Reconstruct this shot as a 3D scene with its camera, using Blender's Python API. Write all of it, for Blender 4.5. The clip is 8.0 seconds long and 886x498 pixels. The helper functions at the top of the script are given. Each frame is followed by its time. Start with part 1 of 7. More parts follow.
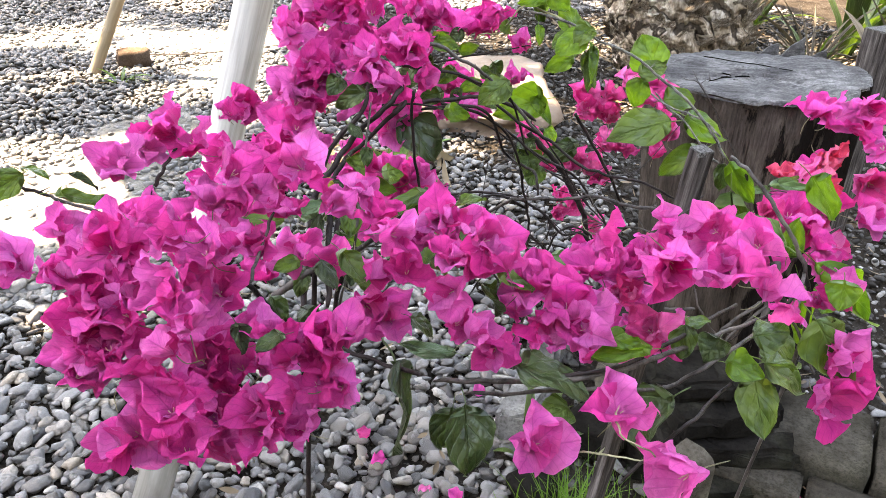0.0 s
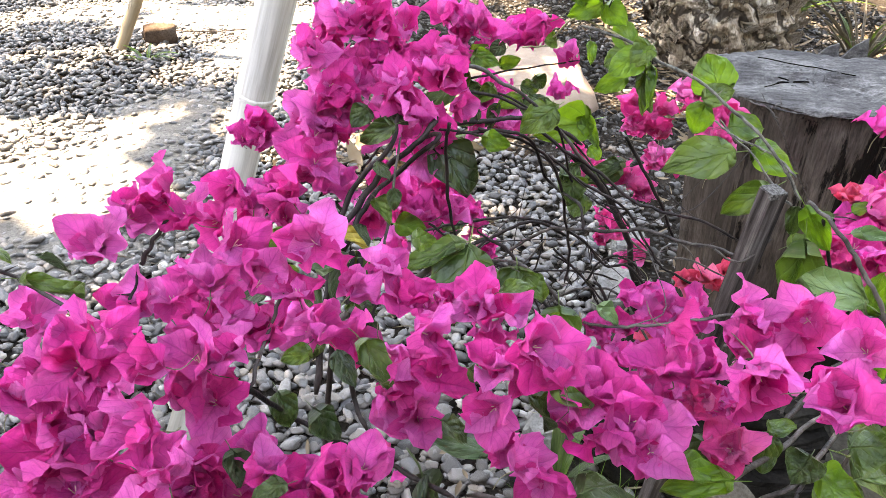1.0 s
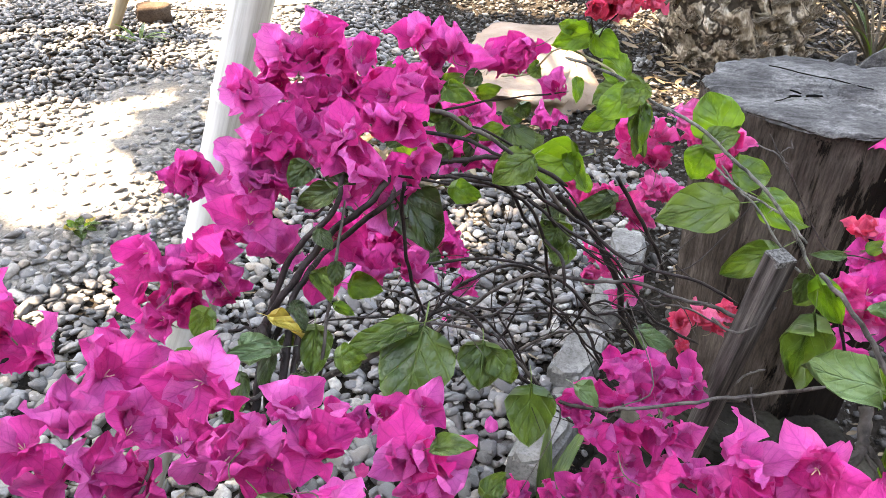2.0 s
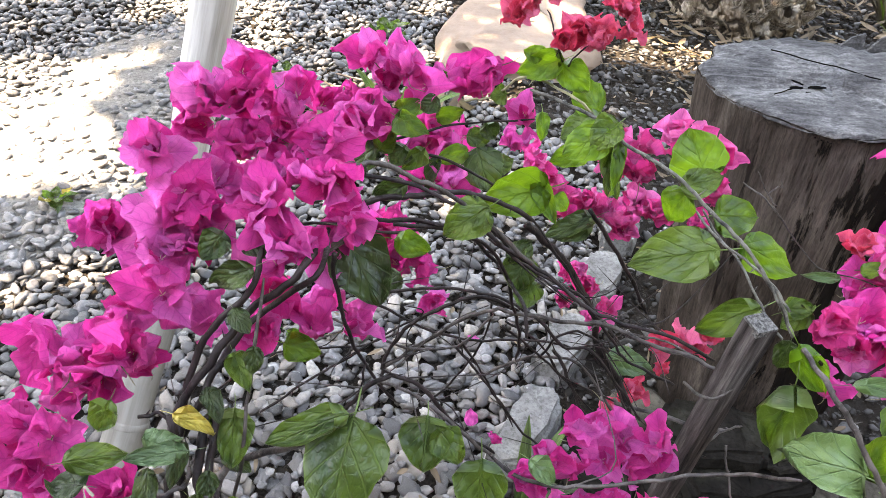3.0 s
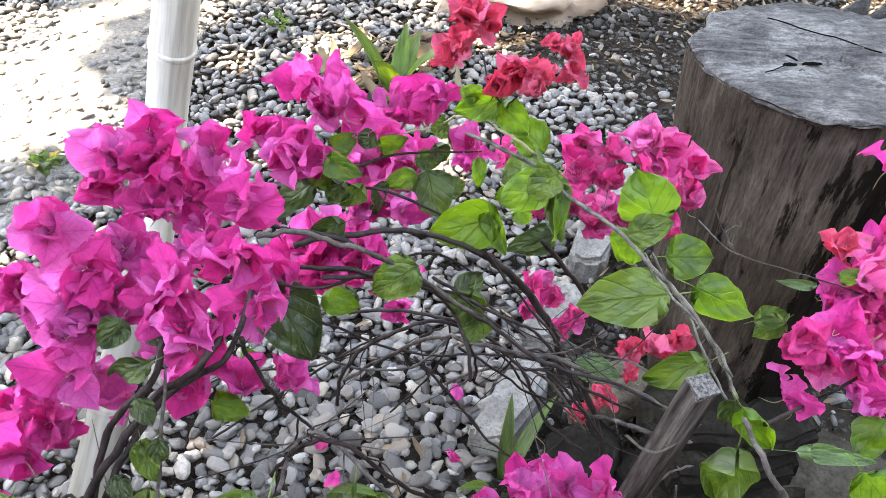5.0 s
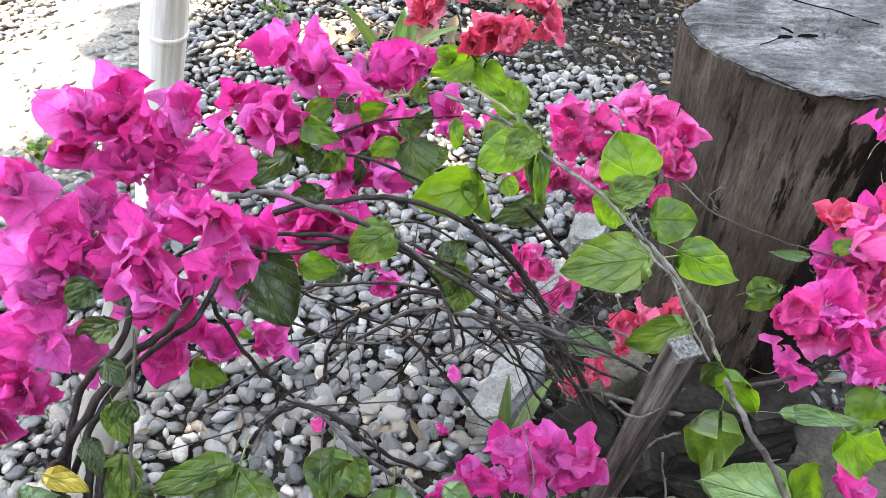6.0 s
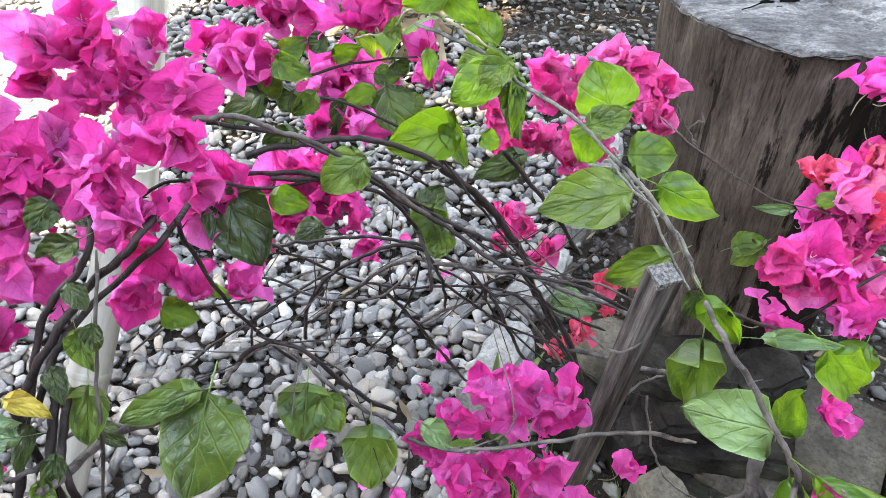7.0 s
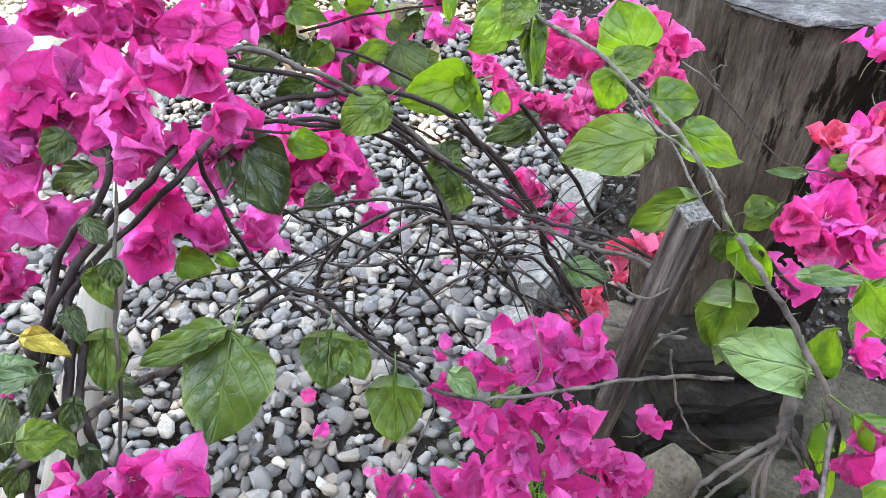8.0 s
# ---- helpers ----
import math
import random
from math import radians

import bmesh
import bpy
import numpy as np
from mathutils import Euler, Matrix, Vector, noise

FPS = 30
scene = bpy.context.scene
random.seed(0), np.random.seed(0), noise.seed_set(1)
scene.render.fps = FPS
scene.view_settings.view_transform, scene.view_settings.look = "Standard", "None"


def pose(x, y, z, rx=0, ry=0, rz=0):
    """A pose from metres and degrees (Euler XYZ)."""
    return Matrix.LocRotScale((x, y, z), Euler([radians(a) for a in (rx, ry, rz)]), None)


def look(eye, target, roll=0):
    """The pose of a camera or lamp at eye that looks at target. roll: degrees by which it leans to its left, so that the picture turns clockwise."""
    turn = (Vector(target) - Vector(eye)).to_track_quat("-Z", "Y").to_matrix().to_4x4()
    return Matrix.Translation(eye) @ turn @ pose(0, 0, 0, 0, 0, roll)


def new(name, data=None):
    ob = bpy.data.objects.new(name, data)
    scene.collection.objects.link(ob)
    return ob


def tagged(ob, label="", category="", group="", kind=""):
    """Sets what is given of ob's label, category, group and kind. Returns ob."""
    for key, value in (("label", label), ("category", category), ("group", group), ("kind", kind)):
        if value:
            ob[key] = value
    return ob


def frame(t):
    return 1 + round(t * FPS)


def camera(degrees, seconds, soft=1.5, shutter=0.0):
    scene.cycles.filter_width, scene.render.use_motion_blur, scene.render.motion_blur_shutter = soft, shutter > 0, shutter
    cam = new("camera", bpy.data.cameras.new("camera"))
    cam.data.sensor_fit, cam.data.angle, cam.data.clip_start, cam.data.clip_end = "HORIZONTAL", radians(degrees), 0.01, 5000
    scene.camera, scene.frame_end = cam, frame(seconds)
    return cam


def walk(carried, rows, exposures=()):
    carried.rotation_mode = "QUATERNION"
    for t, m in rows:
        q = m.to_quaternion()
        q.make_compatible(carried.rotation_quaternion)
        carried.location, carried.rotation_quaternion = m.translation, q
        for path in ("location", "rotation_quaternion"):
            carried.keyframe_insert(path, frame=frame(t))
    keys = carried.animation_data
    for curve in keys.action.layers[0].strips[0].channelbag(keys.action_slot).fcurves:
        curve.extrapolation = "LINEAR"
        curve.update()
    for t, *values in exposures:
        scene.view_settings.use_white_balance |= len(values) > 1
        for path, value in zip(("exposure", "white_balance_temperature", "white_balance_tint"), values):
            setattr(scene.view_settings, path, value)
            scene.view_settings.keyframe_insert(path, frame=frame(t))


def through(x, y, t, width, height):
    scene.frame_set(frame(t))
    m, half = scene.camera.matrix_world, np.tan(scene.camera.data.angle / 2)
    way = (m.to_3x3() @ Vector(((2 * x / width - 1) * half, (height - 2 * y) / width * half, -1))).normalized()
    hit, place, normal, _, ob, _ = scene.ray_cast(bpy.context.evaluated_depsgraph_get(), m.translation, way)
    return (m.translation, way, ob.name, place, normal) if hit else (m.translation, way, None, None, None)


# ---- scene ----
cam = camera(61.5, 8.0, 0.7)
PATH = [
    (0, (-0.022, 0.034, 1.148), (0.035, 1.786, 0.186), 0.9),
    (0.5, (-0.026, 0.092, 1.155), (-0.013, 1.826, 0.159), 1.2),
    (1, (-0.03, 0.141, 1.166), (-0.037, 1.861, 0.145), 1.4),
    (1.5, (-0.023, 0.195, 1.175), (-0.038, 1.901, 0.133), 1.8),
    (1.7, (-0.012, 0.221, 1.18), (-0.025, 1.922, 0.129), 2.2),
    (2.8, (0.04, 0.339, 1.215), (0.016, 1.96, 0.044), 2.4),
    (3, (0.044, 0.36, 1.227), (0.029, 1.964, 0.032), 3.0),
    (3.65, (0.046, 0.403, 1.254), (0.031, 1.965, 0.005), 3.5),
    (4, (0.062, 0.428, 1.27), (0.04, 1.952, -0.025), 3.3),
    (4.5, (0.084, 0.445, 1.283), (0.053, 1.938, -0.048), 2.9),
    (4.7, (0.091, 0.446, 1.288), (0.054, 1.932, -0.051), 2.5),
    (5.8, (0.121, 0.438, 1.27), (0.064, 1.908, -0.085), 0.9),
    (6, (0.123, 0.437, 1.266), (0.063, 1.901, -0.095), 0.9),
    (6.5, (0.133, 0.426, 1.244), (0.081, 1.891, -0.116), 0.8),
    (7, (0.138, 0.409, 1.22), (0.095, 1.884, -0.129), 0.4),
    (7.5, (0.134, 0.393, 1.196), (0.108, 1.879, -0.143), 0.4),
    (8, (0.114, 0.388, 1.177), (0.1, 1.879, -0.156), 0.3),
]
walk(cam, [(t, look(eye, target, roll)) for t, eye, target, roll in PATH], [(0.0, 5.15, 10300, 14), (2.0, 5.14, 10200, 14), (4.5, 5.26, 9900, 13), (6.5, 5.51, 9900, 10), (8.0, 5.62, 9900, 10)])

# ---- light ----
SUN_WAY = Vector((-0.55, 0.15, 1.0)).normalized()
world = bpy.data.worlds.new("sky")
scene.world = world
world.use_nodes = True
wt = world.node_tree
sky = wt.nodes.new("ShaderNodeTexSky")
sky.sky_type = "NISHITA"
sky.sun_disc = False
sky.sun_elevation = math.asin(SUN_WAY.z)
sky.sun_rotation = math.atan2(SUN_WAY.x, SUN_WAY.y)
wt.nodes["Background"].inputs[1].default_value = 0.14
wt.links.new(sky.outputs[0], wt.nodes["Background"].inputs[0])
sun = new("sun", bpy.data.lights.new("sun", "SUN"))
sun.data.energy, sun.data.angle, sun.data.color = 2.3, radians(0.53), (1.0, 0.94, 0.86)
sun.matrix_world = look(SUN_WAY * 20, (0, 0, 0))


# ---- materials ----
class Nodes:
    """A small hand for wiring a node material."""

    def __init__(self, name):
        self.mat = bpy.data.materials.new(name)
        self.mat.use_nodes = True
        self.t = self.mat.node_tree
        self.b = self.t.nodes["Principled BSDF"]
        self.out = self.t.nodes["Material Output"]
        self.co = self.t.nodes.new("ShaderNodeTexCoord").outputs["Object"]

    def add(self, kind, **values):
        n = self.t.nodes.new(kind)
        for k, v in values.items():
            n.inputs[k].default_value = v
        return n

    def link(self, a, b):
        self.t.links.new(a, b)

    def noise(self, scale, detail=4.0, rough=0.6, co=None, stretch=None):
        n = self.add("ShaderNodeTexNoise", Scale=scale, Detail=detail, Roughness=rough)
        co = co or self.co
        if stretch:
            m = self.add("ShaderNodeMapping")
            m.inputs["Scale"].default_value = stretch
            self.link(co, m.inputs[0])
            co = m.outputs[0]
        self.link(co, n.inputs["Vector"])
        return n.outputs["Fac"]

    def ramp(self, fac, *stops):
        r = self.add("ShaderNodeValToRGB")
        el = r.color_ramp.elements
        while len(el) < len(stops):
            el.new(0.5)
        for e, (p, c) in zip(el, stops):
            e.position = p
            e.color = (*c, 1) if len(c) == 3 else c
        self.link(fac, r.inputs[0])
        return r.outputs[0]

    def mix(self, fac, a, b, mode="MIX"):
        m = self.t.nodes.new("ShaderNodeMix")
        m.data_type, m.blend_type = "RGBA", mode
        for sock, v in ((m.inputs[0], fac), (m.inputs[6], a), (m.inputs[7], b)):
            if isinstance(v, (int, float)):
                sock.default_value = v
            elif isinstance(v, tuple):
                sock.default_value = (*v, 1)
            else:
                self.link(v, sock)
        return m.outputs[2]

    def math(self, op, a, b=0.0):
        m = self.t.nodes.new("ShaderNodeMath")
        m.operation = op
        for sock, v in ((m.inputs[0], a), (m.inputs[1], b)):
            if isinstance(v, (int, float)):
                sock.default_value = v
            else:
                self.link(v, sock)
        return m.outputs[0]

    def bump(self, height, strength, distance=0.01, normal=None):
        n = self.add("ShaderNodeBump", Strength=strength, Distance=distance)
        self.link(height, n.inputs["Height"])
        if normal:
            self.link(normal, n.inputs["Normal"])
        return n.outputs[0]

    def done(self, colour, rough=0.7, normal=None, spec=0.4):
        if isinstance(colour, tuple):
            self.b.inputs["Base Color"].default_value = (*colour, 1)
        else:
            self.link(colour, self.b.inputs["Base Color"])
        if isinstance(rough, (int, float)):
            self.b.inputs["Roughness"].default_value = rough
        else:
            self.link(rough, self.b.inputs["Roughness"])
        self.b.inputs["Specular IOR Level"].default_value = spec
        if normal:
            self.link(normal, self.b.inputs["Normal"])
        return self.mat

    def leafy(self, colour, through_colour, amount, rough, normal=None, spec=0.2):
        """A thin blade: part of the light passes through."""
        self.done(colour, rough, normal, spec)
        tr = self.t.nodes.new("ShaderNodeBsdfTranslucent")
        if isinstance(through_colour, tuple):
            tr.inputs[0].default_value = (*through_colour, 1)
        else:
            self.link(through_colour, tr.inputs[0])
        mx = self.t.nodes.new("ShaderNodeMixShader")
        mx.inputs[0].default_value = amount
        self.link(self.b.outputs[0], mx.inputs[1])
        self.link(tr.outputs[0], mx.inputs[2])
        self.link(mx.outputs[0], self.out.inputs["Surface"])
        return self.mat

    def object_random(self):
        return self.t.nodes.new("ShaderNodeObjectInfo").outputs["Random"]

    def island_random(self):
        return self.t.nodes.new("ShaderNodeNewGeometry").outputs["Random Per Island"]

    def uv(self):
        return self.t.nodes.new("ShaderNodeUVMap").outputs[0]


def bract_material(name, a, b, c):
    """Papery bract: three tones by piece, a darker midrib and net veins, crepe-like creases."""
    n = Nodes(name)
    u = n.uv()
    tone = n.ramp(n.object_random(), (0.0, a), (0.5, b), (1.0, c))
    cloud = n.ramp(n.noise(2.2, 3.0, 0.6, u), (0.35, (0.90, 0.78, 0.88)), (0.65, (1.04, 1.25, 1.04)))
    col = n.mix(1.0, tone, cloud, "MULTIPLY")
    sep = n.add("ShaderNodeSeparateXYZ")
    n.link(u, sep.inputs[0])
    off = n.math("ABSOLUTE", n.math("SUBTRACT", sep.outputs[0], 0.5))
    rib = n.ramp(off, (0.0, (1, 1, 1)), (0.03, (0, 0, 0)))
    w = n.add("ShaderNodeTexWave", Scale=2.0, Distortion=2.0, Detail=2.0)
    w.bands_direction = "Y"
    sl = n.add("ShaderNodeCombineXYZ")
    n.link(sep.outputs[0], sl.inputs[0])
    n.link(n.math("SUBTRACT", sep.outputs[1], n.math("MULTIPLY", off, 0.9)), sl.inputs[1])
    n.link(sl.outputs[0], w.inputs["Vector"])
    veins = n.ramp(w.outputs["Fac"], (0.0, (1, 1, 1)), (0.12, (0, 0, 0)))
    net = n.add("ShaderNodeTexVoronoi", Scale=13.0)
    net.feature = "DISTANCE_TO_EDGE"
    n.link(u, net.inputs["Vector"])
    mesh = n.ramp(net.outputs["Distance"], (0.0, (1, 1, 1)), (0.07, (0, 0, 0)))
    line = n.math("MAXIMUM", rib, n.math("MAXIMUM", n.math("MULTIPLY", veins, 0.6), n.math("MULTIPLY", mesh, 0.35)))
    col = n.mix(n.math("MULTIPLY", line, 0.34), col, tuple(v * 0.5 for v in a))
    crease = n.noise(5.0, 6.0, 0.70, u)
    nor = n.bump(n.math("ADD", n.math("MULTIPLY", line, -0.3), n.math("MULTIPLY", crease, 1.5)), 1.0, 0.010)
    return n.leafy(col, col, 0.48, 0.55, nor, 0.18)


M_BRACT = (
    bract_material("magenta_bract", (0.82, 0.034, 0.30), (0.91, 0.085, 0.44), (0.93, 0.19, 0.62)),
    bract_material("pink_bract", (0.87, 0.042, 0.28), (0.94, 0.105, 0.40), (0.95, 0.22, 0.56)),
    bract_material("coral_bract", (0.86, 0.058, 0.14), (0.94, 0.12, 0.24), (0.95, 0.21, 0.40)),
)


def leaf_material(name, top, alt, glow, amount, rough=0.36):
    """A leathery blade: pale midrib and side veins, quilted between them, uneven in tone; part of that stands for shade
    from other leaves.
    """
    n = Nodes(name)
    u = n.uv()
    sep = n.add("ShaderNodeSeparateXYZ")
    n.link(u, sep.inputs[0])
    off = n.math("ABSOLUTE", n.math("SUBTRACT", sep.outputs[0], 0.5))
    rib = n.ramp(off, (0.0, (1, 1, 1)), (0.022, (0, 0, 0)))
    w = n.add("ShaderNodeTexWave", Scale=1.35, Distortion=1.1, Detail=1.0)
    w.bands_direction = "Y"
    sl = n.add("ShaderNodeCombineXYZ")
    n.link(sep.outputs[0], sl.inputs[0])
    n.link(n.math("SUBTRACT", sep.outputs[1], n.math("MULTIPLY", n.math("POWER", off, 0.8), 0.85)), sl.inputs[1])
    n.link(sl.outputs[0], w.inputs["Vector"])
    veins = n.ramp(w.outputs["Fac"], (0.0, (1, 1, 1)), (0.07, (0, 0, 0)))
    net = n.add("ShaderNodeTexVoronoi", Scale=11.0)
    net.feature = "DISTANCE_TO_EDGE"
    n.link(u, net.inputs["Vector"])
    mesh = n.ramp(net.outputs["Distance"], (0.0, (1, 1, 1)), (0.06, (0, 0, 0)))
    line = n.math("MAXIMUM", rib, n.math("MAXIMUM", n.math("MULTIPLY", veins, 0.6), n.math("MULTIPLY", mesh, 0.08)))
    shift = n.add("ShaderNodeVectorMath")
    shift.operation = "ADD"
    n.link(u, shift.inputs[0])
    spin = n.math("MULTIPLY", n.object_random(), 37.0)
    n.link(spin, shift.inputs[1])
    blotch = n.ramp(n.noise(2.1, 4.0, 0.62, shift.outputs[0]), (0.36, (0, 0, 0)), (0.62, (1, 1, 1)))
    col = n.mix(blotch, top, alt)
    vary = n.ramp(n.object_random(), (0.0, (0.58, 0.62, 0.70)), (0.5, (0.95, 0.95, 0.95)), (1.0, (1.35, 1.25, 1.0)))
    col = n.mix(1.0, col, vary, "MULTIPLY")
    spots = n.ramp(n.noise(16.0, 3.0, 0.6, shift.outputs[0]), (0.66, (0, 0, 0)), (0.73, (1, 1, 1)))
    col = n.mix(n.math("MULTIPLY", spots, 0.45), col, (0.10, 0.075, 0.03))
    rim = n.ramp(off, (0.46, (0, 0, 0)), (0.5, (0.5, 0.5, 0.5)))
    col = n.mix(rim, col, tuple(min(1, v * 1.6) for v in alt))
    col = n.mix(n.math("MULTIPLY", line, 0.42), col, tuple(min(1, v * 1.9 + 0.03) for v in alt))
    through = n.mix(1.0, n.mix(n.math("MULTIPLY", line, 0.5), glow, tuple(v * 0.45 for v in glow)), n.ramp(n.noise(1.7, 3.0, 0.6, shift.outputs[0]), (0.38, (0.35, 0.42, 0.6)), (0.62, (1.25, 1.2, 1.0))), "MULTIPLY")
    quilt = n.math("MULTIPLY", w.outputs["Fac"], 0.10)
    nor = n.bump(n.math("ADD", quilt, n.math("SUBTRACT", n.math("MULTIPLY", n.noise(4.0, 3.0, 0.55, shift.outputs[0]), 1.0), n.math("MULTIPLY", line, 0.45))), 0.75, 0.006)
    return n.leafy(col, through, amount, rough, nor, 0.32)


M_LEAF = {
    "bright": leaf_material("bright_leaf", (0.013, 0.047, 0.004), (0.066, 0.138, 0.009), (0.21, 0.38, 0.022), 0.36),
    "green": leaf_material("green_leaf", (0.018, 0.041, 0.009), (0.060, 0.100, 0.018), (0.11, 0.19, 0.015), 0.28),
    "dark": leaf_material("dark_leaf", (0.009, 0.020, 0.007), (0.032, 0.052, 0.015), (0.045, 0.085, 0.011), 0.2),
    "pale": leaf_material("pale_leaf", (0.050, 0.092, 0.038), (0.085, 0.140, 0.062), (0.10, 0.18, 0.04), 0.2, 0.34),
    "dry": leaf_material("dry_blade", (0.05, 0.038, 0.026), (0.13, 0.105, 0.075), (0.14, 0.11, 0.07), 0.12, 0.7),
    "yellow": leaf_material("yellow_leaf", (0.17, 0.14, 0.025), (0.30, 0.24, 0.05), (0.34, 0.26, 0.05), 0.25),
}


def bark_material(name, a, b, scale=60.0, rough=0.6):
    n = Nodes(name)
    f = n.noise(scale, 5.0, 0.65, None, (1, 1, 0.35))
    col = n.ramp(f, (0.36, a), (0.60, b))
    col = n.mix(n.ramp(n.noise(220.0, 2.0), (0.62, (0, 0, 0)), (0.72, (0.7, 0.7, 0.7))), col, tuple(v * 1.5 for v in b))
    return n.done(col, rough, n.bump(f, 1.0, 0.004), 0.14)


M_STEM = {
    "brown": bark_material("brown_stem", (0.0032, 0.0024, 0.0024), (0.019, 0.013, 0.013)),
    "grey": bark_material("grey_stem", (0.011, 0.009, 0.009), (0.066, 0.056, 0.052)),
    "root": bark_material("gnarled_root", (0.008, 0.0065, 0.006), (0.056, 0.048, 0.043), 38.0, 0.85),
    "vine": bark_material("vine_stem", (0.018, 0.0175, 0.0155), (0.088, 0.083, 0.072), 90.0, 0.42),
    "green": bark_material("green_stem", (0.10, 0.10, 0.055), (0.24, 0.22, 0.14)),
}
n = Nodes("floret_cream")
M_FLORET = n.done(n.mix(n.noise(80.0), (0.75, 0.66, 0.42), (0.7, 0.3, 0.35)), 0.6)


def pebble_material(name, rnd):
    n = Nodes(name)
    r = rnd(n)
    col = n.ramp(
        r, (0.0, (0.014, 0.0132, 0.0140)), (0.16, (0.034, 0.032, 0.0335)), (0.30, (0.062, 0.052, 0.046)), (0.46, (0.080, 0.076, 0.078)),
        (0.64, (0.126, 0.120, 0.120)), (0.74, (0.125, 0.103, 0.087)), (0.86, (0.175, 0.167, 0.163)), (0.95, (0.190, 0.152, 0.117)), (1.0, (0.31, 0.30, 0.285)),
    )
    grain = n.noise(110.0, 7.0, 0.72)
    vein = n.ramp(n.noise(38.0, 3.0, 0.5, None, (1, 1, 3.2)), (0.665, (0, 0, 0)), (0.70, (0.55, 0.55, 0.55)))
    col = n.mix(vein, col, (0.34, 0.33, 0.315))
    col = n.mix(n.ramp(grain, (0.36, (0.55, 0.55, 0.55)), (0.60, (0, 0, 0))), col, (0.024, 0.023, 0.023))
    dust = n.ramp(n.noise(18.0, 4.0), (0.5, (0, 0, 0)), (0.75, (0.3, 0.3, 0.3)))
    col = n.mix(dust, col, (0.20, 0.195, 0.19))
    return n.done(col, n.ramp(grain, (0.3, (0.42, 0.42, 0.42)), (0.8, (0.75, 0.75, 0.75))), n.bump(n.math("ADD", grain, n.math("MULTIPLY", n.noise(30.0, 3.0), 2.0)), 0.6, 0.004), 0.45)


M_PEBBLE = pebble_material("pebble_stone", Nodes.object_random)
M_GRAVEL = pebble_material("gravel_stone", Nodes.island_random)
n = Nodes("bed_gravel_stone")
col = n.ramp(n.island_random(), (0.0, (0.014, 0.013, 0.012)), (0.5, (0.080, 0.076, 0.075)), (0.85, (0.17, 0.163, 0.16)), (1.0, (0.36, 0.35, 0.34)))
M_BED_GRAVEL = n.done(n.mix(n.noise(120.0, 4.0), col, (0.02, 0.018, 0.016)), 0.8, n.bump(n.noise(150.0), 0.5, 0.002), 0.05)

n = Nodes("dark_soil")
f = n.noise(7.0, 8.0, 0.7)
g = n.noise(70.0, 4.0, 0.7)
col = n.ramp(f, (0.3, (0.009, 0.0075, 0.0065)), (0.6, (0.027, 0.0225, 0.019)), (0.8, (0.058, 0.049, 0.042)))
col = n.mix(n.ramp(g, (0.58, (0, 0, 0)), (0.66, (0.8, 0.8, 0.8))), col, (0.09, 0.085, 0.08))
M_SOIL = n.done(col, 0.95, n.bump(n.math("ADD", g, f), 0.9, 0.02), 0.0)

n = Nodes("pale_boulder_stone")
f = n.noise(6.0, 8.0, 0.62)
g = n.noise(60.0, 5.0, 0.7)
col = n.ramp(f, (0.25, (0.095, 0.063, 0.047)), (0.5, (0.185, 0.130, 0.098)), (0.75, (0.25, 0.187, 0.146)))
M_BOULDER = n.done(n.mix(n.ramp(g, (0.3, (0.5, 0.5, 0.5)), (0.6, (0, 0, 0))), col, (0.2, 0.16, 0.13)), 0.9, n.bump(n.math("ADD", f, n.math("MULTIPLY", g, 0.3)), 0.6, 0.02), 0.2)


def stone_material(name, a, b, c, moss=0.0):
    n = Nodes(name)
    f = n.noise(11.0, 8.0, 0.65)
    g = n.noise(120.0, 4.0, 0.7)
    col = n.ramp(f, (0.28, a), (0.5, b), (0.74, c))
    col = n.mix(n.ramp(g, (0.33, (0.6, 0.6, 0.6)), (0.55, (0, 0, 0))), col, tuple(v * 0.5 for v in a))
    if moss:
        m = n.ramp(n.noise(5.0, 5.0), (0.5, (0, 0, 0)), (0.72, (moss, moss, moss)))
        col = n.mix(m, col, (0.06, 0.075, 0.03))
    return n.done(col, 0.88, n.bump(n.math("ADD", f, n.math("MULTIPLY", g, 0.35)), 0.7, 0.012), 0.0)


M_BROWN_ROCK = stone_material("brown_rock", (0.028, 0.019, 0.015), (0.06, 0.043, 0.034), (0.10, 0.077, 0.062))
M_SLAB = stone_material("pale_concrete", (0.066, 0.063, 0.060), (0.135, 0.131, 0.127), (0.235, 0.23, 0.222))
M_PAVER = stone_material("grey_paving_stone", (0.028, 0.024, 0.019), (0.070, 0.062, 0.051), (0.135, 0.122, 0.103), 0.2)
# Both colours are set below the stones' own, with the bed's shadow in them.
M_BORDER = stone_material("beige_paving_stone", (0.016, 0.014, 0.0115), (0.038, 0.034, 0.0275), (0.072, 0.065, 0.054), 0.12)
M_ROCK = stone_material("shade_dark_rock", (0.004, 0.0036, 0.0032), (0.011, 0.010, 0.0090), (0.030, 0.0275, 0.025), 0.12)

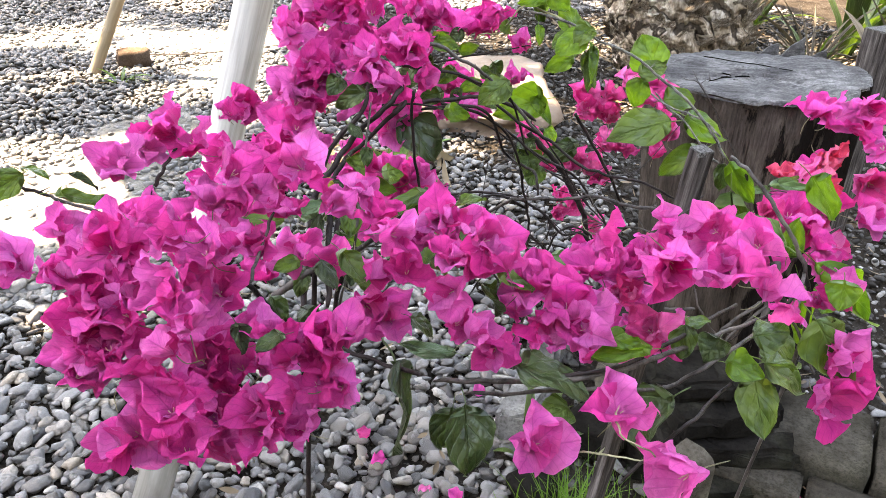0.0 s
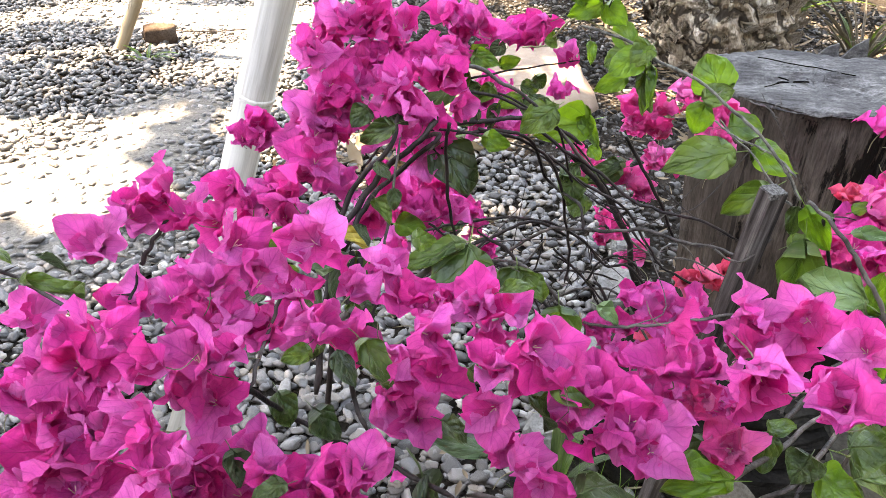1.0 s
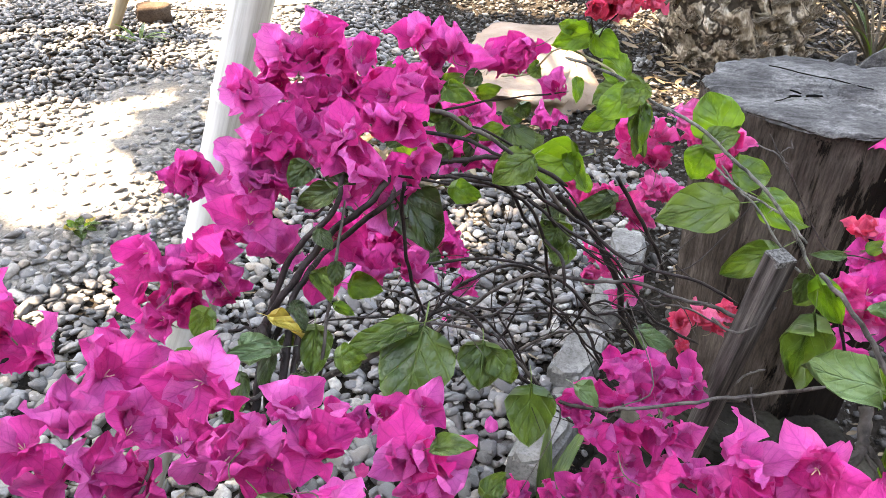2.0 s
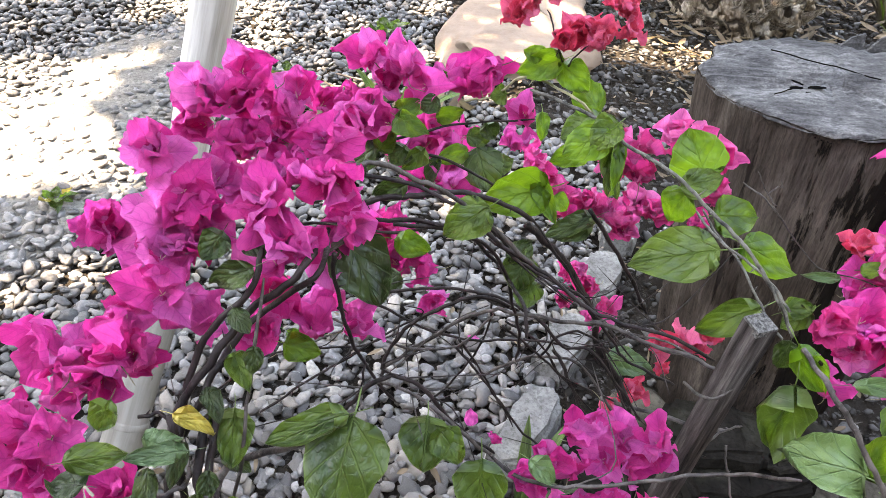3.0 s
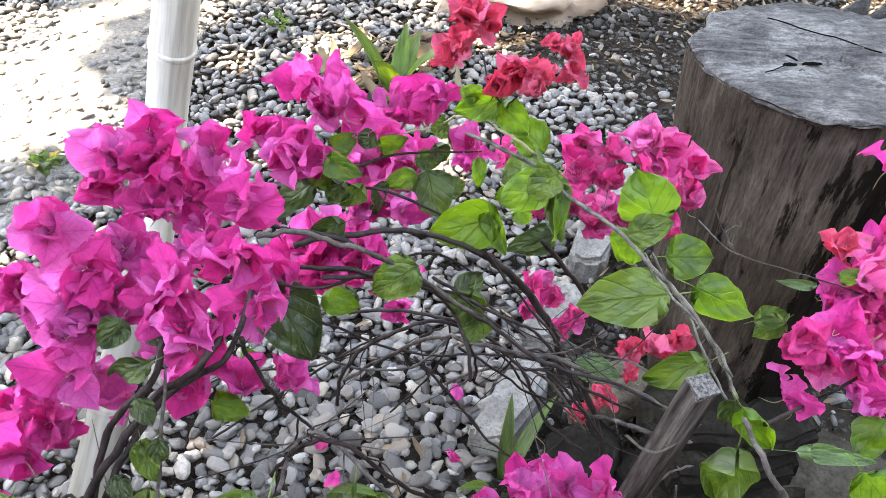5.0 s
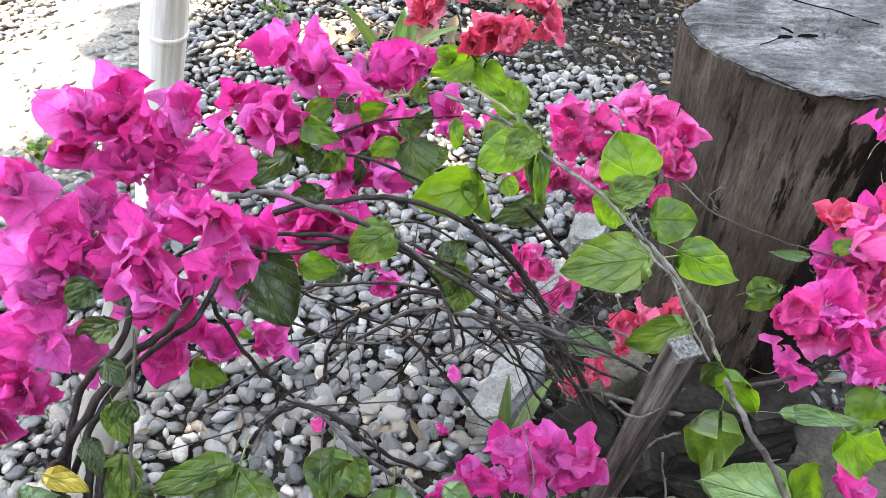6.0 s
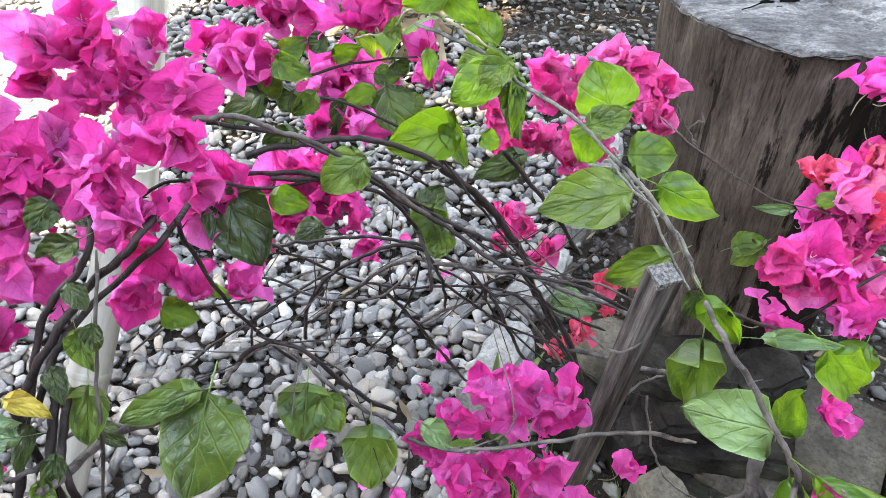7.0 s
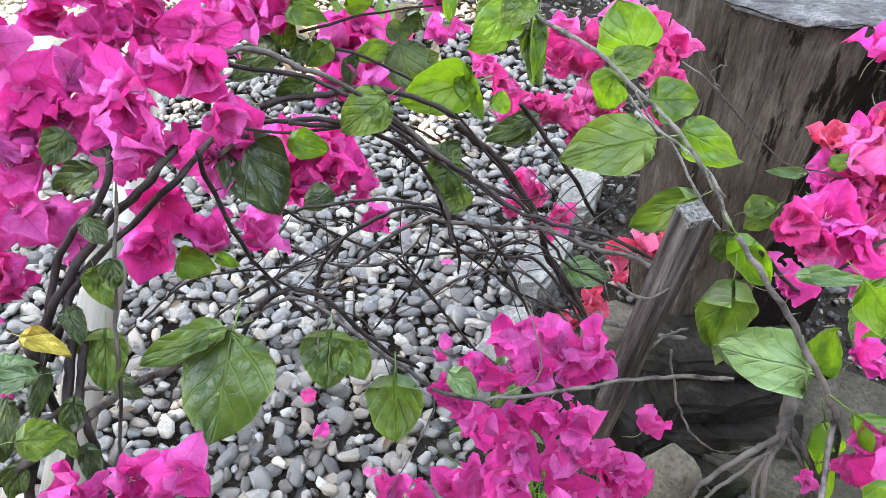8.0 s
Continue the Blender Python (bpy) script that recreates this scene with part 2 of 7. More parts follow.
# the stump: dark weathered side with long fibres, grey sawn top with rings and radial checks
n = Nodes("stump_side_wood")
place = n.add("ShaderNodeSeparateXYZ")
n.link(n.co, place.inputs[0])
fibre = n.noise(85.0, 8.0, 0.7, None, (1, 1, 0.07))
fine = n.noise(260.0, 5.0, 0.7, None, (1, 1, 0.10))
broad = n.noise(7.0, 6.0, 0.62, None, (1, 1, 0.5))
col = n.ramp(broad, (0.34, (0.026, 0.0205, 0.018)), (0.5, (0.055, 0.044, 0.0385)), (0.68, (0.110, 0.092, 0.081)))
col = n.mix(1.0, col, n.ramp(fibre, (0.34, (0.66, 0.64, 0.62)), (0.5, (0.95, 0.94, 0.93)), (0.68, (1.25, 1.24, 1.22))), "MULTIPLY")
col = n.mix(1.0, col, n.ramp(fine, (0.36, (0.62, 0.61, 0.60)), (0.62, (1.2, 1.19, 1.18))), "MULTIPLY")
split = n.ramp(n.noise(26.0, 4.0, 0.6, None, (1, 1, 0.035)), (0.325, (1, 1, 1)), (0.35, (0, 0, 0)))
rag = n.math("MULTIPLY", n.math("SUBTRACT", fibre, 0.5), 0.16)
# Peeled bark, weighted to +x to put the right side's shade in too.
peel = n.math("ADD", n.math("ADD", n.noise(15.0, 10.0, 0.72, None, (1, 1, 0.20)), n.math("MULTIPLY", place.outputs[0], 0.80)), rag)
peel_shade = n.ramp(peel, (0.510, (0, 0, 0)), (0.545, (1, 1, 1)))
edge = n.ramp(n.math("ADD", place.outputs[2], n.math("MULTIPLY", n.noise(45.0, 8.0, 0.7), 0.07)), (0.752, (0, 0, 0)), (0.762, (1, 1, 1)))
dark = n.math("MAXIMUM", n.math("MULTIPLY", split, 0.7), n.math("MAXIMUM", n.math("MULTIPLY", peel_shade, 0.9), n.math("MULTIPLY", edge, 0.75)))
col = n.mix(dark, col, (0.005, 0.004, 0.004))
high = n.math("SUBTRACT", n.math("ADD", fibre, n.math("MULTIPLY", fine, 0.4)), n.math("MULTIPLY", dark, 0.7))
M_STUMP = n.done(col, 0.9, n.bump(high, 1.0, 0.010), 0.0)

n = Nodes("stump_top_wood")
ln = n.t.nodes.new("ShaderNodeVectorMath")
ln.operation = "LENGTH"
flat = n.add("ShaderNodeMapping")
flat.inputs["Scale"].default_value = (1, 0.86, 0)
n.link(n.co, flat.inputs[0])
n.link(flat.outputs[0], ln.inputs[0])
wob = n.noise(9.0, 5.0, 0.6)
rad = n.math("ADD", ln.outputs["Value"], n.math("MULTIPLY", wob, 0.06))
ring = n.math("SINE", n.math("MULTIPLY", rad, 430.0))
saw = n.noise(75.0, 7.0, 0.7, None, (0.35, 1.5, 1))
grit = n.noise(240.0, 4.0, 0.7)
blot = n.noise(8.0, 7.0, 0.68)
col = n.ramp(blot, (0.34, (0.022, 0.0205, 0.021)), (0.5, (0.054, 0.051, 0.051)), (0.64, (0.112, 0.108, 0.106)))
col = n.mix(1.0, col, n.ramp(saw, (0.36, (0.38, 0.38, 0.38)), (0.5, (0.95, 0.95, 0.95)), (0.66, (1.6, 1.59, 1.57))), "MULTIPLY")
col = n.mix(1.0, col, n.ramp(grit, (0.36, (0.65, 0.65, 0.65)), (0.62, (1.2, 1.2, 1.2))), "MULTIPLY")
col = n.mix(n.math("MULTIPLY", n.ramp(ring, (0.5, (0, 0, 0)), (1.0, (1, 1, 1))), 0.25), col, (0.03, 0.03, 0.033))
unit = n.t.nodes.new("ShaderNodeVectorMath")
unit.operation = "NORMALIZE"
n.link(flat.outputs[0], unit.inputs[0])
check = n.ramp(n.math("ADD", n.noise(19.0, 5.0, 0.7, unit.outputs[0]), n.math("MULTIPLY", n.math("SUBTRACT", wob, 0.5), 0.25)), (0.30, (1, 1, 1)), (0.335, (0, 0, 0)))
col = n.mix(n.math("MULTIPLY", check, 0.7), col, (0.010, 0.010, 0.011))
M_STUMP_TOP = n.done(col, 0.8, n.bump(n.math("ADD", saw, n.math("ADD", n.math("MULTIPLY", ring, 0.10), n.math("MULTIPLY", grit, 0.4))), 0.7, 0.006), 0.12)
M_CRACK = Nodes("crack_shadow").done((0.003, 0.003, 0.003), 1.0, None, 0.0)

n = Nodes("weathered_stake_wood")
f = n.noise(110.0, 7.0, 0.7, None, (1, 0.07, 1))
col = n.ramp(f, (0.36, (0.016, 0.0135, 0.013)), (0.52, (0.055, 0.047, 0.045)), (0.68, (0.135, 0.121, 0.115)))
M_STAKE = n.done(col, 0.9, n.bump(f, 1.0, 0.006), 0.0)
n = Nodes("stake_end_grain")
f = n.noise(420.0, 4.0, 0.7)
M_STAKE_END = n.done(n.ramp(f, (0.38, (0.028, 0.027, 0.027)), (0.62, (0.13, 0.126, 0.122))), 0.95, n.bump(f, 0.9, 0.003), 0.06)

# White raised beyond the bleached culm's own to stand for sunlight on it.
n = Nodes("bleached_sunlit_bamboo")
f = n.noise(40.0, 6.0, 0.65, None, (1, 1, 0.05))
g = n.noise(6.0, 5.0, 0.6, None, (1, 1, 0.4))
col = n.ramp(f, (0.3, (0.25, 0.235, 0.215)), (0.5, (0.44, 0.42, 0.40)), (0.75, (0.60, 0.585, 0.56)))
col = n.mix(n.ramp(g, (0.5, (0, 0, 0)), (0.75, (0.6, 0.6, 0.6))), col, (0.30, 0.285, 0.26))
M_BAMBOO = n.done(col, n.ramp(f, (0.3, (0.6, 0.6, 0.6)), (0.7, (0.42, 0.42, 0.42))), n.bump(f, 0.3, 0.002), 0.4)
# Darker copy of the bamboo; shade and shaded patches are put into the colour.
n = Nodes("shaded_bamboo")
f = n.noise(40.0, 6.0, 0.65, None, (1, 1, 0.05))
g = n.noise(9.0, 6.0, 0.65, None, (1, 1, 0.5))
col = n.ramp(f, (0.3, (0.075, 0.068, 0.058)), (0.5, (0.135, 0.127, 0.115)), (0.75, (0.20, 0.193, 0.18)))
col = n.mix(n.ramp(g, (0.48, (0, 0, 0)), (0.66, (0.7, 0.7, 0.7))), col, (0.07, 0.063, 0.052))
M_BAMBOO_SHADED = n.done(col, 0.65, n.bump(f, 0.4, 0.002), 0.2)
n = Nodes("bamboo_tan")
f = n.noise(30.0, 5.0, 0.65, None, (1, 1, 0.06))
M_BAMBOO_TAN = n.done(n.ramp(f, (0.3, (0.13, 0.095, 0.06)), (0.6, (0.25, 0.195, 0.13)), (0.8, (0.36, 0.30, 0.21))), 0.55, n.bump(f, 0.3, 0.002))

n = Nodes("shaggy_palm_bark")
f = n.noise(6.0, 7.0, 0.68, None, (1, 1, 0.6))
g = n.noise(60.0, 6.0, 0.72, None, (1, 1, 0.25))
w = n.add("ShaderNodeTexWave", Scale=4.2, Distortion=9.0, Detail=4.0)
w.inputs["Detail Scale"].default_value = 1.6
w.bands_direction = "DIAGONAL"
n.link(n.co, w.inputs["Vector"])
col = n.ramp(f, (0.3, (0.13, 0.095, 0.07)), (0.5, (0.36, 0.29, 0.225)), (0.68, (0.66, 0.60, 0.53)))
col = n.mix(1.0, col, n.ramp(g, (0.36, (0.45, 0.42, 0.40)), (0.60, (1.15, 1.13, 1.10))), "MULTIPLY")
gap = n.ramp(w.outputs["Fac"], (0.05, (1, 1, 1)), (0.22, (0, 0, 0)))
col = n.mix(n.math("MULTIPLY", gap, 0.9), col, (0.020, 0.014, 0.011))
M_PALM = n.done(col, 0.9, n.bump(n.math("ADD", n.math("MULTIPLY", w.outputs["Fac"], 2.0), n.math("ADD", f, g)), 1.0, 0.03), 0.1)
n = Nodes("dry_leaf")
f = n.noise(25.0, 4.0)
col = n.mix(f, (0.065, 0.047, 0.031), (0.19, 0.15, 0.108))
col = n.mix(1.0, col, n.ramp(n.island_random(), (0.0, (0.45, 0.42, 0.4)), (1.0, (1.25, 1.2, 1.15))), "MULTIPLY")
M_DRY = n.leafy(col, (0.4, 0.3, 0.18), 0.15, 0.8, n.bump(f, 0.4, 0.004))
n = Nodes("grass_blade")
col = n.mix(n.island_random(), (0.022, 0.060, 0.010), (0.070, 0.15, 0.018))
M_GRASS = n.leafy(col, (0.14, 0.27, 0.02), 0.3, 0.5)
n = Nodes("canopy_leaf")
col = n.mix(n.island_random(), (0.04, 0.085, 0.02), (0.09, 0.15, 0.03))
M_CANOPY = n.leafy(col, (0.16, 0.28, 0.03), 0.25, 0.5)


n = Nodes("pale_sand")
f = n.noise(5.0, 8.0, 0.7)
g = n.noise(90.0, 6.0, 0.75)
col = n.ramp(f, (0.3, (0.075, 0.068, 0.06)), (0.5, (0.15, 0.14, 0.127)), (0.72, (0.24, 0.228, 0.21)))
col = n.mix(n.ramp(g, (0.36, (0.75, 0.75, 0.75)), (0.56, (0, 0, 0))), col, (0.04, 0.038, 0.036))
M_SAND = n.done(col, 0.95, n.bump(n.math("ADD", f, g), 0.8, 0.012), 0.1)
n = Nodes("blocker_plaster")
f = n.noise(2.5, 7.0, 0.65)
M_BLOCKER = n.done(n.ramp(f, (0.3, (0.05, 0.055, 0.045)), (0.7, (0.12, 0.125, 0.10))), 0.9, n.bump(f, 0.4, 0.01))


# ---- mesh helpers ----
def mesh_from(name, verts, faces, material, smooth=True, uvs=None):
    me = bpy.data.meshes.new(name)
    me.from_pydata([tuple(v) for v in verts], [], faces)
    if uvs is not None:
        lay = me.uv_layers.new(name="uv")
        idx = np.empty(len(me.loops), dtype=np.int32)
        me.loops.foreach_get("vertex_index", idx)
        lay.data.foreach_set("uv", np.asarray(uvs, dtype=np.float32)[idx].ravel())
    for m in material if isinstance(material, (tuple, list)) else (material,):
        me.materials.append(m)
    if smooth:
        me.polygons.foreach_set("use_smooth", np.ones(len(me.polygons), dtype=bool))
    me.update()
    return me


def mesh_of(bm, name, material, smooth=True):
    me = bpy.data.meshes.new(name)
    bmesh.ops.recalc_face_normals(bm, faces=bm.faces)
    bm.to_mesh(me)
    bm.free()
    for m in material if isinstance(material, (tuple, list)) else (material,):
        me.materials.append(m)
    if smooth:
        me.polygons.foreach_set("use_smooth", np.ones(len(me.polygons), dtype=bool))
    return me


def put(name, me, parent=None, m=None, label=""):
    """Links a mesh as one object, under its thing where one is given. m: its place in the world."""
    ob = new(name, me)
    if parent is not None:
        ob.parent = parent
        if m is not None:
            ob.matrix_basis = parent.matrix_basis.inverted() @ m if parent.parent is None else (parent.parent.matrix_basis @ parent.matrix_basis).inverted() @ m
    elif m is not None:
        ob.matrix_basis = m
    if label:
        tagged(ob, label)
    return ob


def thing(name, place, label, category, group="", kind=""):
    """An empty at a thing's base."""
    ob = new(name)
    ob.matrix_basis = Matrix.Translation(place)
    return tagged(ob, label, category, group, kind)


def smooth_line(pts, steps=6):
    """Points along a smooth line through pts."""
    p = [Vector(q) for q in pts]
    if len(p) == 2:
        return [p[0].lerp(p[1], k / steps) for k in range(steps + 1)]
    p = [p[0] * 2 - p[1]] + p + [p[-1] * 2 - p[-2]]
    out = []
    for i in range(1, len(p) - 2):
        a, b, c, d = p[i - 1 : i + 3]
        for k in range(steps):
            t = k / steps
            out.append(0.5 * (2 * b + (c - a) * t + (2 * a - 5 * b + 4 * c - d) * t * t + (3 * b - a - 3 * c + d) * t**3))
    out.append(p[-2])
    return out


def tube(line, r0, r1, sides=7, knot=0.0, seed=0, round_end=True):
    """Vertices and faces of a tapering stem; knot: how uneven it is."""
    rng = random.Random(seed)
    verts, faces = [], []
    n = len(line)
    side = None
    for i, p in enumerate(line):
        ahead = (line[min(i + 1, n - 1)] - line[max(i - 1, 0)]).normalized()
        if side is None:
            side = ahead.orthogonal().normalized()
        side = (side - ahead * side.dot(ahead)).normalized()
        up = ahead.cross(side)
        r = (r0 + (r1 - r0) * i / (n - 1)) * (1 + knot * rng.uniform(-1, 1))
        if round_end and i == n - 1:
            r *= 0.5
        for k in range(sides):
            a = 2 * math.pi * k / sides
            verts.append(p + (side * math.cos(a) + up * math.sin(a)) * r)
    for i in range(n - 1):
        for k in range(sides):
            a, b = i * sides + k, i * sides + (k + 1) % sides
            faces.append((a, b, b + sides, a + sides))
    faces.append(tuple(range(sides))[::-1])
    faces.append(tuple(range((n - 1) * sides, n * sides)))
    return verts, faces


def frame_of(origin, y_axis, z_hint):
    """A pose with y along y_axis and z near z_hint."""
    y = Vector(y_axis).normalized()
    z = Vector(z_hint)
    z = (z - y * z.dot(y)).normalized()
    x = y.cross(z)
    m = Matrix((x, y, z)).transposed().to_4x4()
    m.translation = origin
    return m


def rock_bm(sx, sy, sz, seed, rough=0.16, sub=3, flat=0.0):
    """An uneven stone about its middle; flat: how far its top is levelled."""
    bm = bmesh.new()
    bmesh.ops.create_icosphere(bm, subdivisions=sub, radius=1)
    o = Vector((seed * 3.7, seed * 1.3, seed * 2.1))
    for v in bm.verts:
        d = v.co.normalized()
        q = Vector([math.copysign(abs(c) ** 0.62, c) for c in d])
        q *= 1 + rough * (noise.noise(d * 1.4 + o) + 0.5 * noise.noise(d * 3.5 + o) + 0.2 * noise.noise(d * 9 + o))
        if flat and q.z > 1 - flat:
            q.z = 1 - flat + (q.z - 1 + flat) * 0.15
        v.co = Vector((q.x * sx, q.y * sy, q.z * sz))
    return bm


# ---- ground and gravel ----
BED_EDGE = ((0.10, 0.9), (0.16, 1.25), (0.30, 1.6), (0.46, 2.0), (0.62, 2.35), (0.62, 2.75), (0.30, 3.0))


def in_bed(x, y):
    """Dark planting soil lies to the right of the stone edging, and behind the stump."""
    if y < 2.75:
        for (xa, ya), (xb, yb) in zip(BED_EDGE, BED_EDGE[1:]):
            if ya <= y <= yb:
                return x > xa + (xb - xa) * (y - ya) / (yb - ya) + 0.03
        return x > 0.1
    return x > 0.2 - 0.25 * (y - 2.75) + 0.10 * math.sin(y * 5) and y < 6.0


bm = bmesh.new()
steps_x = [-90, -30, -12, -6] + [-4 + 0.25 * k for k in range(37)] + [8, 14, 32, 90]
steps_y = [-60, -20, -8, -3] + [-1 + 0.25 * k for k in range(37)] + [11, 18, 40, 120]
grid = [[bm.verts.new((x, y, -0.022 + 0.012 * noise.noise((x * 1.3, y * 1.3, 0)))) for x in steps_x] for y in steps_y]
for j in range(len(steps_y) - 1):
    for i in range(len(steps_x) - 1):
        bm.faces.new((grid[j][i], grid[j][i + 1], grid[j + 1][i + 1], grid[j + 1][i]))
ground = put("ground", mesh_of(bm, "ground", M_SOIL))
tagged(ground, "dark garden soil under loose grey river pebbles", "ground", "", "structure")


def ball(levels):
    """A unit ball of few faces: an octahedron, split."""
    v = [Vector(c) for c in ((1, 0, 0), (0, 1, 0), (-1, 0, 0), (0, -1, 0), (0, 0, 1), (0, 0, -1))]
    f = [(0, 1, 4), (1, 2, 4), (2, 3, 4), (3, 0, 4), (1, 0, 5), (2, 1, 5), (3, 2, 5), (0, 3, 5)]
    for _ in range(levels):
        mid, g = {}, []

        def half(a, b):
            k = (min(a, b), max(a, b))
            if k not in mid:
                mid[k] = len(v)
                v.append(((v[a] + v[b]) / 2).normalized())
            return mid[k]

        for a, b, c in f:
            ab, bc, ca = half(a, b), half(b, c), half(c, a)
            g += [(a, ab, ca), (b, bc, ab), (c, ca, bc), (ab, bc, ca)]
        f = g
    return np.array([tuple(p) for p in v]), np.array(f)


def stone_shapes(levels, count, seed):
    """Rounded, flattened, slightly angular pebble shapes."""
    v, f = ball(levels)
    out = []
    for k in range(count):
        o = Vector((seed + k * 5.1, k * 2.3, 7.7))
        q = np.array([(1 + 0.46 * noise.noise(Vector(p) * 1.1 + o) + 0.22 * noise.noise(Vector(p) * 2.6 + o)) for p in v])
        w = np.sign(v) * np.abs(v) ** (0.70, 0.85, 1.0)[k % 3]
        out.append(w * q[:, None])
    return out, f


PEBBLE_SHAPES, PEBBLE_FACES = stone_shapes(2, 12, 3)
GRAVEL_SHAPES, GRAVEL_FACES = stone_shapes(1, 14, 9)
ROUND_SHAPES, ROUND_FACES = stone_shapes(2, 14, 9)
rng = random.Random(11)
spots = []
y = -0.6
while y < 7.4:
    close = 0.75 < y
    step = 0.0285 * (1 + 0.060 * max(0.0, y - 1.9)) if close else 0.04
    seen = 1.05 + (y - 0.75) * 0.62
    x = -4.2
    while x < 3.4:
        inside = close and abs(x) < seen
        wide = step if inside else max(step, 0.06)
        bed = in_bed(x, y)
        edge = 0.5 * noise.noise((x * 0.7, y * 0.7, 3)) + 0.25 * noise.noise((x * 2.5, y * 2.5, 6))
        if min(x + 3.7, 3.0 - x, y + 0.2, 6.9 - y) > edge and (inside or rng.random() < 0.62) and rng.random() < (0.9 if bed else 1.0):
            k = rng.choice((0.4, 0.6, 0.85)) if bed else 1.0
            spots.append((x + rng.uniform(-0.4, 0.4) * wide, y + rng.uniform(-0.4, 0.4) * wide, wide * k, bed))
        x += wide
    y += step * 0.84
near, rest = [], []
for s in spots:
    (near if -0.32 < s[0] < 0.16 and 1.0 < s[1] < 1.62 else rest).append(s)
near, extra = near[:300], near[300:]
rest += extra + [(x + 0.012, y + 0.010, w * 0.66, bed) for x, y, w, bed in near[::2]]


def stone_pose(s, layer=0):
    a = s[2] * rng.choice((0.30, 0.40, 0.46, 0.52, 0.58, 0.70)) * (1.06 if layer == 0 else 1.0)
    return (
        s[0], s[1], -0.006 + rng.uniform(-0.009, 0.011) - 0.018 * layer,
        a * rng.uniform(0.95, 1.35), a * rng.uniform(0.62, 0.92), a * rng.uniform(0.34, 0.56),
        rng.uniform(-0.55, 0.55), rng.uniform(-0.55, 0.55), rng.uniform(0, 6.28),
    )


def loose_stones(name, picks, material, label):
    """Many stones joined into one mesh; each stays an island of its own."""
    verts, faces, count = [], [], 0
    for s in picks:
        for layer in ((0, 1) if s[1] < 2.4 and not s[3] else (0,)):
            x, y, z, a, b, c, rx, ry, rz = stone_pose(s, layer)
            z -= 0.006 if s[3] else 0
            if layer:
                x, y, a, b, c = x + rng.uniform(-0.014, 0.014), y + rng.uniform(-0.014, 0.014), a * 0.75, b * 0.75, c * 0.8
            r = np.array(Euler((rx, ry, rz)).to_matrix())
            fine = s[1] < 2.0 and not layer and not s[3]
            shape = (ROUND_SHAPES if fine else GRAVEL_SHAPES)[rng.randrange(14)] * (a, b, c)
            verts.append(shape @ r.T + (x, y, z))
            faces.append((ROUND_FACES if fine else GRAVEL_FACES) + count)
            count += len(shape)
    me = bpy.data.meshes.new(name)
    all_v, all_f = np.concatenate(verts), np.concatenate(faces)
    me.vertices.add(len(all_v))
    me.vertices.foreach_set("co", all_v.ravel())
    me.loops.add(all_f.size)
    me.loops.foreach_set("vertex_index", all_f.ravel().astype(np.int32))
    me.polygons.add(len(all_f))
    me.polygons.foreach_set("loop_start", np.arange(0, all_f.size, 3, dtype=np.int32))
    me.polygons.foreach_set("use_smooth", np.ones(len(all_f), dtype=bool))
    me.update(calc_edges=True)
    me.materials.append(material)
    tagged(put(name, me), label, "gravel", "", "stuff")


loose_stones("gravel", [s for s in rest if not s[3]], M_GRAVEL, "loose rounded grey river pebbles covering the garden floor")
loose_stones("bed_gravel", [s for s in rest if s[3]], M_BED_GRAVEL, "small dark stones mixed into the damp bed soil")


def sand_patch(spots):
    """Dusty sand that has filled the gaps between the pebbles and thins out at its edge."""
    v, f, at = [], [], {}
    for i in range(-70, -10):
        for j in range(36, 122):
            x, y = i * 0.05, j * 0.05
            near_by = max(1 - math.hypot((x - a) / c, (y - b) / d) for a, b, c, d in spots)
            h = min(0.5, near_by + 0.25 * noise.noise((x * 2.2, y * 2.2, 4)) + 0.15 * noise.noise((x * 6, y * 6, 7)))
            if h > -0.25:
                at[i, j] = len(v)
                v.append((x, y, -0.012 + 0.036 * h + 0.006 * noise.noise((x * 14, y * 14, 1))))
    for (i, j), k in at.items():
        if (i + 1, j) in at and (i, j + 1) in at and (i + 1, j + 1) in at:
            f.append((k, at[i + 1, j], at[i + 1, j + 1], at[i, j + 1]))
    tagged(put("sand", mesh_from("sand", v, f, M_SAND)), "pale dusty sand lying among the pebbles", "sand", "", "stuff")


# laid where sunlight whitens the ground, and standing partly for that brightness
sand_patch(((-1.38, 2.45, 0.50, 0.62), (-1.25, 3.15, 0.30, 0.42), (-1.6, 4.95, 1.3, 0.5), (-1.15, 4.1, 0.25, 0.35), (-2.1, 3.0, 0.5, 0.2)))


# ---- added walls, unseen, that block low sky light ----
# East and south stand tall to shape the light, leaving it from the left.
for tag, x, y, sx, sy, high in (("west", -9.0, 2.0, 0.2, 17.0, 3.6), ("east", 9.0, 2.0, 0.2, 17.0, 7.5), ("south", 0.0, -6.4, 17.8, 0.2, 7.5), ("north", 0.0, 10.4, 17.8, 0.2, 3.6)):
    bm = bmesh.new()
    bmesh.ops.create_cube(bm, size=1)
    for p in bm.verts:
        p.co = Vector((p.co.x * sx, p.co.y * sy, (p.co.z + 0.5) * high - 0.1))
    bmesh.ops.bevel(bm, geom=list(bm.edges), offset=0.02, segments=1, affect="EDGES")
    tagged(put("wall_" + tag, mesh_of(bm, "sky_blocker_wall", M_BLOCKER, False), None, pose(x, y, 0)), "plain grey-green wall added out of view to block low sky light", "wall", "", "structure")


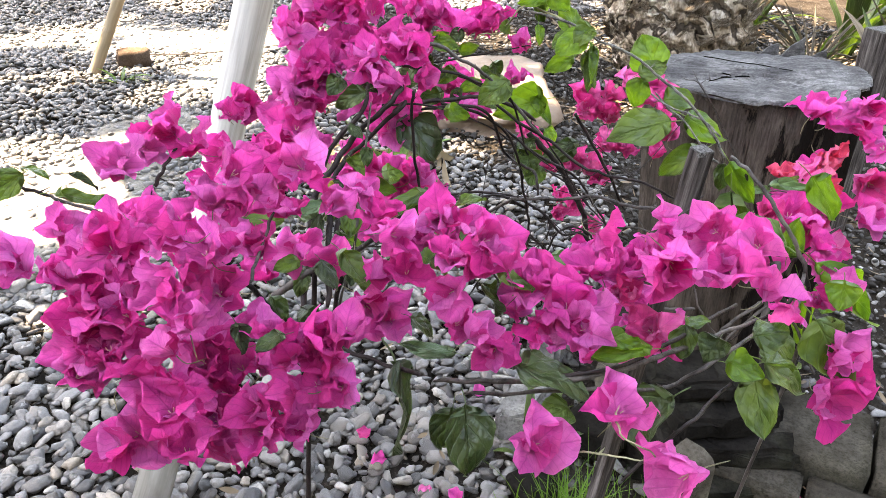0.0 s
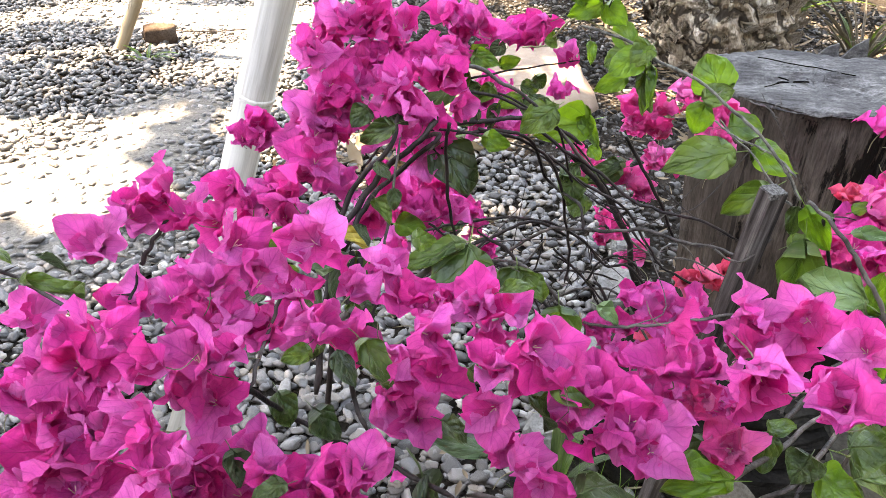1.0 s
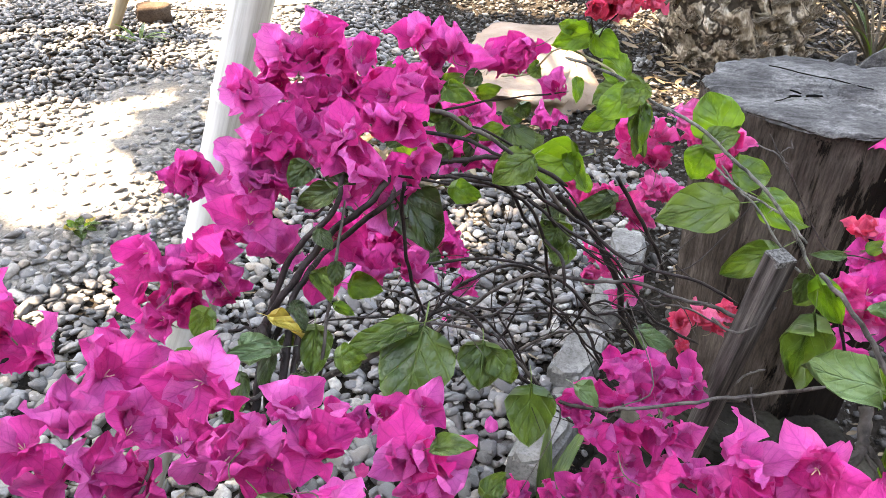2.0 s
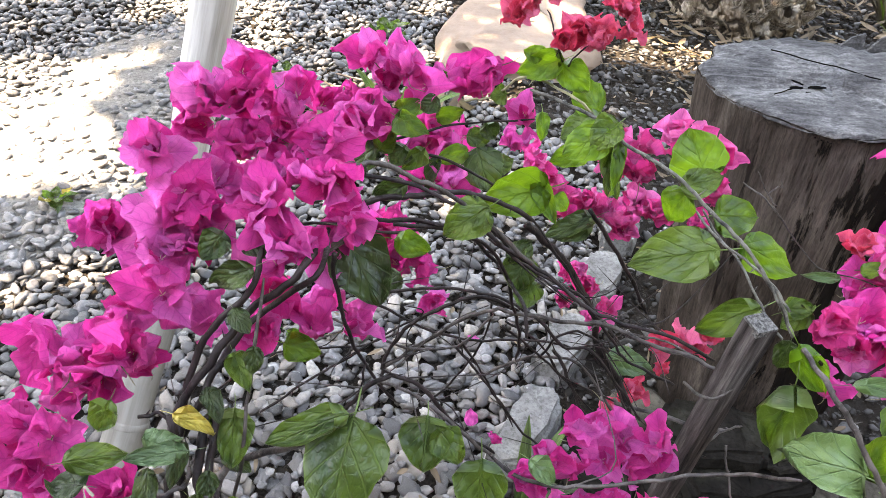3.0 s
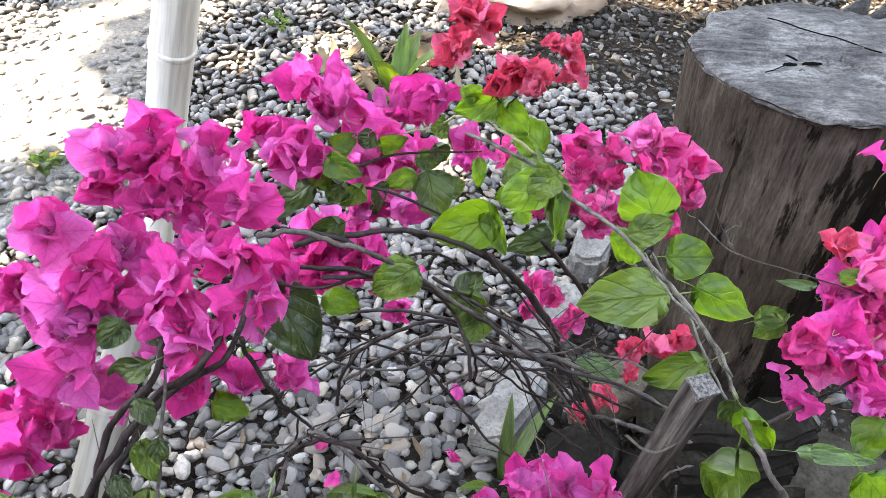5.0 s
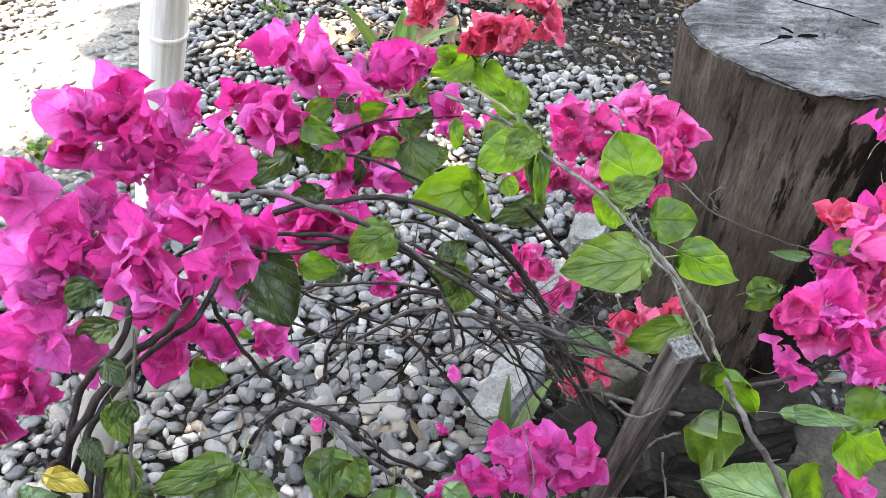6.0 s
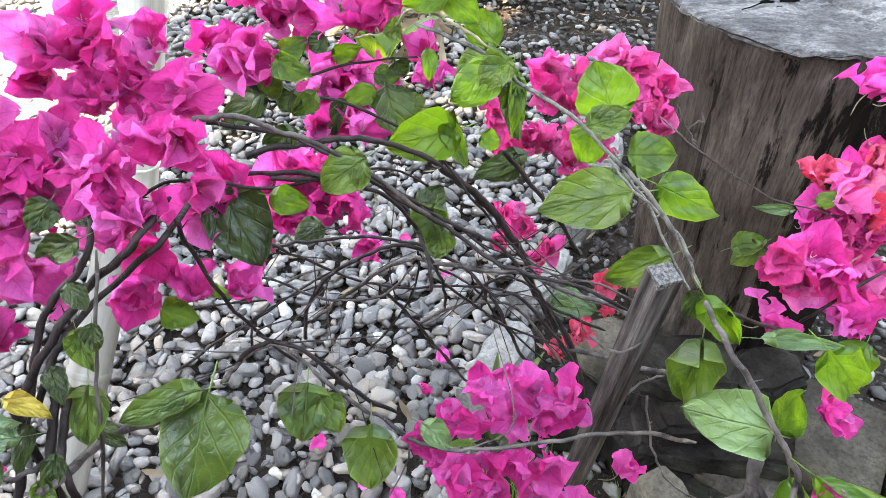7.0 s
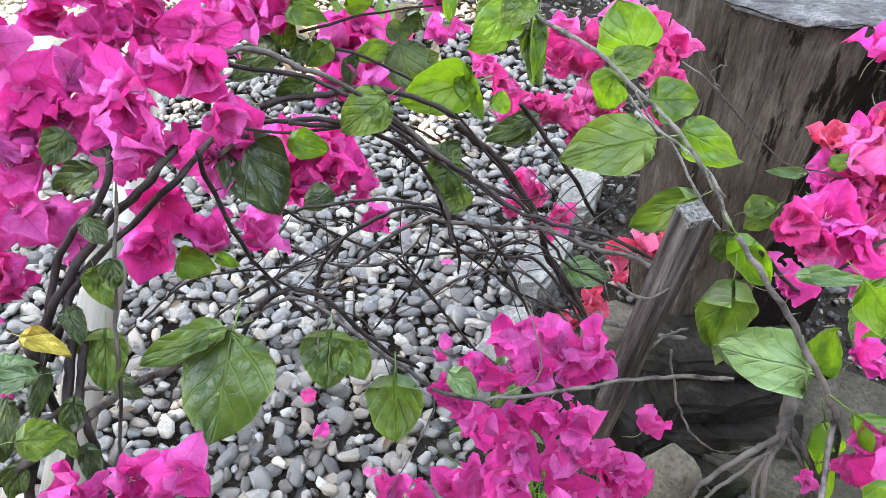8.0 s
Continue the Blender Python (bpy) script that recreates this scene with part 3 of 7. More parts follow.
# ---- tree stump ----
def tree_stump(x, y, height):
    """A sawn stump: fibrous side with peeled patches, narrower at the ground, an uneven sawn top and a split heart."""
    top = thing("tree_stump", (x, y, 0), "weathered dark grey tree stump with sawn top", "tree stump")
    bm = bmesh.new()
    sides, rows = 150, 44
    ring = []
    for j in range(rows + 1):
        h = j / rows
        loop = []
        for k in range(sides):
            a = 2 * math.pi * k / sides
            ca, sa = math.cos(a), math.sin(a)
            flute = 0.020 * noise.noise((ca * 2.2, sa * 2.2, h * 0.5)) + 0.011 * noise.noise((ca * 6, sa * 6, h * 1.1 + 4))
            flute += 0.006 * noise.noise((ca * 15, sa * 15, h * 1.6)) + 0.0035 * noise.noise((ca * 34, sa * 34, h * 2.5))
            bark = noise.noise((ca * 4.2, sa * 4.2, h * 2.4 + 7)) + 0.5 * noise.noise((ca * 11, sa * 11, h * 5))
            peel = -0.009 * min(1.0, max(0.0, (bark - 0.08) * 9)) if h < 0.985 else 0.0
            r = 0.218 - 0.034 * (1 - h) + flute * (1.1 - 0.35 * h) + peel
            wide = 1.0 + 0.14 * max(0.0, math.cos(a - 0.35)) ** 2
            z = h * height - 0.03 * (1 - h)
            if j == rows:
                z += 0.010 * noise.noise((ca * 2, sa * 2, 9)) + 0.005 * noise.noise((ca * 12, sa * 12, 2))
            loop.append(bm.verts.new((r * wide * ca + 0.034 * (1 - h), r * 0.93 * sa, z)))
        ring.append(loop)
    for j in range(rows):
        for k in range(sides):
            bm.faces.new((ring[j][k], ring[j][(k + 1) % sides], ring[j + 1][(k + 1) % sides], ring[j + 1][k]))
    rim = [v.co.copy() for v in ring[-1]]
    put("trunk", mesh_of(bm, "stump_trunk", M_STUMP), top, Matrix.Translation((x, y, 0)), "dark fibrous weathered side")
    bm = bmesh.new()
    loops = []
    for s, dz in ((1.0, -0.005), (0.992, 0.001), (0.97, 0.004), (0.9, 0.004), (0.8, 0.004), (0.68, 0.004), (0.55, 0.004), (0.4, 0.004), (0.25, 0.004), (0.1, 0.004)):
        keep = min(1, s * 0.2 + 0.82)
        loops.append([bm.verts.new((c.x * s, c.y * s, c.z * keep + (1 - keep) * height + dz + (0.005 * noise.noise((c.x * s * 9, c.y * s * 22, 3)) + 0.002 * noise.noise((c.x * s * 40, c.y * s * 90, 5))))) for c in rim])
    for a, b in zip(loops, loops[1:]):
        for k in range(sides):
            bm.faces.new((a[k], a[(k + 1) % sides], b[(k + 1) % sides], b[k]))
    bm.faces.new(loops[-1])
    put("sawn_top", mesh_of(bm, "stump_top", M_STUMP_TOP), top, Matrix.Translation((x, y, 0)), "grey sawn end grain")

    def crack(x0, y0, a, length, w, full):
        """A dark split in the top from (x0, y0) along a; full: rounded like a hole rather than a hairline."""
        bm = bmesh.new()
        vs = []
        nx, ny = -math.sin(a), math.cos(a)
        for i in range(11):
            t = i / 10
            off = 0.05 * length * noise.noise((a * 3, t * 4, 1)) + 0.02 * length * noise.noise((a * 3, t * 14, 1))
            ww = w * (math.sin(math.pi * (0.06 + 0.88 * t)) ** 0.6 if full else (1 - t) * 0.85 + 0.15) * (1 + 0.35 * noise.noise((t * 7, a, 4)))
            px, py = x0 + math.cos(a) * length * t + nx * off, y0 + math.sin(a) * length * t + ny * off
            vs.append([bm.verts.new((px + nx * ww * e, py + ny * ww * e, height + 0.0088 - (0.002 if e == 0 else 0))) for e in (-1, 0, 1)])
        for p, q in zip(vs, vs[1:]):
            for e in (0, 1):
                bm.faces.new((p[e], p[e + 1], q[e + 1], q[e]))
        put("crack", mesh_of(bm, "stump_crack", M_CRACK), top, Matrix.Translation((x, y, 0)))

    hx, hy = -0.064, -0.046
    for dx, dy, a, length, w, full in (
        (0.006, 0.002, 0.10, 0.032, 0.0062, True), (-0.026, -0.004, 0.15, 0.024, 0.0062, True), (-0.012, 0.030, -0.9, 0.022, 0.0032, True),
        (-0.006, -0.022, 0.2, 0.010, 0.0042, True), (-0.024, -0.006, 3.75, 0.045, 0.00035, False), (-0.005, 0.165, -0.62, 0.19, 0.0007, False),
    ):
        crack(hx + dx, hy + dy, a, length, w, full)
    # torn splinters stand up at the back of the rim
    for px, py, hh, ww in ((0.155, 0.175, 0.030, 0.035), (0.19, 0.13, 0.018, 0.03), (0.11, 0.20, 0.016, 0.03)):
        bm = bmesh.new()
        base = [bm.verts.new((px + dx * ww, py + dy * 0.006, height - 0.02)) for dx, dy in ((-1, -1), (1, -1), (1, 1), (-1, 1))]
        tip = [bm.verts.new((px + dx * ww * 0.4 + 0.012, py + dy * 0.002, height + hh * (1 + 0.3 * dx))) for dx, dy in ((-1, -1), (1, -1), (1, 1), (-1, 1))]
        for k in range(4):
            bm.faces.new((base[k], base[(k + 1) % 4], tip[(k + 1) % 4], tip[k]))
        bm.faces.new(tip)
        put("splinter", mesh_of(bm, "stump_splinter", M_STUMP_TOP, False), top, Matrix.Translation((x, y, 0)))
    return top


tree_stump(0.680, 1.575, 0.722)


# ---- wooden stake ----
def wooden_stake(foot, head, w, d, label="weathered grey squared wooden stake, leaning"):
    """A squared stake of weathered timber, leaning, its end sawn off."""
    foot, head = Vector(foot), Vector(head)
    st = thing("wooden_stake", foot, label, "stake")
    axis = head - foot
    m = frame_of(foot, axis, (0.35, -0.9, 0.2))
    length = axis.length
    bm = bmesh.new()
    rows = []
    for j in range(25):
        t = j / 24
        loop = []
        for cx, cz in ((-1, -1), (-0.4, -1.03), (0.3, -0.98), (1, -1), (1.02, 0), (1, 1), (0.2, 1.02), (-1, 1), (-1.03, 0.1)):
            wob = 1 + 0.06 * noise.noise((cx * 2, cz * 2, t * 2.5))
            loop.append(bm.verts.new((cx * w / 2 * wob, t * length, cz * d / 2 * wob)))
        rows.append(loop)
    for a, b in zip(rows, rows[1:]):
        for k in range(9):
            bm.faces.new((a[k], a[(k + 1) % 9], b[(k + 1) % 9], b[k]))
    bm.faces.new(rows[0])
    put("post", mesh_of(bm, "stake_post", M_STAKE, False), st, m)
    bm = bmesh.new()
    top = [bm.verts.new((v[0] * w / 2, length + 0.002, v[1] * d / 2)) for v in ((-1, -1), (1, -1), (1, 1), (-1, 1))]
    low = [bm.verts.new((v[0] * w / 2 * 1.02, length - 0.004, v[1] * d / 2 * 1.02)) for v in ((-1, -1), (1, -1), (1, 1), (-1, 1))]
    bm.faces.new(top)
    for k in range(4):
        bm.faces.new((low[k], low[(k + 1) % 4], top[(k + 1) % 4], top[k]))
    put("end_grain", mesh_of(bm, "stake_end", M_STAKE_END, False), st, m, "rough grey sawn end")
    return st


wooden_stake((0.220, 0.867, -0.03), (0.281, 0.784, 0.858), 0.0185, 0.0175)
wooden_stake((1.383, 2.30, -0.03), (1.383, 2.30, 0.664), 0.085, 0.07, "thick weathered grey wooden post standing behind the stump")


# ---- bamboo ----
def bamboo_pole(foot, head, r0, r1, gap, material, label, group=""):
    """A culm with swollen nodes at even gaps; each node ring and each stretch between is its own part."""
    foot, head = Vector(foot), Vector(head)
    pole = thing("bamboo_pole", foot, label, "bamboo pole", group)
    axis = head - foot
    length = axis.length
    m = frame_of(foot, axis, (0.1, -0.3, 1)) @ Matrix.Rotation(radians(-90), 4, "X")
    z = -0.05
    k = 0
    rr = random.Random(int(length * 1000))
    while z < length:
        step = min(gap * rr.uniform(0.85, 1.15), length - z + 0.001)
        f0, f1 = max(0, z / length), min(1, (z + step) / length)
        ra, rb = r0 + (r1 - r0) * f0, r0 + (r1 - r0) * f1
        rows = []
        bm = bmesh.new()
        for t, s in ((0, 1.03), (0.03, 1.0), (0.3, 0.985), (0.7, 0.985), (0.97, 1.0), (1, 1.035)):
            r = (ra + (rb - ra) * t) * s
            rows.append([bm.verts.new((r * math.cos(a), r * math.sin(a), z + step * t)) for a in [2 * math.pi * i / 20 for i in range(20)]])
        for a, b in zip(rows, rows[1:]):
            for i in range(20):
                bm.faces.new((a[i], a[(i + 1) % 20], b[(i + 1) % 20], b[i]))
        bm.faces.new(rows[0])
        bm.faces.new(rows[-1])
        put("culm", mesh_of(bm, "bamboo_culm", material), pole, m)
        z += step
        if z < length - 0.01:
            bm = bmesh.new()
            rows = []
            for dz, s in ((-0.006, 1.0), (-0.003, 1.075), (0.0, 1.045), (0.004, 1.085), (0.008, 1.0)):
                rows.append([bm.verts.new((rb * s * math.cos(a), rb * s * math.sin(a), z + dz)) for a in [2 * math.pi * i / 20 for i in range(20)]])
            for a, b in zip(rows, rows[1:]):
                for i in range(20):
                    bm.faces.new((a[i], a[(i + 1) % 20], b[(i + 1) % 20], b[i]))
            put("node_ring", mesh_of(bm, "bamboo_node", material), pole, m)
        k += 1
    return pole


bamboo_pole((-0.677, 1.806, -0.02), (-0.677 + 0.353 * 1.9, 1.806 - 0.166 * 1.9, 1.9), 0.044, 0.037, 0.36, M_BAMBOO, "bleached bamboo pole leaning over the gravel, its white raised to stand for sunlight", "bamboo poles")
bamboo_pole((-0.560, 1.06, -0.02), (-0.440, 1.33, 0.38), 0.036, 0.034, 0.33, M_BAMBOO_SHADED, "short bamboo pole leaning in the gravel, its grey standing for shade", "bamboo poles")
bamboo_pole((-1.83, 4.13, -0.02), (-0.95, 4.05, 1.6), 0.032, 0.026, 0.4, M_BAMBOO_TAN, "sunlit tan bamboo pole standing on the gravel", "bamboo poles")


# ---- stones ----
def stone(name, label, category, place, size, seed, material, turn=(0, 0, 0), flat=0.0, rough=0.16, sub=3, group=""):
    ob = put(name, mesh_of(rock_bm(*size, seed, rough, sub, flat), name, material), None, pose(*place, *turn))
    return tagged(ob, label, category, group)


stone("boulder", "large pale tan boulder in sunlight beside the gravel", "boulder", (0.33, 3.70, -0.005), (0.30, 0.58, 0.128), 4, M_BOULDER, (0, 0, -10), 0.3, 0.34, 4)
stone("rock", "brown rock beside the bamboo pole foot", "rock", (-1.66, 4.32, 0.035), (0.095, 0.07, 0.062), 6, M_BROWN_ROCK, (0, 0, 20), 0.2)


def edging_stone(x, y, sx, sy, h, turn, seed, tilt=0.0, low=None, material=None):
    """A broken slab: pale concrete that edges the bed, or shade-darkened stone stacked from the height low."""
    bm = bmesh.new()
    rr = random.Random(seed)
    corner = [(-1, -1), (-0.2, -1.08), (0.9, -0.94), (1.05, 0.1), (0.92, 1.0), (0.1, 1.1), (-0.95, 0.92), (-1.06, 0.2)]
    corner = [(a * sx / 2 * rr.uniform(0.86, 1.08), b * sy / 2 * rr.uniform(0.86, 1.08)) for a, b in corner]
    lo = [bm.verts.new((a * 1.06, b * 1.06, -0.05 if low is None else low)) for a, b in corner]
    hi = [bm.verts.new((a, b, h + rr.uniform(-0.006, 0.006))) for a, b in corner]
    bm.faces.new(hi)
    bm.faces.new(lo[::-1])
    for k in range(8):
        bm.faces.new((lo[k], lo[(k + 1) % 8], hi[(k + 1) % 8], hi[k]))
    bmesh.ops.bevel(bm, geom=[e for e in bm.edges], offset=0.013, segments=3, affect="EDGES")
    bmesh.ops.triangulate(bm, faces=bm.faces)
    bmesh.ops.subdivide_edges(bm, edges=[e for e in bm.edges if e.calc_length() > 0.03], cuts=2)
    for v in bm.verts:
        v.co += Vector((1, 1, 1)) * (0.004 if low is None else 0.007) * noise.noise(v.co * 25 + Vector((seed, 0, 0)))
    if low is not None:
        ob = put("flat_stone", mesh_of(bm, "flat_stone", material, False), None, pose(x, y, 0, tilt, 0, turn))
        return tagged(ob, "dark flat broken stone stacked in the bed, darkened further for shade", "stone", "stacked flat stones")
    ob = put("edging_stone", mesh_of(bm, "edging_stone", M_SLAB, False), None, pose(x, y, 0, tilt, 0, turn))
    return tagged(ob, "pale broken concrete edging stone set beside the gravel", "stone", "edging stones")


edging_stone(0.226, 1.360, 0.088, 0.22, 0.070, -30, 1, 3)
edging_stone(0.330, 1.630, 0.085, 0.20, 0.055, -28, 2, 2)
edging_stone(0.445, 1.885, 0.095, 0.20, 0.050, -20, 3)
edging_stone(0.530, 2.135, 0.10, 0.20, 0.045, -12, 4, -3)
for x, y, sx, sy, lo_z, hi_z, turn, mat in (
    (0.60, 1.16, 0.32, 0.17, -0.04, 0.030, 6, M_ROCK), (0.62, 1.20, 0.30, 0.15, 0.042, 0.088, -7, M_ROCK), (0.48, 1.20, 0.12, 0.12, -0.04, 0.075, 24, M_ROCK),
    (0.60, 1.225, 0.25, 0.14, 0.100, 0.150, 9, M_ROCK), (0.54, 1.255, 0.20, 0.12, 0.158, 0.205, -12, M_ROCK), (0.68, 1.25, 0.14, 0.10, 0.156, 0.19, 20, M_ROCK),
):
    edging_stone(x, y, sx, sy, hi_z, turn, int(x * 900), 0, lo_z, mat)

for place, size, seed, turn, flat, mat, label in (
    ((0.465, 1.03, 0.09), (0.036, 0.046, 0.125), 8, (10, -8, 25), 0.1, M_PAVER, "upright grey stone beside the wooden stake"),
    ((0.445, 1.405, 0.045), (0.062, 0.048, 0.062), 15, (0, 0, 30), 0.3, M_PAVER, "grey stone against the stump's foot"),
    ((0.36, 1.25, 0.04), (0.07, 0.06, 0.05), 12, (0, 0, 40), 0.25, M_ROCK, "dark stone beside the stump in the bed, darkened further for shade"),
    ((0.20, 1.12, 0.0), (0.045, 0.04, 0.035), 14, (0, 0, 15), 0.2, M_ROCK, "rounded stone at the bed's edge, its colour darkened for shade"),
):
    stone("rock", label, "rock", place, size, seed, mat, turn, flat, 0.16, 3, "rocks in the bed")


# ---- paved step at the bed's edge ----
def paved_step(x, y, turn):
    """A low course of grey stones with recessed joints."""
    st = thing("stone_border", (x, y, 0), "low border of grey paving stones with dark open joints", "stone border", "", "structure")
    m = pose(x, y, 0, 0, 0, turn)
    for u, v, su, sv, h, seed in (
        (-0.03, -0.045, 0.17, 0.080, 0.050, 1), (0.20, -0.045, 0.27, 0.080, 0.055, 2), (0.50, -0.045, 0.30, 0.080, 0.052, 3),
        (0.065, 0.105, 0.195, 0.20, 0.090, 4), (0.325, 0.105, 0.305, 0.20, 0.092, 5), (0.645, 0.105, 0.315, 0.20, 0.089, 6),
        (0.515, 0.317, 0.31, 0.205, 0.100, 8), (0.85, 0.317, 0.34, 0.205, 0.098, 9),
        (0.67, 0.532, 0.36, 0.205, 0.105, 11),
    ):
        bm = bmesh.new()
        bmesh.ops.create_cube(bm, size=1)
        for p in bm.verts:
            p.co = Vector((p.co.x * su, p.co.y * sv, (p.co.z + 0.5) * (h + 0.05) - 0.05))
        bmesh.ops.bevel(bm, geom=[e for e in bm.edges], offset=0.006, segments=2, affect="EDGES")
        bmesh.ops.subdivide_edges(bm, edges=[e for e in bm.edges if e.calc_length() > 0.06], cuts=5, use_grid_fill=True)
        for p in bm.verts:
            p.co += Vector((0.5, 0.5, 1)) * (0.004 * noise.noise(p.co * 9 + Vector((seed * 4, 0, 0))) + 0.0015 * noise.noise(p.co * 40))
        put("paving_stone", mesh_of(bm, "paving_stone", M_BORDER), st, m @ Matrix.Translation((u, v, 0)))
    return st


paved_step(0.700, 1.140, -31)


# ---- palm trunk with shaggy bark ----
def palm_trunk(x, y):
    tr = thing("palm_trunk", (x, y, 0), "thick pale palm trunk base with shaggy peeling bark", "tree")
    bm = bmesh.new()
    sides, rows, ring = 120, 110, []
    for j in range(rows + 1):
        h = j / rows
        z = 3.0 * h ** 1.6 - 0.06
        loop = []
        for k in range(sides):
            a = 2 * math.pi * k / sides
            ca, sa = math.cos(a), math.sin(a)
            slant = z + 0.10 * a
            frill = abs(noise.noise((ca * 3 + slant * 4, sa * 3, slant * 9))) + 0.6 * abs(noise.noise((ca * 8, sa * 8, slant * 17 + 3)))
            r = 0.25 + 0.09 * math.sin(min(1.0, (z + 0.1) / 0.9) * math.pi) + 0.05 * noise.noise((ca * 2, sa * 2, z * 1.5)) + 0.075 * frill
            loop.append(bm.verts.new((r * ca - 0.16 * z, r * sa + 0.05 * z, z)))
        ring.append(loop)
    for p, q in zip(ring, ring[1:]):
        for k in range(sides):
            bm.faces.new((p[k], p[(k + 1) % sides], q[(k + 1) % sides], q[k]))
    put("trunk", mesh_of(bm, "palm_trunk", M_PALM), tr, Matrix.Translation((x, y, 0)))
    # bark plates lift off the trunk in slanting rows
    rr = random.Random(21)
    shapes = []
    for s in range(5):
        v, f = [], []
        for j in range(5):
            for i in range(4):
                u, w = i / 3 - 0.5, j / 4
                v.append((u * (1 - 0.5 * w) + 0.08 * rr.uniform(-1, 1), w, 0.10 * math.sin(w * 2.2) + 0.06 * rr.uniform(-1, 1)))
        for j in range(4):
            for i in range(3):
                f.append((j * 4 + i, j * 4 + i + 1, j * 4 + i + 5, j * 4 + i + 4))
        shapes.append(mesh_from("bark_plate", v, f, M_PALM, False))
    for k in range(260):
        z = rr.uniform(0.02, 1.25)
        a = rr.uniform(math.pi * 0.86, math.pi * 2.12)
        r = 0.27 + 0.09 * math.sin(min(1.0, (z + 0.1) / 0.9) * math.pi)
        p = Vector((x + r * math.cos(a) - 0.16 * z, y + r * math.sin(a) + 0.05 * z, z))
        out = Vector((math.cos(a), math.sin(a), 0))
        along = Vector((-math.sin(a), math.cos(a), 0)) * 0.75 + Vector((0, 0, 1)) * rr.uniform(0.2, 0.7) + out * rr.uniform(0.05, 0.45)
        put("bark_plate", shapes[k % 5], tr, frame_of(p, along, out) @ Matrix.Diagonal((rr.uniform(0.03, 0.07), rr.uniform(0.07, 0.17), 0.14, 1)))
    return tr


palm_trunk(1.42, 4.12)


# ---- loose leaves, litter and small plants ----
def blade_shape(name, length, width, bend, material, rows=8, seed=0):
    """A long strap leaf that rises and bends over."""
    v, f, uv = [], [], []
    for j in range(rows + 1):
        t = j / rows
        w = width * (math.sin(math.pi * min(1, 0.22 + 0.78 * t)) ** 0.8 if t < 1 else 0.02)
        ang = bend * t
        yy = length * (math.sin(ang) / bend if bend else t)
        zz = length * ((1 - math.cos(ang)) / bend if bend else 0)
        for i in range(3):
            v.append(((i - 1) * w / 2, yy, -zz + (0.18 * w if i != 1 else 0)))
            uv.append((i / 2, t))
    for j in range(rows):
        for i in range(2):
            a = j * 3 + i
            f.append((a, a + 1, a + 4, a + 3))
    return mesh_from(name, v, f, material, True, uv)


STRAP = {k: [blade_shape("strap_leaf", 1.0, w, b, M_LEAF[k]) for w, b in ((0.12, 0.5), (0.15, 0.9), (0.10, 1.3))] for k in ("bright", "green", "dark", "pale", "dry")}


def strap_plant(x, y, count, size, kinds, label, spread=0.6, seed=0, wide=1.0):
    """A tuft of strap leaves from one root."""
    pl = thing("strap_leaf_plant", (x, y, 0), label, "plant", "strap leaf plants")
    rr = random.Random(seed)
    for k in range(count):
        a = rr.uniform(0, 2 * math.pi)
        lean = rr.uniform(0.15, 1) * spread
        way = Vector((math.cos(a) * lean, math.sin(a) * lean, 1))
        s = size * rr.uniform(0.65, 1.1)
        m = frame_of(Vector((x + 0.02 * math.cos(a), y + 0.02 * math.sin(a), -0.01)), way, (-math.cos(a), -math.sin(a), 0.6 + lean))
        put("leaf", STRAP[kinds[k % len(kinds)]][k % 3], pl, m @ Matrix.Diagonal((s * wide, s, s, 1)))
    return pl


strap_plant(0.205, 1.20, 6, 0.20, ("dark", "green"), "small dark green strap leaves beside the edging stone", 0.45, 3, 1.3)
strap_plant(-0.14, 2.62, 5, 0.34, ("bright", "green"), "bright green young plant at the gravel's edge", 0.55, 8, 2.0)
strap_plant(-1.62, 3.98, 8, 0.16, ("bright", "green"), "yellow-green weed at the bamboo pole's foot", 1.8, 5, 1.1)
strap_plant(1.45, 3.02, 4, 0.26, ("bright", "green"), "bright green strap leaf plant behind the stump", 0.9, 9, 1.1)
strap_plant(1.95, 3.35, 5, 0.36, ("green", "pale"), "green strap leaf plant behind the stump", 0.7, 12, 0.9)
strap_plant(2.35, 3.75, 9, 0.55, ("green", "dry", "green"), "tall green strap leaf plant at the back of the bed", 0.6, 13, 0.8)
strap_plant(2.6, 4.6, 9, 1.0, ("green", "dark"), "tall green strap leaf plant at the back of the bed", 0.6, 14, 0.8)
strap_plant(3.1, 5.2, 9, 1.1, ("green", "pale"), "tall green strap leaf plant at the back of the bed", 0.6, 15, 0.8)
strap_plant(2.35, 5.4, 9, 0.9, ("green", "dark"), "tall green strap leaf plant at the back of the bed", 0.6, 17, 0.8)
strap_plant(2.15, 4.1, 26, 0.6, ("dry", "dry", "green"), "dry brown strap leaves hanging behind the stump", 0.9, 19, 0.28)
strap_plant(2.55, 3.9, 26, 0.65, ("dry", "green", "dry"), "dry brown strap leaves hanging behind the stump", 0.9, 20, 0.28)
strap_plant(1.95, 4.9, 26, 0.7, ("dry", "dry", "green"), "dry brown strap leaves beside the palm trunk", 0.8, 21, 0.28)
strap_plant(0.85, 5.6, 8, 0.8, ("green", "bright"), "tall green strap leaf plant beside the palm", 0.5, 18, 0.8)


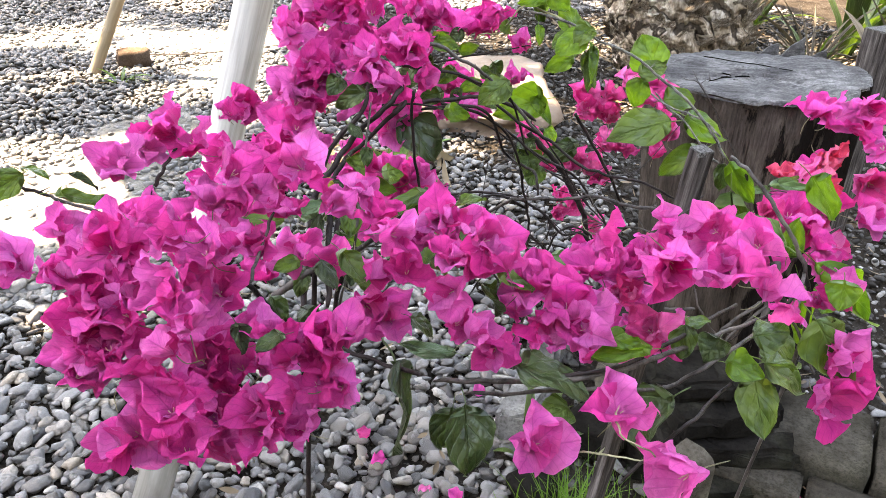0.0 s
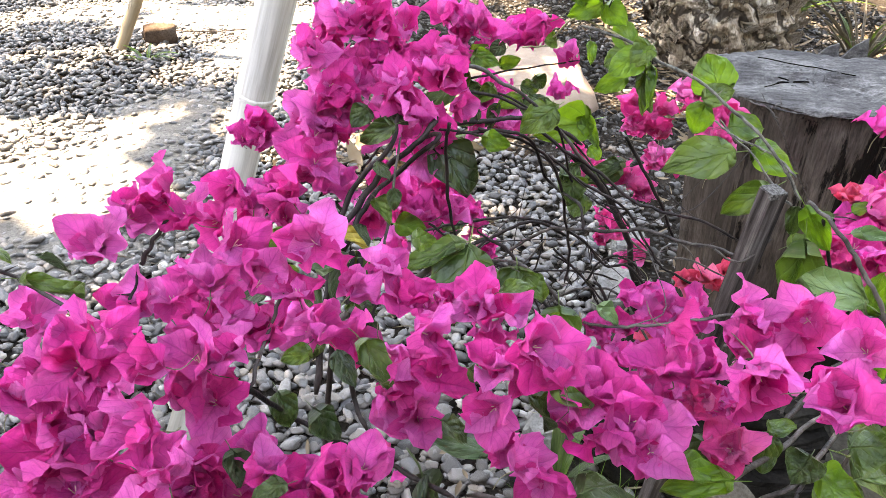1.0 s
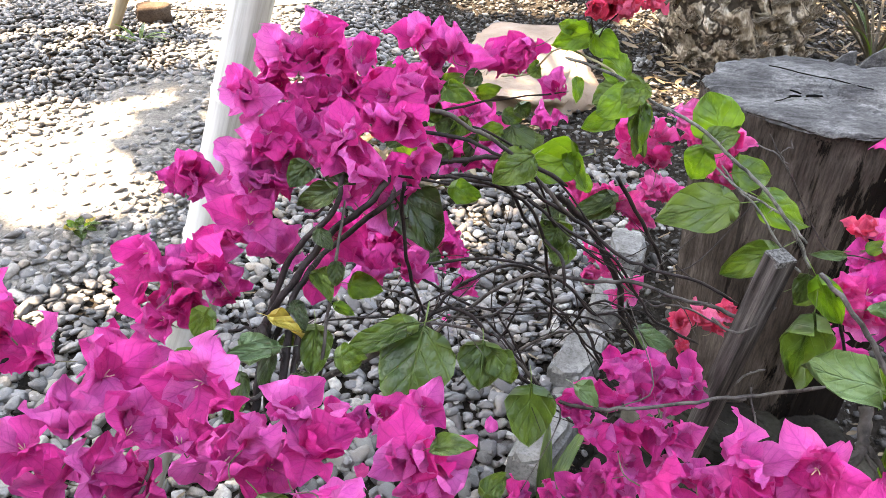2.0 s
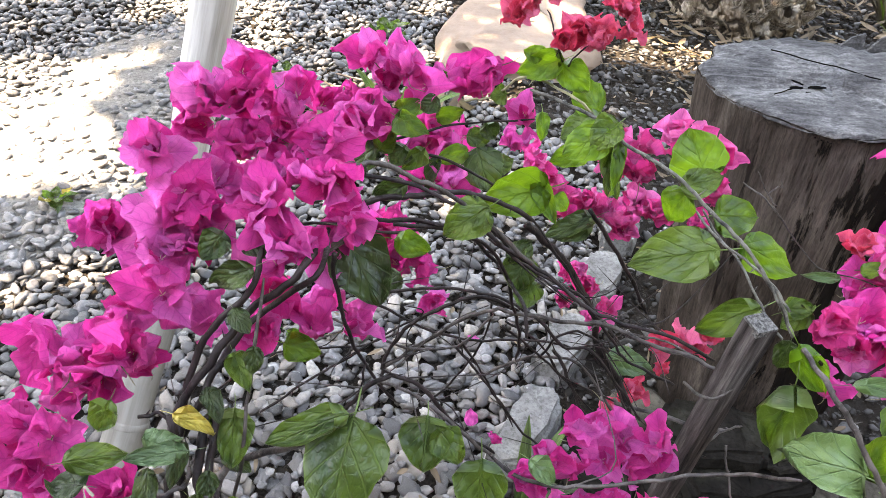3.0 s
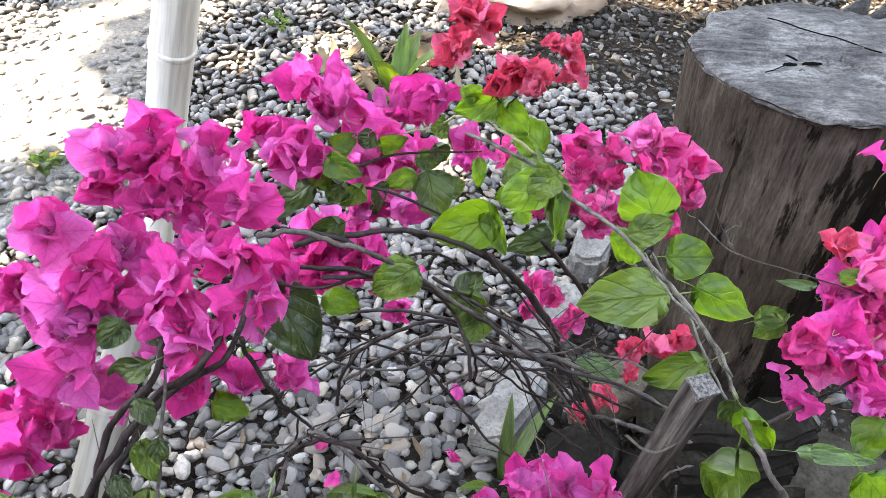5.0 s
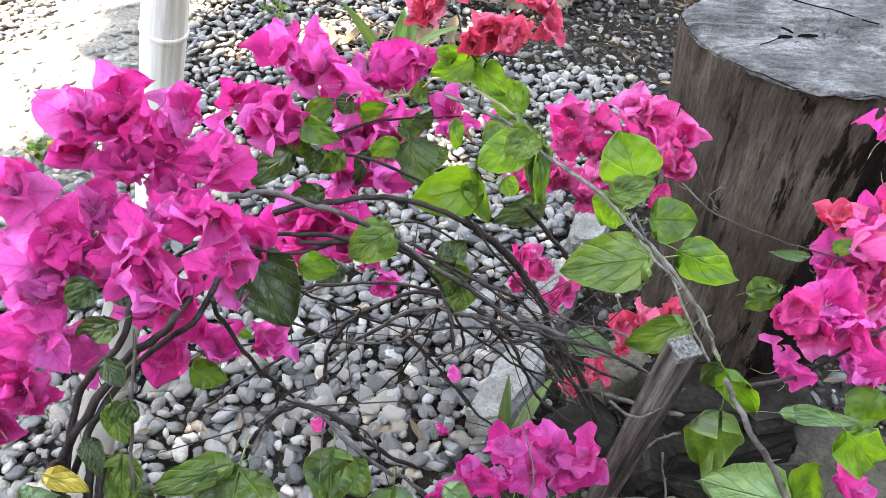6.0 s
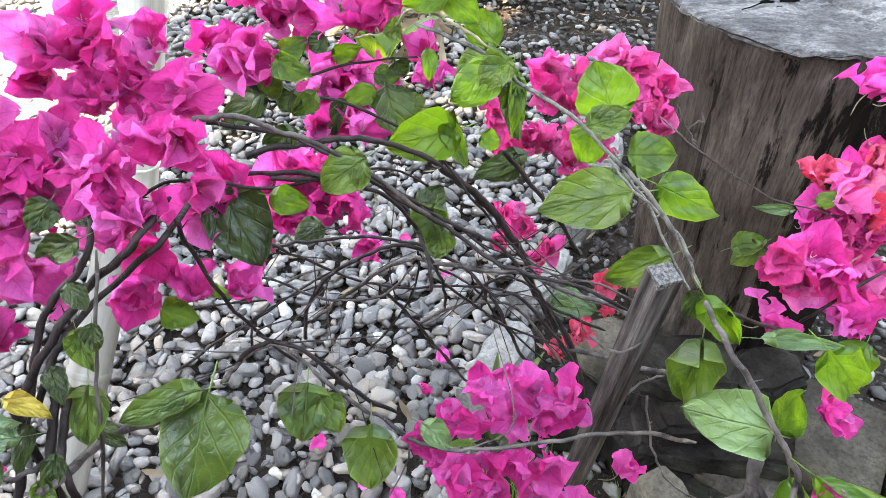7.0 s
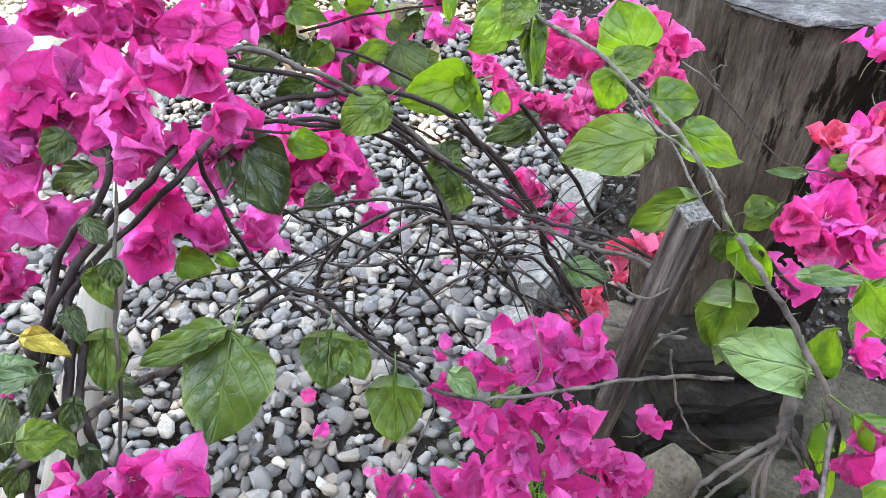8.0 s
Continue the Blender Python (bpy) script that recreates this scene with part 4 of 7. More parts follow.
def grass_tuft(x, y, count, size, seed):
    rr = random.Random(seed)
    v, f = [], []
    for k in range(count):
        a, l = rr.uniform(0, 6.28), size * rr.uniform(0.5, 1.1)
        px, py = x + rr.gauss(0, 0.035), y + rr.gauss(0, 0.03)
        lean = rr.uniform(0.1, 0.8)
        d = Vector((math.cos(a), math.sin(a), 0))
        s = Vector((-d.y, d.x, 0)) * 0.0022
        b = len(v)
        for j in range(5):
            t = j / 4
            p = Vector((px, py, -0.01)) + d * lean * l * t * t + Vector((0, 0, l * t * (1 - 0.25 * t * lean)))
            v += [p - s * (1 - t), p + s * (1 - t) + Vector((0, 0, 1e-4))]
        for j in range(4):
            f.append((b + 2 * j, b + 2 * j + 1, b + 2 * j + 3, b + 2 * j + 2))
    return tagged(put("grass_tuft", mesh_from("grass_tuft", v, f, M_GRASS)), "tuft of fresh green grass at the bed's edge", "grass", "grass tufts", "stuff")


grass_tuft(0.26, 1.02, 170, 0.17, 2)
grass_tuft(0.36, 0.98, 90, 0.14, 3)


def litter(name, label, count, area, size, seed, material=None, flat=0.3):
    """Fallen dry leaves and bits, scattered; each one a curled blade."""
    rr = random.Random(seed)
    v, f = [], []
    for _ in range(count):
        x, y = rr.uniform(area[0], area[1]), rr.uniform(area[2], area[3])
        if name == "dry_leaf_litter" and not in_bed(x, y) and rr.random() < 0.8:
            continue
        l, w = size * rr.uniform(0.5, 1.4), size * rr.uniform(0.12, 0.4)
        m = pose(x, y, rr.uniform(0.0, 0.02), rr.uniform(-25, 25), rr.uniform(-25, 25), rr.uniform(0, 360))
        b = len(v)
        for j in range(5):
            t = j / 4
            ww = w * math.sin(math.pi * (0.08 + 0.86 * t))
            for e in (-1, 0, 1):
                v.append(m @ Vector((e * ww / 2, (t - 0.5) * l, flat * l * (t - 0.5) ** 2 + (0.25 * ww if e else 0))))
        for j in range(4):
            for i in range(2):
                a = b + j * 3 + i
                f.append((a, a + 1, a + 4, a + 3))
    return tagged(put(name, mesh_from(name, v, f, material or M_DRY)), label, "leaf litter", "", "stuff")


litter("dry_leaf_litter", "dry brown fallen leaves scattered over the dark soil", 700, (0.2, 3.4, 1.0, 3.4), 0.035, 31)
litter("palm_litter", "dry pale palm bark and leaf litter behind the stump", 1150, (0.9, 3.6, 2.9, 5.6), 0.085, 32)
litter("dry_stem_litter", "few dry tan leaf bits lying on the gravel", 70, (-0.7, 0.25, 1.0, 3.0), 0.035, 33)
litter("dry_grass_clump", "dry straw and twigs at the gravel's edge", 60, (-0.42, 0.1, 2.45, 3.0), 0.13, 34, None, 0.9)


def fallen_twig(x, y, turn, length, seed):
    rr = random.Random(seed)
    line = smooth_line([Vector((length * (t - 0.5), rr.uniform(-0.1, 0.1) * length, 0.014 + 0.02 * rr.random())) for t in (0, 0.33, 0.66, 1)])
    v, f = tube(line, 0.004, 0.0025, 6, 0.15, seed)
    ob = put("fallen_twig", mesh_from("fallen_twig", v, f, M_STEM["grey"]), None, pose(x, y, 0, 0, 0, turn))
    return tagged(ob, "thin dry grey twig lying on the ground", "twig", "fallen twigs")


for k, (x, y, turn, length) in enumerate(((-1.25, 4.55, 20, 1.0), (-0.25, 2.95, -40, 0.42), (0.95, 3.35, 10, 0.45), (0.72, 3.5, -20, 0.3), (1.2, 3.2, 50, 0.35), (0.62, 2.05, 70, 0.2), (0.75, 1.9, -50, 0.22), (-0.22, 1.62, 30, 0.12))):
    fallen_twig(x, y, turn, length, k)


# ---- shade tree added overhead, out of view ----
def shade_tree(x, y):
    """A broad tree added outside the view to shade the garden; its crown's gaps dapple it."""
    tr = thing("shade_tree", (x, y, 0), "broad leafy tree added out of view to shade and dapple the garden", "tree")
    line = smooth_line([(x, y, -0.1), (x + 0.05, y + 0.1, 1.5), (x + 0.2, y + 0.3, 3.2), (x + 0.35, y + 0.7, 5.0)])
    v, f = tube(line, 0.24, 0.13, 14, 0.05, 1)
    put("trunk", mesh_from("shade_trunk", v, f, M_STEM["grey"]), tr, Matrix.Identity(4))
    rr = random.Random(77)
    clumps = []
    for gx, gy in ((-3.2, 1.2), (-1.6, 3.6), (-0.2, 5.2), (1.2, 3.8), (2.6, 1.8), (0.2, 2.4), (-2.0, 5.6), (3.0, 4.6), (0.8, 0.6)):
        ln = smooth_line([(x + 0.35, y + 0.7, 4.6), (x * 0.5 + gx * 0.5, y * 0.5 + gy * 0.5, 5.4), (gx - 1.0, gy + 1.2, 5.9)])
        v, f = tube(ln, 0.085, 0.02, 7, 0.08, 3)
        put("limb", mesh_from("shade_limb", v, f, M_STEM["grey"]), tr, Matrix.Identity(4))
    # gaps in the crown, each set so that sun falls on a bright spot
    gaps = ((-1.30, 2.44, 0.37), (-1.04, 2.26, 0.17), (-1.70, 2.60, 0.42), (-1.35, 2.85, 0.2), (-1.55, 4.75, 0.6), (-2.3, 5.1, 0.5), (-0.9, 5.2, 0.35), (-1.25, 3.15, 0.12), (-1.75, 4.1, 0.2), (1.58, 3.80, 0.15), (-0.45, 2.95, 0.10), (-0.15, 3.35, 0.13), (-1.15, 3.75, 0.13))
    v, f = [], []
    # leaves from 46000 on thicken the crown to keep the stump shaded
    for k in range(49000):
        gx, gy = (rr.uniform(-5.2, 5.4), rr.uniform(-2.4, 8.0)) if k < 46000 else (rr.uniform(0.3, 1.7), rr.uniform(0.9, 2.1))
        if (gx / 5.2) ** 2 + ((gy - 2.8) / 5.0) ** 2 > 0.85 + 0.5 * noise.noise((gx * 0.7, gy * 0.7, 1)):
            continue
        z = rr.uniform(4.9, 6.4)
        px, py = gx + SUN_WAY.x / SUN_WAY.z * z, gy + SUN_WAY.y / SUN_WAY.z * z
        clear = max(c * (1 + 0.45 * noise.noise((gx * 3, gy * 3, 5))) / (0.001 + math.hypot(gx - a, gy - b)) for a, b, c in gaps)
        if clear > 1.25 and rr.random() > 0.06 or clear > 0.75 and rr.random() < (clear - 0.75) * 1.5:
            continue
        if (gx < -0.8 or gy > 3.4) and noise.noise((gx * 1.3, gy * 1.3, 3)) + 0.6 * noise.noise((gx * 3.1, gy * 3.1, 8)) > 0.16:
            continue
        if (gy < 0.95 and gx > -0.3 or gx < -0.9 and gy > 1.9) and noise.noise((gx * 3.6, gy * 3.6, 21)) + 0.4 * noise.noise((gx * 8, gy * 8, 2)) > 0.52:
            continue
        # thinned here to let more sun onto the far gravel
        if math.hypot((gx + 0.35) / 0.75, (gy - 3.0) / 0.85) < 1 + 0.5 * noise.noise((gx * 2, gy * 2, 30)) and rr.random() < 0.70:
            continue
        l, w = rr.uniform(0.20, 0.32), rr.uniform(0.11, 0.18)
        m = pose(px, py, z, rr.uniform(-40, 40), rr.uniform(-40, 40), rr.uniform(0, 360))
        b = len(v)
        v += [m @ Vector(c) for c in ((0, -l / 2, 0), (w / 2, -l * 0.1, 0.01), (0, l / 2, 0), (-w / 2, -l * 0.1, 0.01))]
        f.append((b, b + 1, b + 2, b + 3))
    put("crown", mesh_from("shade_crown", v, f, M_CANOPY, False), tr, Matrix.Identity(4))
    return tr


shade_tree(-2.6, -1.6)


# ---- bougainvillea: shapes ----
def bract_shape(seed):
    """A papery ovate blade folded a little along its midrib, with a wavy edge and a short point; unit length along y."""
    rr = random.Random(seed + 40)
    v, f, uv = [], [], []
    cols, rows = 8, 10
    fold, roll, cup = rr.uniform(-0.08, 0.36), rr.uniform(-0.45, 0.65), rr.uniform(-0.14, 0.24)
    wide, peak = rr.uniform(0.80, 1.06), rr.uniform(0.76, 0.98)
    ph, wave = rr.uniform(0, 6), rr.uniform(0.08, 0.19)
    for j in range(rows + 1):
        t = j / rows
        w = wide * math.sin(math.pi * t ** peak) ** 0.52 * (1 - 0.13 * t) + 0.05 * (1 - t)
        if j == rows:
            w = 0.16 * wide
        for i in range(cols + 1):
            u = i / cols * 2 - 1
            e = u * u
            z = fold * abs(u) * w + cup * w * e + roll * t * t * 0.5 + wave * e * math.sin(t * 12 + ph + (2.2 if u > 0 else 0))
            z += 0.14 * noise.noise((u * 1.3, t * 1.8, seed)) + 0.09 * noise.noise((u * 3.5, t * 4.5, seed)) + 0.05 * noise.noise((u * 8, t * 8, seed))
            v.append((u * w / 2 * (1 - 0.2 * abs(fold) * abs(u)), t * (1 - 0.05 * e) - 0.07 * e * (1 - t), z))
            uv.append((i / cols, t))
    for j in range(rows):
        for i in range(cols):
            a = j * (cols + 1) + i
            f.append((a, a + 1, a + cols + 2, a + cols + 1))
    return v, f, uv


def leaf_shape(seed):
    """A broad heart-shaped leaf with a drawn-out tip, cupped, arched or half folded, and a short stalk; unit length along y."""
    rr = random.Random(seed)
    v, f, uv = [], [], []
    cols, rows = 10, 12
    fold = (0.12, -0.10, 0.16, 0.04, -0.06, 0.09, 0.14, -0.12)[seed % 8]
    droop, twist = rr.uniform(0.02, 0.30), rr.uniform(-0.14, 0.14)
    curl = rr.choice((0.0, 0.0, 0.15, 0.25)) * rr.choice((-1, 1))
    wave, ph, peak = rr.uniform(0.04, 0.12), rr.uniform(0, 6), rr.uniform(0.58, 0.72)
    for j in range(rows + 1):
        t = j / rows
        w = math.sin(math.pi * t ** peak) ** 0.52 * (1 - 0.03 * t) + 0.10 * (1 - t) ** 4
        if t > 0.76:
            w *= 1 - 0.22 * (t - 0.76) / 0.24
        if j == rows:
            w = 0.012
        for i in range(cols + 1):
            u = i / cols * 2 - 1
            a = abs(u)
            side = 1 if u > 0 else -1
            z = fold * a ** 1.4 * w - droop * t * t + twist * u * t + curl * max(0.0, side * math.copysign(1, curl) * u - 0.35) ** 2 * 1.6
            z += wave * math.sin(t * 7 + ph + (1.9 if u > 0 else 0)) * a * a + 0.13 * noise.noise((u * 1.5, t * 2.2, seed)) + 0.04 * noise.noise((u * 4, t * 5, seed))
            nick = 0.035 * noise.noise((side * 3.0, t * 6, seed + 5)) * a ** 4
            v.append((u * w / 2 * (1 - 0.22 * abs(fold) * a) + nick, t - 0.34 * a * (1 - a) * (1 - t) ** 3 * min(1, t * 9) + 0.15 * a ** 4 * (1 - t) ** 5, z))
            uv.append((i / cols, t))
    for j in range(rows):
        for i in range(cols):
            a = j * (cols + 1) + i
            f.append((a, a + 1, a + cols + 2, a + cols + 1))
    b = len(v)
    line = smooth_line([Vector((0, 0.02, 0)), Vector((0, -0.10, -0.02)), Vector((0.02, -0.26, -0.09))], 3)
    tv, tf = tube(line, 0.012, 0.013, 5)
    v += [tuple(p) for p in tv]
    uv += [(0.5, 0.0)] * len(tv)
    f += [tuple(q + b for q in face) for face in tf]
    return v, f, uv


BRACTS = []
for s in range(16):
    v, f, uv = bract_shape(s)
    BRACTS.append([mesh_from("bract", v, f, M_BRACT[k], True, uv) for k in range(3)])
LEAVES = {}
for s in range(8):
    v, f, uv = leaf_shape(s)
    for kind in M_LEAF:
        LEAVES[kind, s] = mesh_from("leaf", v, f, M_LEAF[kind], True, uv)
STALKS = []
for s in range(4):
    rr = random.Random(s)
    v, f = [], []
    # a short stalk below and three slender florets within
    paths = [([(0, 0, 0), (0.05, 0.02, -0.35), (rr.uniform(-0.3, 0.3), rr.uniform(-0.3, 0.3), -0.62)], 0.015, 0.011)]
    for k in range(3):
        a = 2.1 * k + s
        paths.append(([(0, 0, 0), (0.05 * math.cos(a), 0.05 * math.sin(a), 0.15), (0.07 * math.cos(a), 0.07 * math.sin(a), 0.24)], 0.008, 0.011))
    for p, a, b in paths:
        tv, tf = tube(smooth_line(p, 3), a, b, 5)
        f += [tuple(q + len(v) for q in face) for face in tf]
        v += tv
    me = mesh_from("flower_stalk", v, f, (M_STEM["green"], M_FLORET))
    for i, p in enumerate(me.polygons):
        p.material_index = 1 if i >= 32 else 0
    STALKS.append(me)

PLANT = {}
flower_count = 0


def plant(key, place, label):
    PLANT[key] = thing("bougainvillea_bush", place, label, "bush", "bougainvillea bushes")


def fl(key, x, y, z, r, tone=0, n=4, size=1.0):
    """A flower: papery bracts round its florets; r is its half width."""
    global flower_count
    flower_count += 1
    rr = random.Random(flower_count * 7 + 1)
    bush = PLANT[key]
    axis = Vector((rr.gauss(0, 0.55), rr.gauss(-0.45, 0.5), rr.gauss(0.75, 0.45)))
    if axis.length < 0.2:
        axis = Vector((0, 0, 1))
    axis.normalize()
    length = r * size * (1.74 if tone == 0 else 1.38)
    p = Vector((x, y, z)) - axis * length * 0.36
    n = 4 + rr.randrange(3) + (1 if n > 4 else 0) if tone == 0 else n + 5 + rr.randrange(3)
    m = axis.to_track_quat("Z", "Y").to_matrix().to_4x4()
    m.translation = p
    stalk = put("flower", STALKS[flower_count % 4], bush, m @ Matrix.Diagonal((length, length, length, 1)))
    turn = rr.uniform(0, 6.28)
    spread = rr.uniform(0.55, 1.05)
    for k in range(n):
        a = turn + 2 * math.pi * k / 3 + rr.uniform(-0.3, 0.3) + (1.0 if k > 2 else 0)
        open_ = spread * rr.uniform(0.8, 1.3) if k < 3 else rr.uniform(0.2, 1.2)
        out = Vector((math.cos(a), math.sin(a), 0))
        way = (m.to_3x3() @ (out * math.sin(open_) + Vector((0, 0, math.cos(open_))))).normalized()
        inner = m.to_3x3() @ (-out * math.cos(open_) + Vector((0, 0, math.sin(open_))))
        s = length * (rr.uniform(0.85, 1.12) if k < 3 else rr.uniform(0.55, 0.9))
        b = put("bract", BRACTS[rr.randrange(16)][tone])
        b.parent = stalk
        b.matrix_basis = (m @ Matrix.Diagonal((length, length, length, 1))).inverted() @ frame_of(p, way, inner) @ Matrix.Diagonal((s, s, s, 1))


def lf(key, bx, by, bz, tx, ty, tz, w, kind):
    """A leaf from its base to its tip, w wide."""
    base, tip = Vector((bx, by - 0.011, bz + 0.009)), Vector((tx, ty - 0.011, tz + 0.009))
    rr = random.Random(int(bx * 1e4) * 31 + int(by * 1e4) + int(tz * 1e4))
    length = (tip - base).length
    face = (Vector((0.09, 0.38, 1.22)) - base).normalized() + Vector((rr.gauss(0, 0.2), rr.gauss(0, 0.16), 0.1 + rr.gauss(0, 0.16)))
    m = frame_of(base, tip - base, face) @ Matrix.Diagonal((w * 0.97, length * 0.92, (length + w) * 0.5, 1))
    put("leaf", LEAVES[kind, rr.randrange(8)], PLANT[key], m)


def br(key, kind, r0, r1, *pts):
    """A branch through the points given."""
    line = smooth_line(pts, 7)
    r0, r1 = r0 * (0.47 if key == "front" else 0.42), r1 * (0.52 if key == "front" else 0.46)
    for i, p in enumerate(line):
        p += (0.0010 if kind == "vine" else 0.0022) * Vector((noise.noise((i * 0.45, r0 * 900, p.x * 9)), noise.noise((i * 0.45, 4, p.x * 9)), noise.noise((i * 0.45, 9, p.y * 9))))
    v, f = tube(line, r0, r1, 9 if r0 > 0.003 else 7, 0.16 if kind == "root" else 0.10, int(r0 * 1e5) + len(pts))
    # a few thorns and buds
    rr = random.Random(len(line) + int(pts[0][0] * 1000))
    for _ in range(max(1, len(line) // 9)):
        i = rr.randrange(1, len(line) - 1)
        d = Vector((rr.gauss(0, 1), rr.gauss(0, 1), rr.gauss(0, 1))).normalized()
        tv, tf = tube([line[i], line[i] + d * 0.003, line[i] + d * rr.uniform(0.005, 0.009)], 0.0009, 0.0002, 4)
        f += [tuple(q + len(v) for q in face) for face in tf]
        v += tv
    # side twigs on the slender stems
    if key == "front" and 0.0009 < r0 < 0.0028 and len(line) > 20:
        for _ in range(len(line) // 11):
            i = rr.randrange(3, len(line) - 3)
            if line[i].y < 0.66 or line[i].z > 0.82:
                continue
            d = (line[i + 2] - line[i - 2]).normalized() * rr.choice((-1, 1, 1))
            side = Vector((rr.gauss(0, 0.7), rr.gauss(0, 0.7), rr.gauss(0.1, 0.7)))
            reach = rr.uniform(0.025, 0.075)
            bend = Vector((rr.gauss(0, 0.3), rr.gauss(0, 0.3), rr.gauss(0, 0.3)))
            ln = smooth_line([line[i], line[i] + (d + side * 0.5) * reach * 0.45, line[i] + (d + side + bend) * reach], 4)
            tv, tf = tube(ln, rr.uniform(0.0007, 0.0011), 0.0004, 5, 0.12, i)
            f += [tuple(q + len(v) for q in face) for face in tf]
            v += tv
    put("branch", mesh_from("branch", v, f, M_STEM[kind]), PLANT[key], Matrix.Identity(4))


# ---- bougainvillea: the bushes ----
plant("front", (-0.20, 0.72, 0.0), "magenta bougainvillea bush with arching stems and papery bracts")
plant("vine", (0.40, 0.80, 0.0), "arching bougainvillea with broad green leaves and pink bracts")
plant("coral", (0.62, 1.12, 0.0), "coral red bougainvillea bush beside the tree stump")

# stems of the magenta bush
br("front", "brown", 0.0068, 0.0045, (-0.200, 0.720, -0.02), (-0.160, 0.690, 0.45), (-0.122, 0.657, 0.822), (-0.126, 0.681, 0.844), (-0.105, 0.693, 0.876), (-0.083, 0.717, 0.902), (-0.050, 0.720, 0.932), (-0.035, 0.753, 0.941))
br("front", "brown", 0.0058, 0.0038, (-0.126, 0.654, 0.820), (-0.123, 0.686, 0.849), (-0.109, 0.703, 0.888), (-0.078, 0.713, 0.924), (-0.072, 0.731, 0.944))
br("front", "brown", 0.005, 0.0032, (-0.121, 0.670, 0.832), (-0.099, 0.693, 0.876), (-0.084, 0.740, 0.878), (-0.038, 0.737, 0.924), (-0.052, 0.858, 0.873), (0.002, 0.863, 0.879), (0.053, 0.859, 0.874), (0.087, 0.929, 0.794), (0.112, 0.857, 0.801), (0.116, 0.837, 0.779))
br("front", "grey", 0.003, 0.0022, (-0.112, 0.665, 0.717), (-0.088, 0.669, 0.801), (-0.078, 0.689, 0.871), (-0.069, 0.718, 0.930))
br("front", "grey", 0.007, 0.0045, (-0.161, 0.616, 0.777), (-0.099, 0.634, 0.816), (-0.109, 0.704, 0.761), (-0.045, 0.673, 0.829), (-0.012, 0.689, 0.847))
br("front", "brown", 0.006, 0.0045, (-0.101, 0.679, 0.842), (-0.102, 0.655, 0.820), (-0.094, 0.637, 0.800), (-0.112, 0.660, 0.711), (-0.096, 0.634, 0.682))
br("front", "brown", 0.0062, 0.006, (-0.131, 0.679, 0.842), (-0.126, 0.654, 0.820), (-0.128, 0.632, 0.795), (-0.131, 0.597, 0.755))
br("front", "brown", 0.003, 0.002, (-0.152, 0.677, 0.839), (-0.138, 0.679, 0.841), (-0.121, 0.670, 0.832))
br("front", "brown", 0.004, 0.002, (-0.045, 0.854, 0.928), (0.006, 0.851, 0.924), (0.045, 0.841, 0.913), (0.077, 0.829, 0.898), (0.117, 0.923, 0.793), (0.167, 0.904, 0.765))
br("front", "grey", 0.0032, 0.003, (-0.008, 0.689, 0.847), (-0.018, 0.775, 0.773), (0.003, 0.778, 0.776), (0.039, 0.737, 0.799), (0.067, 0.723, 0.783), (0.085, 0.729, 0.755), (0.110, 0.719, 0.744), (0.138, 0.708, 0.749), (0.170, 0.710, 0.752), (0.217, 0.716, 0.757), (0.268, 0.719, 0.763), (0.293, 0.682, 0.809))
br("front", "brown", 0.003, 0.0015, (-0.009, 0.949, 0.907), (0.049, 0.980, 0.910), (0.116, 0.964, 0.927))
br("front", "brown", 0.003, 0.002, (-0.015, 0.946, 0.902), (0.050, 0.960, 0.877), (0.107, 0.964, 0.837), (0.148, 0.941, 0.798), (0.193, 0.948, 0.727), (0.243, 0.920, 0.680))
br("front", "brown", 0.003, 0.002, (-0.115, 0.816, 0.855), (-0.088, 0.834, 0.884), (-0.049, 0.837, 0.890), (0.001, 0.835, 0.886), (0.074, 0.953, 0.819), (0.136, 0.968, 0.762))
br("front", "brown", 0.0025, 0.002, (-0.276, 0.469, 0.954), (-0.252, 0.465, 0.947), (-0.208, 0.431, 0.954), (-0.178, 0.425, 0.943), (-0.165, 0.447, 0.911), (-0.132, 0.440, 0.899))
br("front", "brown", 0.0035, 0.003, (-0.165, 0.447, 0.911), (-0.153, 0.443, 0.904), (-0.132, 0.440, 0.899), (-0.119, 0.473, 0.848), (-0.091, 0.466, 0.837), (-0.056, 0.453, 0.829), (-0.023, 0.423, 0.841))
br("front", "grey", 0.0025, 0.002, (-0.132, 0.440, 0.899), (-0.131, 0.478, 0.904), (-0.121, 0.488, 0.928))
br("front", "brown", 0.003, 0.002, (-0.195, 0.482, 0.948), (-0.190, 0.489, 0.959), (-0.181, 0.495, 0.970))
br("front", "brown", 0.002, 0.0015, (-0.178, 0.425, 0.943), (-0.196, 0.462, 0.936), (-0.195, 0.482, 0.948))
br("front", "brown", 0.0065, 0.0055, (-0.109, 0.679, 0.842), (-0.109, 0.655, 0.820), (-0.106, 0.637, 0.800), (-0.108, 0.610, 0.770))
br("front", "grey", 0.004, 0.003, (-0.142, 0.641, 0.805), (-0.119, 0.646, 0.810), (-0.136, 0.704, 0.761), (-0.111, 0.704, 0.761))
br("vine", "root", 0.0125, 0.011, (0.359, 0.722, 0.754), (0.357, 0.708, 0.739), (0.353, 0.697, 0.727))
br("vine", "root", 0.0078, 0.0048, (0.355, 0.700, 0.730), (0.343, 0.684, 0.712), (0.338, 0.662, 0.688))
br("vine", "root", 0.0068, 0.0046, (0.355, 0.703, 0.733), (0.369, 0.690, 0.718), (0.380, 0.674, 0.700))
